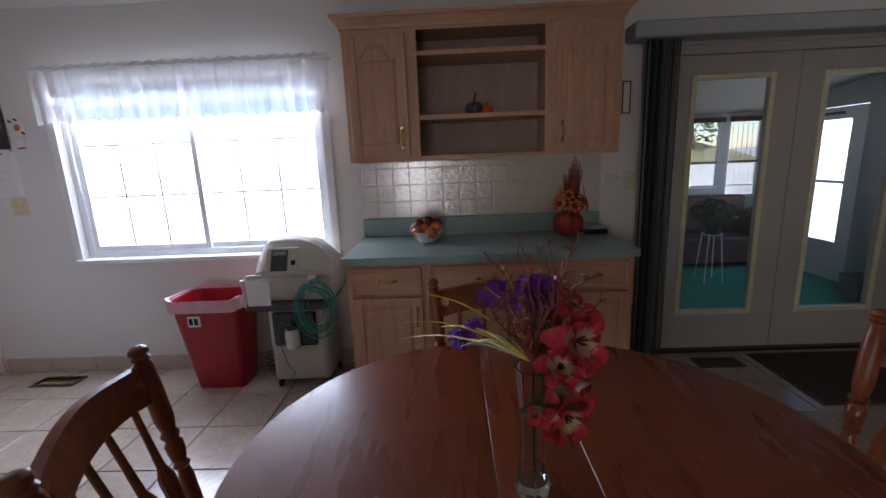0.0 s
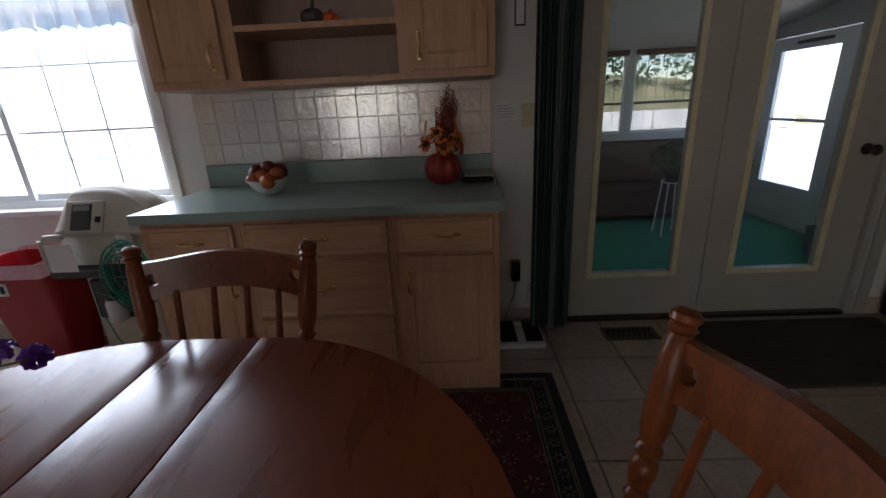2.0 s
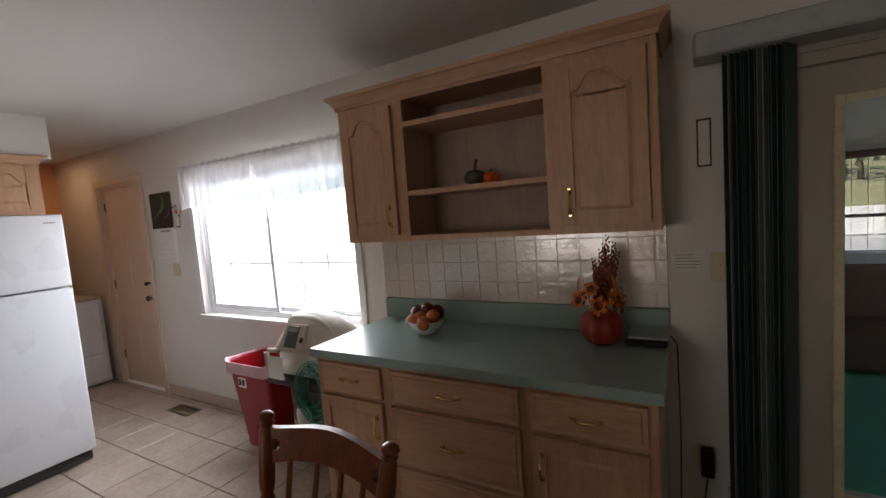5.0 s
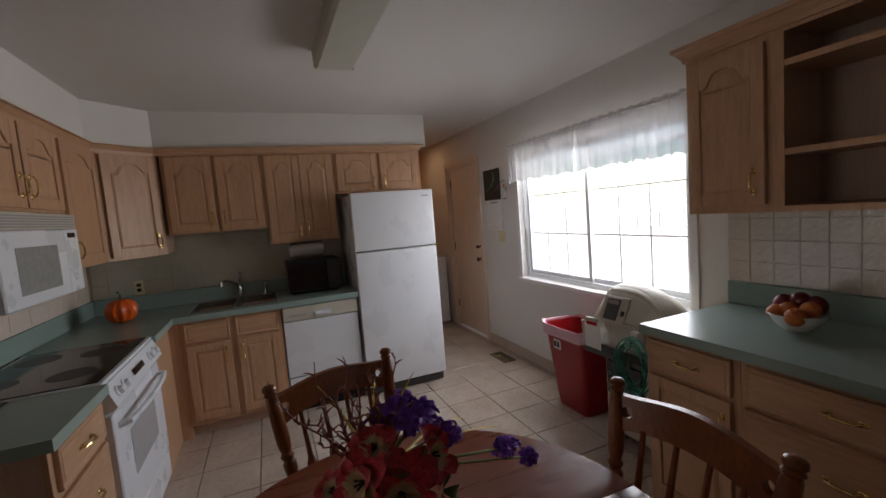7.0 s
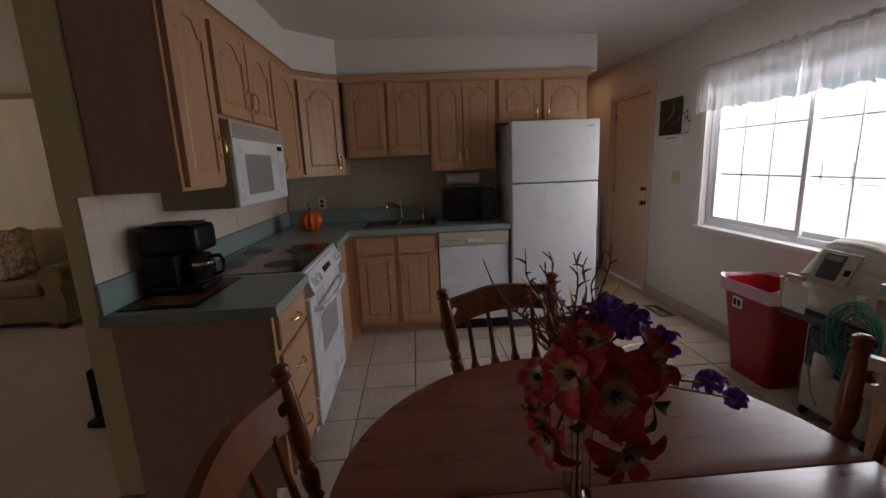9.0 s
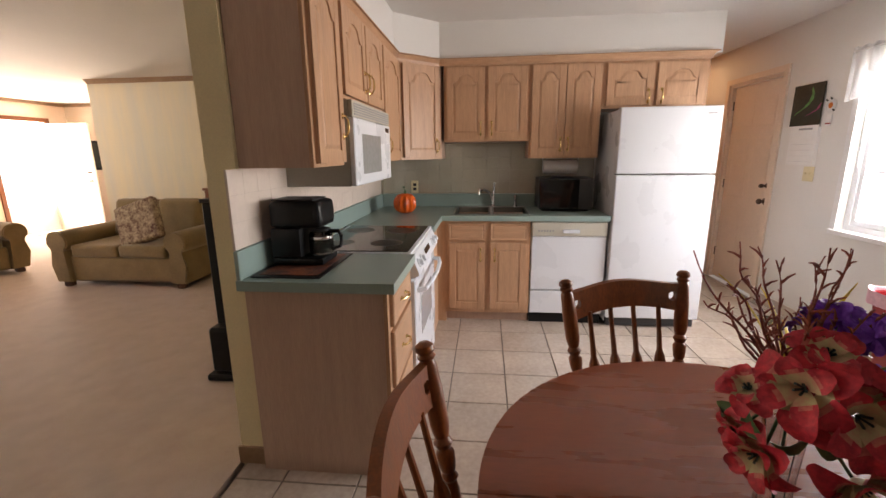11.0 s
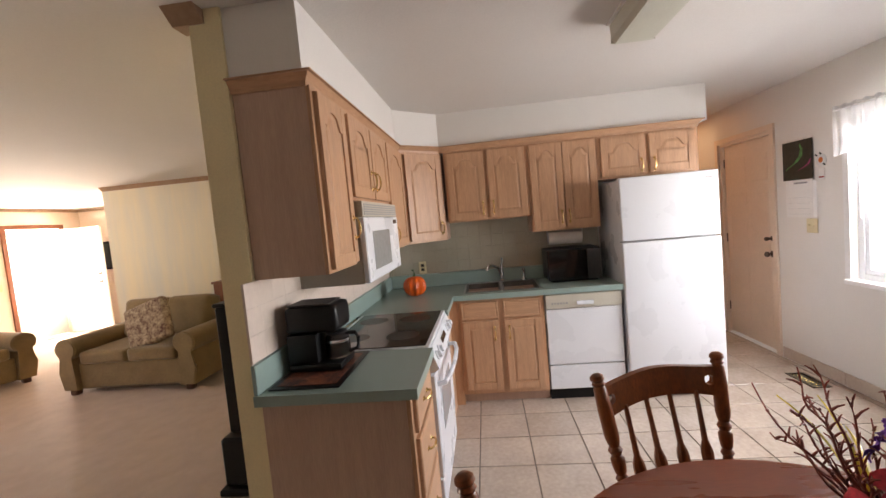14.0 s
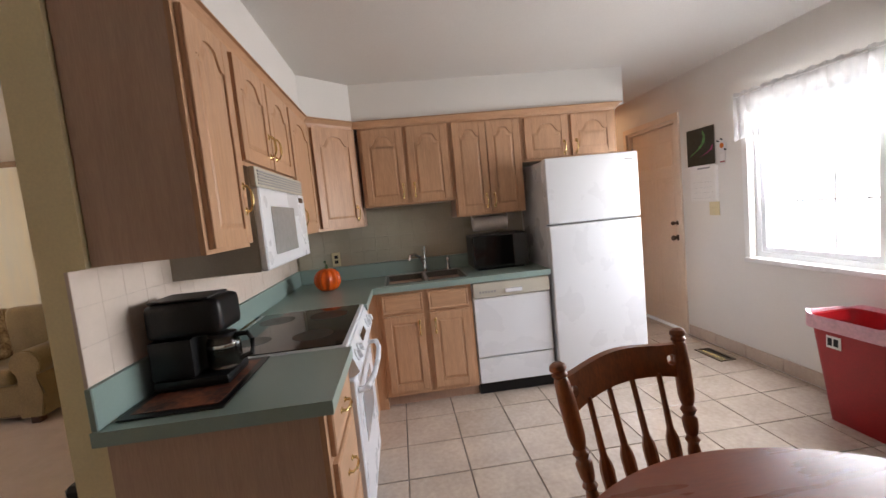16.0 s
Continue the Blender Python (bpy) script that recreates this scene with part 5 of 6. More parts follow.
# waste bin
wb = thing("waste_bin", (-1.28, 3.12, 0), "tall red plastic waste bin with a pink liner", "waste bin")
def frustum(b0, b1, z0, z1, r0=0.03, n=6, thick=None, collar=False):
    """Rounded rectangular tub; b = (x0, x1, y0, y1) below and above."""
    def ringpts(b, r):
        x0, x1, y0, y1 = b
        out = []
        for cx, cy, a0 in ((x1 - r, y1 - r, 0), (x0 + r, y1 - r, 90), (x0 + r, y0 + r, 180), (x1 - r, y0 + r, 270)):
            for k in range(n):
                a = radians(a0 + 90 * k / (n - 1))
                out.append((cx + r * math.cos(a), cy + r * math.sin(a)))
        return out
    bm = bmesh.new()
    def ring(b, z, r):
        return [bm.verts.new((x, y, z)) for x, y in ringpts(b, r)]
    R = [ring(b0, z0, r0), ring(b1, z1, r0 * 1.4)]
    if thick:
        ti = (b1[0] + thick, b1[1] - thick, b1[2] + thick, b1[3] - thick)
        bi = (b0[0] + thick, b0[1] - thick, b0[2] + thick, b0[3] - thick)
        R += [ring(ti, z1, r0 * 1.3), ring(bi, z0 + 0.02, r0)]
    for a, b in zip(R, R[1:]):
        for i in range(len(a)):
            j = (i + 1) % len(a)
            bm.faces.new((a[i], a[j], b[j], b[i]))
    if not collar:
        bm.faces.new(R[0][::-1])
        bm.faces.new(R[-1])
    return bm
part("tub", frustum((-1.435, -1.125, 2.99, 3.20), (-1.515, -1.075, 2.945, 3.255), 0.002, 0.60, 0.035, thick=0.006), RED, wb, smooth=True)
part("rim", frustum((-1.525, -1.065, 2.935, 3.262), (-1.528, -1.062, 2.932, 3.263), 0.560, 0.605, 0.045, thick=0.012, collar=True), RED, wb, smooth=True)
bm = frustum((-1.530, -1.060, 2.930, 3.264), (-1.537, -1.053, 2.925, 3.270), 0.540, 0.622, 0.047, n=12, thick=0.016, collar=True)
for v in bm.verts:
    v.co.z += 0.012 * math.sin(v.co.x * 40) * math.cos(v.co.y * 34)
part("liner", bm, BAG, wb, "pale pink plastic liner folded over the rim", smooth=True)
sl = part("label_plate", box(-1.405, -1.325, 2.950, 2.9525, 0.44, 0.51), PAPER, wb)
sl.matrix_basis = Matrix.Translation((0, 0.001, 0))
for a, b in ((-1.395, -1.372), (-1.362, -1.338)):
    part("label_mark", box(a, b, 2.9475, 2.9495, 0.455, 0.497), BLACK, wb)

# oxygen concentrator
oc = thing("oxygen_concentrator", (-0.72, 3.08, 0), "cream oxygen concentrator on castors with a sloped control head", "medical device")
part("lower_body", box(-0.905, -0.545, 2.96, 3.25, 0.055, 0.56, bev=0.035, seg=3), CREAM, oc, smooth=True)
part("front_recess", box(-0.87, -0.60, 2.948, 2.962, 0.30, 0.52, bev=0.012), DKGREY, oc)
bm = lathe(bmesh.new(), [(0.040, 0), (0.045, 0.01), (0.045, 0.10), (0.038, 0.12)], -0.745, 2.925, 18, 0.30)
hb = part("humidifier_bottle", bm, CERAM, oc, smooth=True)
part("bottle_cap", lathe(bmesh.new(), [(0.035, 0), (0.038, 0.02), (0.015, 0.03), (0.012, 0.05)], -0.745, 2.925, 18, 0.421), DKGREY, hb, smooth=True)
part("shelf_tray", box(-0.985, -0.50, 2.87, 3.23, 0.555, 0.60, bev=0.01), DKGREY, oc)
part("mid_body", box(-0.93, -0.47, 2.93, 3.26, 0.60, 0.77, bev=0.02, seg=2), CREAM, oc, smooth=True)
part("side_handle", tube(bmesh.new(), [(-0.985, 2.89, 0.58), (-0.985, 2.885, 0.75), (-0.96, 2.885, 0.765), (-0.88, 2.90, 0.765)], 0.014, 10), CREAM, oc, smooth=True)
part("paper_card", box(-0.965, -0.83, 2.872, 2.875, 0.585, 0.735), PAPER, oc)
bm = bmesh.new()
prof = [(2.90, 0.755), (2.885, 0.79), (2.965, 0.955), (3.00, 0.985), (3.10, 0.99), (3.20, 0.93), (3.265, 0.80), (3.265, 0.755)]
loops = []
for x, f in ((-0.925, 0.42), (-0.90, 0.68), (-0.85, 0.96), (-0.74, 1.0), (-0.63, 0.97), (-0.545, 0.78), (-0.465, 0.36)):
    loops.append([bm.verts.new((x, 3.08 + (y - 3.08) * (0.9 + 0.1 * f), 0.755 + (z - 0.755) * f)) for y, z in prof])
for a, b in zip(loops, loops[1:]):
    for i in range(len(prof)):
        j = (i + 1) % len(prof)
        bm.faces.new((a[i], b[i], b[j], a[j]))
bm.faces.new(loops[0][::-1])
bm.faces.new(loops[-1])
bmesh.ops.bevel(bm, geom=list(bm.edges), offset=0.014, segments=3, affect="EDGES")
hd = part("control_head", bm, CREAM, oc, smooth=True)
sc = Matrix.Translation((-0.76, 2.914, 0.855)) @ pose(0, 0, 0, -26)
part("bezel", xf(box(-0.085, 0.105, -0.004, 0.006, -0.08, 0.08, bev=0.004), sc), CREAM, hd)
part("screen", xf(box(-0.055, 0.045, -0.008, 0.004, -0.065, 0.065, bev=0.003), sc), DKGREY, hd)
part("lcd", xf(box(-0.045, 0.035, -0.0095, -0.0085, 0.03, 0.055), sc), DKWHITE, hd)
part("power_switch", xf(box(0.065, 0.092, -0.008, 0.004, -0.03, 0.0, bev=0.002), sc), BLACK, hd)
part("outlet_fitting", box(-0.60, -0.55, 2.87, 2.925, 0.70, 0.77, bev=0.006), CERAM, oc)
part("flow_nozzle", tube(bmesh.new(), [(-0.585, 2.90, 0.73), (-0.585, 2.86, 0.71), (-0.585, 2.85, 0.66)], 0.012, 8), CHROME, oc, smooth=True)
for x, y in ((-0.88, 2.99), (-0.56, 2.99), (-0.88, 3.22), (-0.56, 3.22)):
    bm = xf(lathe(bmesh.new(), [(0.022, 0), (0.026, 0.004), (0.026, 0.018), (0.022, 0.022)], 0, 0, 14), pose(x - 0.011, y, 0.027, 0, 90))
    part("castor", bm, BLACK, oc, smooth=True)
rng = random.Random(4)
ht = thing("coiled_tubing", (-0.6, 2.86, 0.35), "green oxygen tubing coiled and hung on the concentrator", "tubing")
for k in range(11):
    pts = []
    rx, rz = 0.085 + rng.uniform(-0.02, 0.04), 0.145 + rng.uniform(-0.03, 0.04)
    cx, cz, y0 = -0.56 + rng.uniform(-0.03, 0.03), 0.585 + rng.uniform(-0.03, 0.02), 2.862 - 0.005 * k
    for i in range(29):
        a = 2 * math.pi * i / 28
        pts.append((cx + rx * math.cos(a), y0 + 0.005 * math.sin(3 * a + k), cz + rz * math.sin(a)))
    part("coil", tube(bmesh.new(), pts, 0.0032, 6), TEALTUBE, ht, smooth=True)
part("feed_line", tube(bmesh.new(), [(-0.60, 2.845, 0.52), (-0.68, 2.855, 0.45), (-0.80, 2.90, 0.47), (-0.84, 2.93, 0.36), (-0.80, 2.935, 0.18), (-0.76, 2.935, 0.12), (-0.82, 2.935, 0.05)], 0.003, 6), TEALTUBE, ht, smooth=True)
cw = thing("appliance_cable", (-1.02, 3.2, 0), "dark coiled power cord lying by the baseboard", "cord")
pts = [(-1.0 + 0.05 * math.cos(t) + 0.01 * math.sin(2.3 * t), 3.20 + 0.05 * math.sin(t), 0.01 + 0.006 * t) for t in [0.4 * i for i in range(60)]]
part("coil", tube(bmesh.new(), pts, 0.004, 6), BRONZE, cw, smooth=True)

# fruit bowl
fb = thing("fruit_bowl", (0.11, 3.05, 0.9105), "white ceramic bowl filled with peaches and apples", "bowl")
part("bowl", lathe(bmesh.new(), [(0.045, 0), (0.05, 0.006), (0.08, 0.030), (0.10, 0.062), (0.104, 0.072), (0.098, 0.072), (0.075, 0.034), (0.03, 0.016)], 0.11, 3.05, 28, 0.911), CERAM, fb, smooth=True)
for i, (dx, dy, dz, r, m) in enumerate(((-0.05, -0.045, 0.07, 0.038, 0), (0.03, -0.055, 0.072, 0.038, 0), (-0.01, -0.02, 0.085, 0.036, 0), (-0.045, 0.01, 0.105, 0.040, 1), (0.045, 0.03, 0.105, 0.042, 1), (0.06, -0.02, 0.095, 0.036, 0), (0.0, 0.05, 0.09, 0.038, 0), (-0.065, 0.05, 0.085, 0.036, 0), (0.005, 0.005, 0.125, 0.036, 1))):
    f = thing("apple" if m else "peach", (0.11 + dx, 3.05 + dy, 0.93 + dz - 0.02), "dark red apple in the bowl" if m else "orange and red peach in the bowl", "fruit", "fruit in the bowl")
    bm = lathe(bmesh.new(), [(0.004, r * 0.16)] + [(r * math.sin(a), r * (1 - math.cos(a)) * 0.95) for a in [0.35 + 2.5 * k / 9 for k in range(10)]] + [(0.003, r * 1.72)], 0, 0, 18)
    part("flesh", xf(bm, pose(0.11 + dx, 3.05 + dy, 0.911 + dz - r, rng.uniform(-20, 20), rng.uniform(-20, 20), i * 50)), APPLE if m else PEACH, f, smooth=True)


def petal_flower(bm, c, d, r, n, w, droop=0.35, mi=0, lift=0.5, turn=0.0, zones=2):
    """Open bloom: curved, cupped petals round the direction d; the base of each takes the second material, its middle the third."""
    q = Vector(d).normalized().to_track_quat("Z", "X").to_matrix().to_4x4()
    M = Matrix.Translation(c) @ q
    for k in range(n):
        a = 2 * math.pi * k / n + 0.2 * (k % 2) + turn
        rk = r * (1 + 0.10 * math.sin(k * 2.7 + r * 90))
        dk = droop * (1 + 0.35 * math.sin(k * 4.1 + r * 50))
        prev = None
        S = 8 if zones == 3 else 6
        for i in range(S):
            u = i / (S - 1)
            ww = w * math.sin(math.pi * min(0.97, 0.06 + 0.85 * u ** 1.2)) ** 0.8
            rr = rk * (0.06 + 0.94 * u)
            z = rk * (lift * u - dk * 1.4 * u * u * u)
            ca, sa = math.cos(a), math.sin(a)
            cur = []
            for s, dz in ((-1, 0.35), (-0.5, 0.08), (0, 0.0), (0.5, 0.08), (1, 0.35)):
                cur.append(bm.verts.new(M @ Vector((rr * ca - s * ww * sa, rr * sa + s * ww * ca, z + dz * ww + 0.06 * ww * math.sin(9 * u + 3 * s)))))
            if prev:
                for t in range(4):
                    f = bm.faces.new((prev[t], prev[t + 1], cur[t + 1], cur[t]))
                    if zones == 3:
                        f.material_index = 1 if u < 0.48 else (2 if u < 0.70 and t in (1, 2) else 0)
                    else:
                        f.material_index = mi if u > 0.42 else mi + 1
            prev = cur
    return bm


pv = thing("pumpkin_arrangement", (0.975, 3.10, 0.9105), "autumn flowers in a red glazed pumpkin vase", "flower arrangement")
part("vase", pumpkin(bmesh.new(), (0.975, 3.10, 0.911), 0.093, 0.155), PUMPR, pv, smooth=True)
for c, d, r in (((0.905, 3.03, 1.115), (-0.6, -0.8, 0.4), 0.042), ((0.985, 3.0, 1.10), (0, -1, 0.3), 0.040), ((1.045, 3.04, 1.125), (0.7, -0.7, 0.3), 0.040), ((0.955, 3.02, 1.165), (-0.2, -1, 0.6), 0.034)):
    f = part("sunflower_head", petal_flower(bmesh.new(), c, d, r, 12, 0.008, 0.25), [PETO, DKWOOD], pv, "orange silk sunflower head")
    part("flower_centre", ball(bmesh.new(), Vector(c) + Vector(d).normalized() * r * 0.12, r * 0.28, 2), DKWOOD, f, smooth=True)
bm = bmesh.new()
for k in range(46):
    a, el = rng.uniform(0, 6.28), rng.uniform(-0.1, 1.2)
    d = Vector((math.cos(a) * math.cos(el), math.sin(a) * math.cos(el), math.sin(el)))
    c = Vector((0.975, 3.09, 1.09)) + d * rng.uniform(0.04, 0.11)
    petal_flower(bm, c, d + Vector((rng.uniform(-0.4, 0.4),) * 3), 0.032, 2, 0.009, 0.4)
part("foliage", bm, [PUMPR, DKWOOD], pv, kind="stuff")
bm = bmesh.new()
for x0, x1, s in ((0.90, 0.80, 0.02), (1.05, 1.14, 0.02)):
    petal_flower(bm, (x0, 3.02, 1.11), (x1 - x0, -0.05, 0.06), 0.10, 1, 0.012, 0.1)
part("orange_leaves", bm, [PETO, PETO], pv)
for k, (dx, dz) in enumerate(((0.03, 0.27), (0.055, 0.24), (0.0, 0.21), (0.07, 0.20), (-0.03, 0.17), (0.015, 0.235), (0.04, 0.20))):
    bm = bmesh.new()
    p0, p1 = Vector((0.975 + dx * 0.3, 3.10, 1.06)), Vector((0.985 + dx, 3.11, 1.11 + dz))
    tube(bm, [p0.lerp(p1, t) for t in (0, 0.45)], 0.003, 6)
    for j in range(26):
        c = p0.lerp(p1, 0.42 + 0.58 * j / 25)
        ball(bm, c + Vector((0.008 * math.cos(j * 2.4), 0.008 * math.sin(j * 2.4), 0)), 0.0085 * (1.15 - j / 34), 1, (1, 1, 1.5))
    part("dark_spike", bm, TWIG, pv, smooth=True)

ks = thing("kitchen_scale", (1.15, 3.18, 0.9105), "flat silver kitchen scale with a black base", "scale")
part("base", box(1.07, 1.225, 3.10, 3.27, 0.911, 0.935, bev=0.006), BLACK, ks)
part("platform", box(1.075, 1.235, 3.11, 3.275, 0.9365, 0.952, bev=0.005), STEEL, ks)

dp = thing("decorative_pumpkins", (0.44, 3.12, 1.649), "dark speckled and orange decorative gourds on the shelf", "decoration")
part("dark_gourd", pumpkin(bmesh.new(), (0.415, 3.12, 1.6495), 0.055, 0.075, 8, 40), PUMPD, dp, smooth=True)
part("stem", tube(bmesh.new(), [(0.415, 3.12, 1.715), (0.42, 3.12, 1.75), (0.43, 3.118, 1.775)], [0.010, 0.007, 0.009], 7), STEM, dp, smooth=True)
part("orange_gourd", pumpkin(bmesh.new(), (0.49, 3.135, 1.6495), 0.045, 0.058, 8, 40), PUMP, dp, smooth=True)
part("stem", tube(bmesh.new(), [(0.49, 3.135, 1.70), (0.495, 3.135, 1.72)], 0.006, 7), STEM, dp, smooth=True)

bs = thing("bathroom_scale", (1.365, 3.14, 0), "white bathroom scale with black rubber foot pads", "scale")
part("base", box(1.24, 1.495, 3.005, 3.275, 0.003, 0.035, bev=0.01, seg=2), CERAM, bs, smooth=True)
part("foot_pad", box(1.250, 1.345, 3.03, 3.265, 0.0355, 0.040, bev=0.003), BLACK, bs)
part("foot_pad", box(1.390, 1.485, 3.03, 3.265, 0.0355, 0.040, bev=0.003), BLACK, bs)
part("dial", lathe(bmesh.new(), [(0.026, 0), (0.026, 0.004), (0.02, 0.006)], 1.3675, 3.235, 18, 0.0355), CERAM, bs, smooth=True)

# rug, mats, floor registers
RX0, RX1, RY0, RY1 = -0.12, 1.475, 1.93, 2.785
rg = thing("oriental_rug", (0.68, 2.35, 0), "dark navy and maroon patterned oriental rug", "rug")
part("border", box(RX0, RX1, RY0, RY1, 0.001, 0.008, bev=0.002), RUGN, rg)
part("field", box(RX0 + 0.14, RX1 - 0.14, RY0 + 0.14, RY1 - 0.14, 0.0082, 0.0102), RUGR, rg)
bm = bmesh.new()
for d in (0.045, 0.055, 0.120, 0.135):
    for a, b, c, e in ((RX0 + d, RX1 - d, RY0 + d, RY0 + d + 0.004), (RX0 + d, RX1 - d, RY1 - d - 0.004, RY1 - d), (RX0 + d, RX0 + d + 0.004, RY0 + d + 0.004, RY1 - d - 0.004), (RX1 - d - 0.004, RX1 - d, RY0 + d + 0.004, RY1 - d - 0.004)):
        B(bm, a, b, c, e, 0.0082, 0.0096)
part("border_line", bm, RUGC, rg, kind="stuff")
def motif(bm, cx, cy, r, n, z, k=0.5):
    for i in range(n):
        a = 2 * math.pi * i / n
        c = Vector((cx + r * math.cos(a), cy + r * math.sin(a), z))
        q = r * k
        bm.faces.new([bm.verts.new(c + Vector((q * s * math.cos(a) - q * 0.5 * t * math.sin(a), q * s * math.sin(a) + q * 0.5 * t * math.cos(a), 0))) for s, t in ((-1, 0), (0, -1), (1, 0), (0, 1))])
bm = bmesh.new()
rr = random.Random(7)
for i in range(17):
    for cx, cy in ((RX0 + 0.09 + i * 0.0886, RY0 + 0.088), (RX0 + 0.09 + i * 0.0886, RY1 - 0.088)):
        motif(bm, cx, cy, 0.017, 6, 0.0092)
for j in range(8):
    for cx in (RX0 + 0.088, RX1 - 0.088):
        motif(bm, cx, RY0 + 0.17 + j * 0.074, 0.017, 6, 0.0092)
for i in range(11):
    for j in range(5):
        cx, cy = RX0 + 0.21 + i * 0.118, RY0 + 0.20 + j * 0.114
        motif(bm, cx + (0.05 if j % 2 else 0), cy, 0.024 + rr.uniform(-0.006, 0.006), 7, 0.0112, 0.4)
        motif(bm, cx + 0.05, cy + 0.05, 0.010, 4, 0.0112)
part("motif", bm, RUGC, rg, kind="stuff")

dm = thing("door_mat", (2.7, 2.9, 0), "dark brown ribbed door mat at the patio door", "door mat")
part("mat", box(2.25, 3.42, 2.62, 3.24, 0.001, 0.012, bev=0.004), MATB, dm)
bm = bmesh.new()
for i in range(38):
    B(bm, 2.27, 3.40, 2.64 + i * 0.0155, 2.648 + i * 0.0155, 0.0122, 0.0145)
part("rib", bm, MATB, dm, kind="stuff")

for cx, cy in ((-2.505, 3.13), (1.995, 3.14)):
    v = thing("floor_register", (cx, cy, 0), "brown scrollwork metal floor register set in the tiles", "vent", "floor registers")
    w, d = 0.30, 0.135
    for a, b, c, e in ((-w / 2, w / 2, -d / 2, -d / 2 + 0.02), (-w / 2, w / 2, d / 2 - 0.02, d / 2), (-w / 2, -w / 2 + 0.02, -d / 2 + 0.02, d / 2 - 0.02), (w / 2 - 0.02, w / 2, -d / 2 + 0.02, d / 2 - 0.02)):
        part("frame", box(cx + a, cx + b, cy + c, cy + e, 0.001, 0.007), BRONZE, v)
    # Black sheet for the shade below the scrolls; there is no opening.
    part("duct_shade", box(cx - w / 2 + 0.02, cx + w / 2 - 0.02, cy - d / 2 + 0.02, cy + d / 2 - 0.02, 0.0005, 0.0015), BLACK, v)
    for i in range(9):
        x = cx - w / 2 + 0.035 + i * 0.0288
        part("scroll", tube(bmesh.new(), [(x + 0.011 * math.cos(t), cy + 0.040 * math.sin(t * 0.5), 0.004) for t in [0.7 * k - 3.1 for k in range(10)]], 0.0016, 4), BRASS, v)

# ---- flower vase on the table ----
vs = thing("flower_vase", (0.39, 1.20, TZ), "tall clear glass vase of silk flowers and curly twigs", "vase")
bm = bmesh.new()
prof = [(0.034, 0.0), (0.036, 0.01), (0.027, 0.05), (0.024, 0.12), (0.028, 0.20), (0.036, 0.262), (0.033, 0.262), (0.025, 0.20), (0.021, 0.12), (0.023, 0.05), (0.024, 0.022)]
part("glass", lathe(bm, prof, 0.39, 1.20, 8, TZ + 0.001), VGLASS, vs)
TOP = Vector((0.39, 1.20, 1.03))
blooms = [((0.455, 1.17, 1.085), (0.5, -0.8, 0.25), 0.082), ((0.43, 1.145, 0.965), (0.4, -0.9, -0.25), 0.076), ((0.462, 1.245, 0.955), (0.9, 0.1, -0.4), 0.082), ((0.47, 1.22, 1.06), (0.95, -0.2, 0.15), 0.092),
          ((0.415, 1.125, 1.055), (0.3, -0.6, 0.7), 0.055), ((0.46, 1.275, 1.10), (0.8, 0.55, 0.2), 0.076), ((0.40, 1.13, 0.985), (0.2, -0.9, -0.3), 0.050), ((0.45, 1.19, 1.13), (0.6, -0.3, 0.7), 0.060)]
for c, d, r in blooms:
    r *= 0.78
    c, d = Vector(c), Vector(d).normalized()
    bm = petal_flower(bmesh.new(), c, d, r, 6, r * 0.36, 0.42, lift=0.62, zones=3)
    petal_flower(bm, c + d * 0.006, d, r * 0.72, 4, r * 0.26, 0.25, lift=0.95, turn=0.6, zones=3)
    f = part("pink_bloom", bm, [PETR, PALEPET, PETM], vs, "pink-red silk lily with pale centre", smooth=True)
    bm = bmesh.new()
    for k in range(5):
        a = k * 1.25
        s = d.orthogonal().normalized()
        t = d.cross(s)
        tube(bm, [c + d * 0.004, c + d * (r * 0.36) + (s * math.cos(a) + t * math.sin(a)) * r * 0.12], 0.0012, 5, 0.002)
    part("stamen", bm, PAPERD, f)
    m = c.lerp(TOP, 0.5) + Vector((0, 0, 0.01))
    part("stem", tube(bmesh.new(), [c, m, TOP, (0.392, 1.20, 0.80)], 0.0024, 6), LEAF, vs, smooth=True)
violets = [((0.33, 1.27, 1.135), 0.038), ((0.355, 1.31, 1.12), 0.036), ((0.42, 1.27, 1.145), 0.036), ((0.39, 1.25, 1.155), 0.034), ((0.44, 1.31, 1.12), 0.034), ((0.375, 1.22, 1.14), 0.032), ((0.265, 1.53, 0.935), 0.034), ((0.25, 1.56, 0.925), 0.026), ((0.26, 1.60, 0.89), 0.028), ((0.29, 1.40, 1.02), 0.022)]
for c, r in violets:
    c = Vector(c)
    bm = bmesh.new()
    for k in range(5):
        dd = Vector((rng.uniform(-1, 1), rng.uniform(-1, 1), rng.uniform(-0.2, 1)))
        petal_flower(bm, c + dd * r * 0.35, dd, r * 0.8, 6, r * 0.22, 0.3)
    part("violet_blossom", bm, [PETV, PETV], vs, "violet silk blossom cluster")
    part("stem", tube(bmesh.new(), [c, c.lerp(TOP, 0.55) + Vector((0, 0, 0.015)), TOP], 0.0022, 6), PALELEAF, vs, smooth=True)
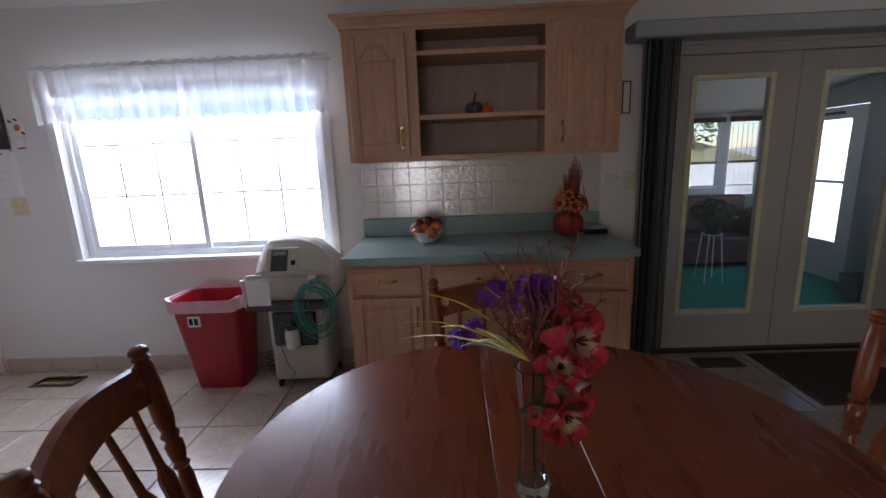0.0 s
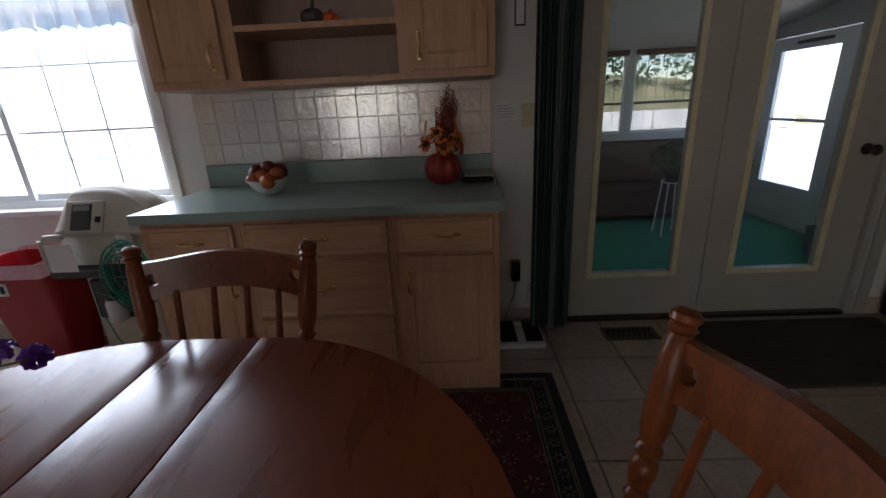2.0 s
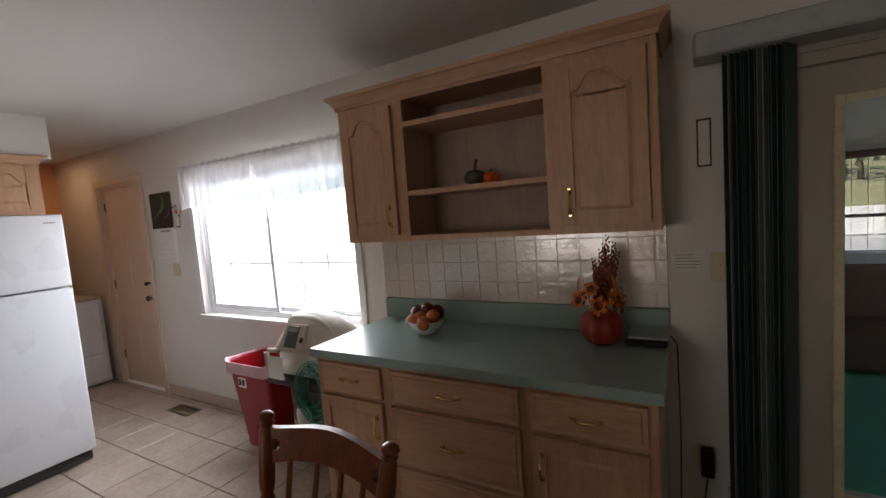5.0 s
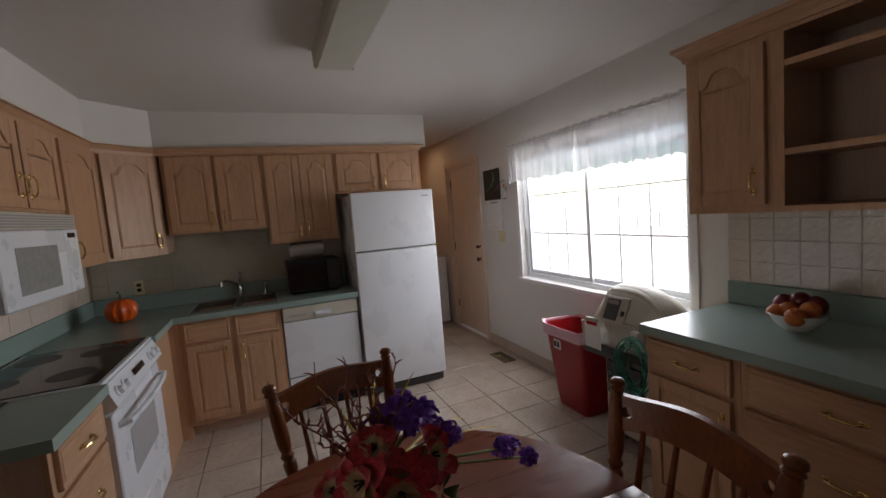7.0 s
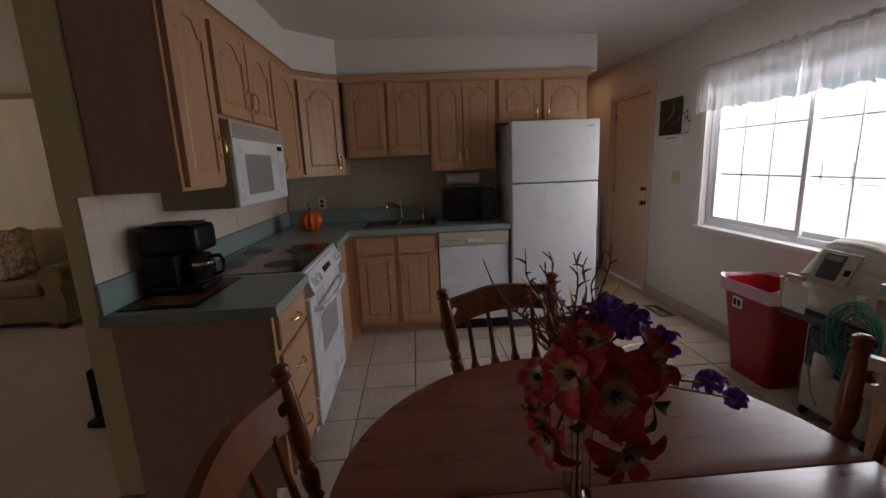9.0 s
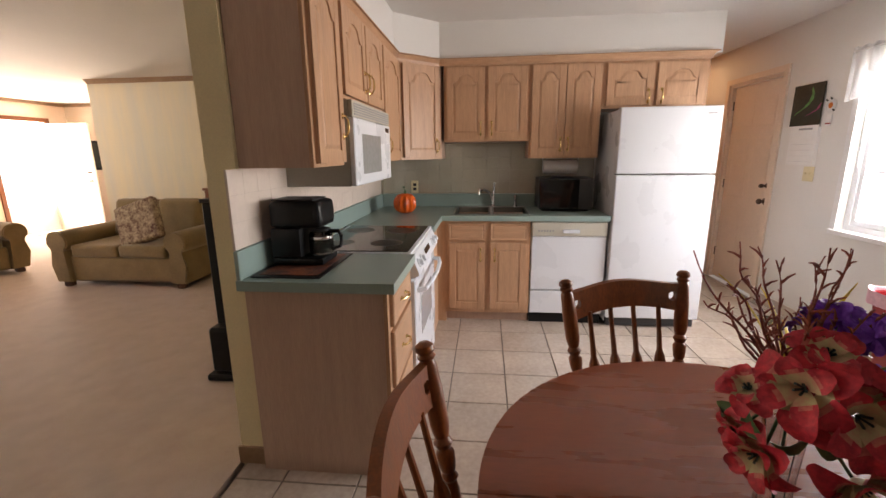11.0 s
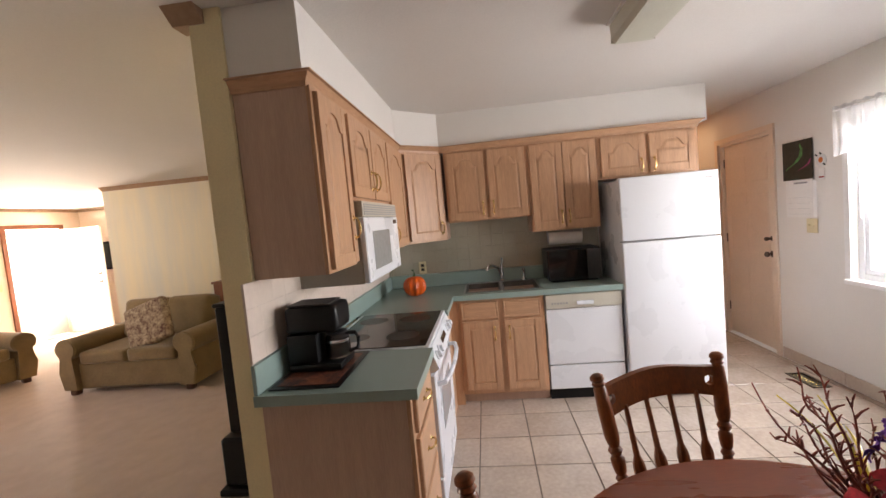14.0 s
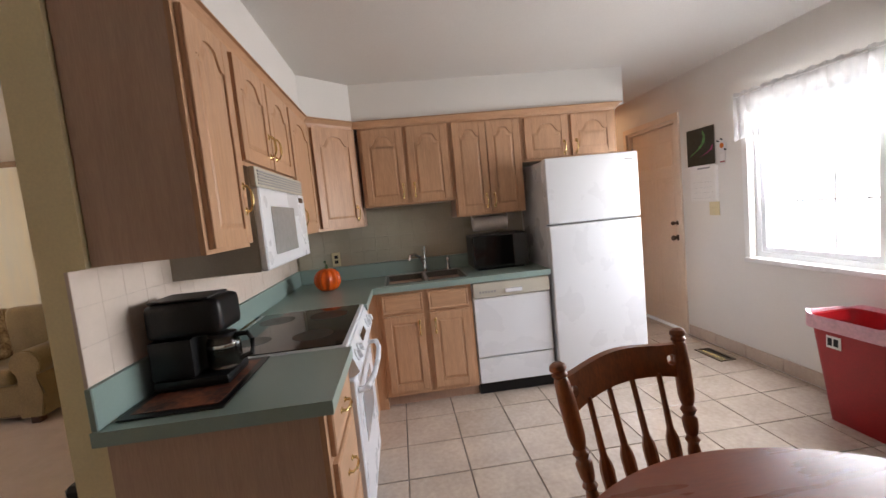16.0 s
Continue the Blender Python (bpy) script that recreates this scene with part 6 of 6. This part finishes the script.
for tip in ((0.10, 1.50, 0.95), (0.14, 1.34, 1.06), (0.26, 1.36, 0.99), (0.21, 1.55, 0.96), (0.30, 1.12, 1.20), (0.34, 1.30, 1.20), (0.20, 1.25, 1.15)):
    tip = Vector(tip)
    bm = bmesh.new()
    prev = None
    d = (tip - TOP)
    side = d.cross(Vector((0, 0, 1))).normalized()
    for i in range(9):
        u = i / 8
        p = TOP.lerp(tip, u) + Vector((0, 0, 0.03 * math.sin(math.pi * u)))
        w = 0.0038 * math.sin(math.pi * min(0.98, 0.15 + 0.83 * u))
        cur = [bm.verts.new(p - side * w), bm.verts.new(p + Vector((0, 0, 0.002))), bm.verts.new(p + side * w)]
        if prev:
            for j in range(2):
                bm.faces.new((prev[j], prev[j + 1], cur[j + 1], cur[j]))
        prev = cur
    part("yellow_blade", bm, YELLOWL, vs, smooth=True)
for k in range(22):
    a = rng.uniform(0, 2 * math.pi)
    tip = Vector((0.40 + 0.11 * math.cos(a) * rng.uniform(0.3, 1), 1.155 + 0.13 * math.sin(a) * rng.uniform(0.4, 1), rng.uniform(1.13, 1.28)))
    pts = []
    ph, fr_ = rng.uniform(0, 6), rng.uniform(7, 13)
    for i in range(15):
        u = i / 14
        p = TOP.lerp(tip, u)
        p += 0.010 * u * Vector((math.sin(fr_ * u + ph), math.cos(fr_ * u * 1.2 + ph), 0.6 * math.sin(fr_ * u)))
        pts.append(p)
    bm = tube(bmesh.new(), pts, 0.0031, 5, 0.0010)
    for i in range(4, 14):
        if rng.random() < 0.9:
            b = pts[i]
            e = b + Vector((rng.uniform(-1, 1), rng.uniform(-1, 1), rng.uniform(0.2, 1))).normalized() * rng.uniform(0.008, 0.025)
            tube(bm, [b, b.lerp(e, 0.5) + Vector((0, 0, 0.002)), e], 0.0022, 4, 0.0009)
    part("twig", bm, TWIG, vs)

# ---- kitchen things ----
pk = thing("pumpkin", (-2.47, 0.08, 0.9105), "bright orange ceramic pumpkin on the corner worktop", "pumpkin")
part("body", pumpkin(bmesh.new(), (-2.47, 0.08, 0.911), 0.098, 0.165, 11, 66), PUMP, pk, smooth=True)
part("stem", tube(bmesh.new(), [(-2.47, 0.08, 1.06), (-2.475, 0.082, 1.10), (-2.455, 0.075, 1.13)], [0.013, 0.008, 0.010], 8), LEAF, pk, smooth=True)

cm = thing("coffee_maker", (-0.80, -0.08, 0.92), "black drip coffee maker with a glass carafe", "coffee maker")
MX0, MX1 = -0.90, -0.71
part("base", box(MX0, MX1, -0.19, 0.045, 0.922, 0.955, bev=0.012, seg=2), BLACK, cm, smooth=True)
part("water_tank", box(MX0, MX1, -0.19, -0.055, 0.9555, 1.085, bev=0.012, seg=2), BLACK, cm, smooth=True)
part("brew_head", box(MX0 - 0.002, MX1 + 0.002, -0.192, 0.045, 1.0855, 1.205, bev=0.034, seg=4), BLACK, cm, smooth=True)
part("lid", box(MX0 + 0.015, MX1 - 0.015, -0.18, 0.01, 1.2055, 1.212, bev=0.003), DKGREY, cm)
cf = part("carafe", lathe(bmesh.new(), [(0.048, 0), (0.054, 0.008), (0.055, 0.062), (0.052, 0.085), (0.044, 0.104), (0.041, 0.104), (0.048, 0.084), (0.051, 0.060), (0.050, 0.010), (0.03, 0.006)], -0.805, 0.004, 26, 0.959), GLASSD, cm, smooth=True)
part("carafe_lid", lathe(bmesh.new(), [(0.046, 0), (0.046, 0.010), (0.02, 0.016)], -0.805, 0.004, 22, 1.0635), BLACK, cf, smooth=True)
part("carafe_band", lathe(bmesh.new(), [(0.0545, 0), (0.0552, 0.004), (0.0540, 0.012)], -0.805, 0.004, 26, 1.028), CHROME, cf, smooth=True)
part("carafe_handle", tube(bmesh.new(), [(-0.80, 0.045, 1.062), (-0.795, 0.090, 1.064), (-0.793, 0.103, 1.045), (-0.793, 0.100, 0.995), (-0.797, 0.058, 0.980)], 0.009, 8), BLACK, cf, smooth=True)
cmat = thing("counter_mat", (-0.78, -0.05, 0.9105), "brown printed placemat under the coffee maker", "placemat")
part("mat", box(-1.0 + 0.01, -0.545, -0.205, 0.09, 0.911, 0.916, bev=0.002), BLACK, cmat)
part("printed_panel", box(-0.955, -0.575, -0.18, 0.065, 0.9162, 0.9175), BROWNP, cmat)

pt = thing("paper_towel_holder", (-2.76, 1.385, 1.23), "white paper towel roll mounted under the wall cabinet", "paper towel")
bm = xf(lathe(bmesh.new(), [(0.018, 0), (0.056, 0.001), (0.056, 0.279), (0.018, 0.28)], 0, 0, 26), pose(-2.76, 1.525, 1.275, 90))
part("roll", bm, PAPER, pt, smooth=True)
for y in (1.236, 1.530):
    part("bracket", box(-2.775, -2.745, y, y + 0.006, 1.26, 1.348), CERAM, pt)

tg = thing("tongs", (-1.2, -0.195, 0.92), "steel spatula lying behind the hob", "utensil")
part("blade", xf(box(-0.16, 0.16, -0.010, 0.010, 0, 0.003), at(-1.30, -0.190, 0.920, 1)), STEEL, tg)
part("grip", xf(box(0.10, 0.17, -0.008, 0.008, 0.0032, 0.009, bev=0.002), at(-1.30, -0.190, 0.920, 1)), BLACK, tg)

# ---- laundry end of the hall ----
ws = thing("clothes_dryer", (-4.42, 2.92, 0), "white front-load clothes dryer in the back hall", "dryer")
part("cabinet", box(-4.80, -4.08, 2.60, 3.26, 0.02, 0.90, bev=0.01, seg=2), WHITE, ws, smooth=True)
part("top", box(-4.81, -4.07, 2.595, 3.265, 0.9005, 0.925, bev=0.006), CREAM, ws)
part("front_panel", box(-4.079, -4.066, 2.64, 3.22, 0.33, 0.86, bev=0.005), WHITE, ws)
part("lower_panel", box(-4.079, -4.068, 2.62, 3.24, 0.04, 0.31, bev=0.004), WHITE, ws)
part("back_console", box(-4.82, -4.74, 2.60, 3.26, 0.926, 1.05, bev=0.01), CREAM, ws)
ct = thing("hanging_coats", (-4.80, 2.95, 1.1), "dark coats hanging on the hall end wall", "coat")
for k, (y, m) in enumerate(((2.75, DKGREY), (2.92, BLIND), (3.10, DKWOOD))):
    bm = cushion(bmesh.new(), -4.89, -4.80, y - 0.09, y + 0.09, 1.12 + 0.05 * k, 1.78, 0.04)
    part("coat", bm, m, ct, smooth=True)

# ---- living room details ----
wp = thing("framed_picture", (-6.89, -6.9, 1.2), "dark framed picture on the entry wall", "picture")
part("frame", box(-6.899, -6.875, -7.05, -6.70, 1.15, 1.72, bev=0.004), BLACK, wp)
part("print", box(-6.874, -6.870, -7.01, -6.74, 1.19, 1.68), PAPERD, wp)
ls = thing("light_switch", (-5.27, -7.495, 0.98), "ivory double light switch near the front door", "switch")
part("cover", box(-5.34, -5.20, -7.498, -7.49, 1.0, 1.12, bev=0.002), IVORY, ls)
part("toggle", box(-5.29, -5.28, -7.4895, -7.48, 1.05, 1.07), IVORY, ls)

# ---- sunroom ----
plant_rng = random.Random(11)
def stand_plant(x, y, h, r, n):
    p = thing("potted_plant", (x, y, -0.15), "leafy green potted plant on a white wire stand", "plant", "sunroom plants")
    for k in range(4):
        a = math.pi / 4 + k * math.pi / 2
        part("stand_leg", tube(bmesh.new(), [(x + 0.15 * math.cos(a), y + 0.15 * math.sin(a), -0.149), (x + 0.10 * math.cos(a), y + 0.10 * math.sin(a), h)], 0.008, 6), TRIM, p)
    part("stand_ring", tube(bmesh.new(), [(x + 0.11 * math.cos(a), y + 0.11 * math.sin(a), h) for a in [2 * math.pi * i / 20 for i in range(21)]], 0.007, 6), TRIM, p)
    part("pot", lathe(bmesh.new(), [(0.07, 0), (0.10, 0.13), (0.11, 0.14), (0.09, 0.14)], x, y, 18, h), DKGREY, p, smooth=True)
    bm = bmesh.new()
    for k in range(n):
        a, el = plant_rng.uniform(0, 6.28), plant_rng.uniform(-0.3, 1.4)
        d = Vector((math.cos(a) * math.cos(el), math.sin(a) * math.cos(el), math.sin(el)))
        c = Vector((x, y, h + 0.20)) + Vector((d.x * r, d.y * r, d.z * r * 0.75)) * plant_rng.uniform(0.35, 1)
        petal_flower(bm, c, d, 0.06, 3, 0.018, 0.4)
    part("foliage", bm, [LEAF, LEAF], p)
stand_plant(3.3, 5.47, 0.42, 0.27, 130)
stand_plant(4.35, 6.25, 0.25, 0.22, 90)
wl = thing("wicker_loveseat", (3.1, 6.3, -0.15), "dark brown wicker loveseat under the sunroom windows", "sofa")
part("seat", box(2.2, 4.3, 6.0, 6.55, -0.10, 0.25, bev=0.03), WICKER, wl)
part("back", box(2.2, 4.3, 6.42, 6.58, 0.2505, 0.76, bev=0.04, seg=2), WICKER, wl)
part("arm", box(2.2, 2.32, 6.0, 6.42, 0.2505, 0.50, bev=0.03, seg=2), WICKER, wl)
part("arm", box(4.18, 4.3, 6.0, 6.42, 0.2505, 0.50, bev=0.03, seg=2), WICKER, wl)
for x in (2.25, 4.22):
    for y in (6.05, 6.5):
        part("foot", box(x, x + 0.05, y, y + 0.05, -0.15, -0.1), WICKER, wl)
wc = thing("sunroom_cabinet", (4.4, 4.35, -0.15), "small brown wooden cabinet in the sunroom", "cabinet")
part("body", box(4.22, 4.58, 3.95, 4.50, -0.149, 0.55, bev=0.005), REDWOOD, wc)
part("top", box(4.20, 4.59, 3.93, 4.52, 0.5505, 0.575, bev=0.004), REDWOOD, wc)
gb = thing("small_bin", (4.3, 4.68, -0.15), "small grey plastic waste bin in the sunroom", "waste bin")
part("tub", frustum((4.20, 4.42, 4.56, 4.76), (4.18, 4.44, 4.54, 4.78), -0.149, 0.10, 0.03, thick=0.006), GREY, gb, smooth=True)
for k, (x0, x1) in enumerate(((2.4, 3.15), (3.25, 4.0), (4.1, 4.56))):
    bbm = thing("bamboo_blind", ((x0 + x1) / 2, 6.57, 0.8), "thin bamboo roll blind over a sunroom window", "blinds", "sunroom blinds")
    part("roll", tube(bmesh.new(), [(x0, 6.56, 1.775), (x1, 6.56, 1.775)], 0.035, 10), WICKER, bbm)
    bm = bmesh.new()
    z = 0.88
    while z < 1.74:
        B(bm, x0 + 0.01, x1 - 0.01, 6.568, 6.5705, z, z + 0.0022)
        z += 0.022
    for i in range(7):
        x = x0 + 0.03 + (x1 - x0 - 0.06) * i / 6
        B(bm, x - 0.002, x + 0.002, 6.566, 6.568, 0.86, 1.75)
    part("slats", bm, BAMBOO, bbm, kind="stuff")
for i, (x0, x1) in enumerate(((1.5, 2.3), (2.4, 3.15), (3.25, 4.0), (4.1, 4.56))):
    w = thing("sunroom_window", ((x0 + x1) / 2, 6.62, 0.85), "white framed sunroom window with a dark middle rail", "window", "sunroom windows", kind="structure")
    z0 = 0.72 if i == 3 else 0.85
    part("frame", box(x0, x0 + 0.02, 6.605, 6.65, z0, 1.77), VINYL, w)
    part("frame", box(x1 - 0.02, x1, 6.605, 6.65, z0, 1.77), VINYL, w)
    part("sill", box(x0 + 0.02, x1 - 0.02, 6.605, 6.65, z0, z0 + 0.025), VINYL, w)
    part("middle_rail", box(x0 + 0.02, x1 - 0.02, 6.61, 6.64, 1.19, 1.22), DKGREY, w)
    pn = part("pane", box(x0 + 0.02, x1 - 0.02, 6.651, 6.655, z0, 1.77), TINT, w)
    pn.visible_shadow = False
sdr = thing("sunroom_door", (4.65, 5.35, -0.15), "white sunroom storm door with two glass panes", "door", kind="structure")
for a, b, c, d in ((5.165, 5.335, -0.14, 1.79), (6.085, 6.245, -0.14, 1.79), (5.335, 6.085, -0.14, 0.29), (5.335, 6.085, 1.66, 1.79), (5.335, 6.085, 0.955, 0.985)):
    part("door_frame", box(4.605, 4.645, a, b, c, d), VINYL, sdr)
part("closer", box(4.575, 4.60, 5.42, 5.85, 1.71, 1.74, bev=0.004), DKGREY, sdr)
w = thing("sunroom_window", (4.62, 4.1, 0.7), "white framed sunroom window with a dark middle rail", "window", "sunroom windows", kind="structure")
part("middle_rail", box(4.61, 4.64, 3.62, 4.73, 1.23, 1.265), DKGREY, w)
part("mullion", box(4.61, 4.64, 4.15, 4.20, 0.7, 1.2295), VINYL, w)

# ---- far trees and fence ----
fn = thing("white_fence", (2, 22, -0.45), "long white board fence across the road", "fence")
for i in range(24):
    part("post", box(-20 + i * 1.6, -19.9 + i * 1.6, 22, 22.1, -0.45, 0.65), FENCE, fn)
for z in (-0.40, -0.19, 0.02, 0.23, 0.44):
    part("rail", box(-20, 17, 22.11, 22.14, z, z + 0.20), FENCE, fn)
tr_ = random.Random(21)
def tree(x, y, h, r):
    t = thing("tree", (x, y, 0), "leafy green tree on the grass bank", "tree", "trees beyond the road")
    part("trunk", tube(bmesh.new(), [(x, y, -0.4), (x + 0.05, y, h * 0.3), (x - 0.1, y + 0.1, h * 0.7)], [0.22, 0.16, 0.06], 8), STEM, t)
    bm = bmesh.new()
    for k in range(420):
        d = Vector((tr_.gauss(0, 1), tr_.gauss(0, 1), tr_.gauss(0, 0.8))).normalized() * tr_.uniform(0.45, 1) ** 0.5 * r
        c = Vector((x, y, h * 0.65)) + d * (0.8 + 0.2 * math.sin(d.x * 3) * math.cos(d.z * 4))
        s = tr_.uniform(0.15, 0.32)
        u = Vector((tr_.uniform(-1, 1), tr_.uniform(-1, 1), tr_.uniform(-1, 1))).normalized()
        v = u.orthogonal().normalized()
        bm.faces.new([bm.verts.new(c + s * q) for q in (u, v * 0.6, -u, -v * 0.6)])
    part("crown", bm, LEAF, t)
for x, y, h, r in ((4, 36, 6.5, 3.2), (10, 34, 7, 3.1), (15, 37, 6.2, 3.0), (18, 33, 6.5, 3.0)):
    tree(x, y, h, r)

# ---- east end of the dining room ----
bc = thing("black_cabinet", (4.0, 3.0, 0), "tall black cabinet standing beside the patio door", "cabinet")
part("body", box(3.46, 4.5, 2.82, 3.26, 0.02, 0.95, bev=0.02, seg=2), BLACK, bc, smooth=True)
part("top", box(3.44, 4.52, 2.80, 3.27, 0.9505, 0.985, bev=0.01), DKGREY, bc)
for x0, x1 in ((3.49, 3.97), (3.99, 4.47)):
    d = part("door", box(x0, x1, 2.80, 2.8185, 0.06, 0.93, bev=0.004), BLACK, bc)
    part("knob", xf(lathe(bmesh.new(), [(0.008, 0), (0.014, 0.015), (0.008, 0.022)], 0, 0, 10), pose(x1 - 0.04 if x0 < 3.8 else x0 + 0.04, 2.8, 0.55, 90)), BRONZE, d)
dfp = thing("framed_picture", (3.95, 3.30, 1.6), "small dark framed picture on the dining room wall", "picture")
part("frame", box(3.80, 4.15, 3.285, 3.308, 1.56, 1.90, bev=0.004), DKWOOD, dfp)
part("print", box(3.84, 4.11, 3.281, 3.2845, 1.60, 1.86), PAPERD, dfp)
so = thing("wall_sprig", (-5.15, -7.48, 1.4), "small dried sprig hanging on the living room wall", "ornament")
for k in range(7):
    part("twig", tube(bmesh.new(), [(-5.15, -7.49, 1.38), (-5.15 + 0.03 * (k - 3), -7.47, 1.43 + 0.01 * (k % 3)), (-5.15 + 0.06 * (k - 3), -7.47, 1.47 - 0.01 * abs(k - 3))], 0.006, 5, 0.003), STEM, so)

# leaves round the blooms
for c, d in (((0.40, 1.13, 1.02), (0.2, -0.9, 0.2)), ((0.45, 1.30, 1.02), (0.8, 0.6, 0)), ((0.44, 1.20, 1.00), (0.9, -0.2, -0.4))):
    part("leaf", petal_flower(bmesh.new(), c, d, 0.055, 3, 0.013, 0.5), [LEAF, LEAF], vs, smooth=True)
vs.matrix_basis = Matrix.Translation((0.018, 0.018, 0)) @ vs.matrix_basis

# ---- small repeated pieces: floor, baseboard and wall tiles ----
def shared_tile(name, w, d, h, material, bev, cache={}):
    key = (name, round(w, 3), round(d, 3))
    if key not in cache:
        b = box(0, w, 0, d, 0, h, bev=bev)
        me = bpy.data.meshes.new(name)
        b.to_mesh(me)
        b.free()
        me.materials.append(material)
        cache[key] = me
    return cache[key]


PX, PY, GAP = 0.3345, 0.3375, 0.007
screed = bpy.data.objects["floor_screed"]
trng = random.Random(3)
for i in range(-20, 10):
    for j in range(-3, 9):
        x0, y0 = 1.530 + i * PX, 0.55 + j * PY
        x1, y1 = min(x0 + PX, 4.6), min(y0 + PY, 3.30)
        x0, y0 = max(x0, -4.9), max(y0, -0.345)
        if x1 - x0 < 0.03 or y1 - y0 < 0.03:
            continue
        if (x1 < -2.45 and -0.24 < y0 and y1 < 2.45) or (x1 < -1.1 and y1 < 0.3) or (x1 < -3.0 and y0 < 2.2):
            continue
        o = new("tile", shared_tile("tile", x1 - x0 - GAP, y1 - y0 - GAP, 0.0075, TILE, 0.002))
        o.matrix_basis = pose(x0 + GAP / 2, y0 + GAP / 2, -0.0065, trng.uniform(-0.06, 0.06), trng.uniform(-0.06, 0.06), 0)
        o.parent = screed

for a, b in ((-3.04, -0.315), (1.215, 1.52), (3.42, 4.59)):
    x = a
    while x < b - 0.02:
        w = min(PX, b - x)
        o = new("baseboard_tile", shared_tile("baseboard_tile", w - 0.004, 0.010, 0.098, BASET, 0.002))
        o.matrix_basis = pose(x + 0.002, 3.299, 0.0015)
        o.parent = wall_north
        x += PX
random.seed(5)
tiles_on("splash_north", at(-0.33, 3.3085, 1.032), 1.56, 0.366)
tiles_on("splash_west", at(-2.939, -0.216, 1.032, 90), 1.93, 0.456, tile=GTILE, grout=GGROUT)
tiles_on("splash_south", at(-0.507, -0.2385, 1.032, 180), 2.40, 0.316, tile=PTILE, grout=PGROUT, gap=0.0006)
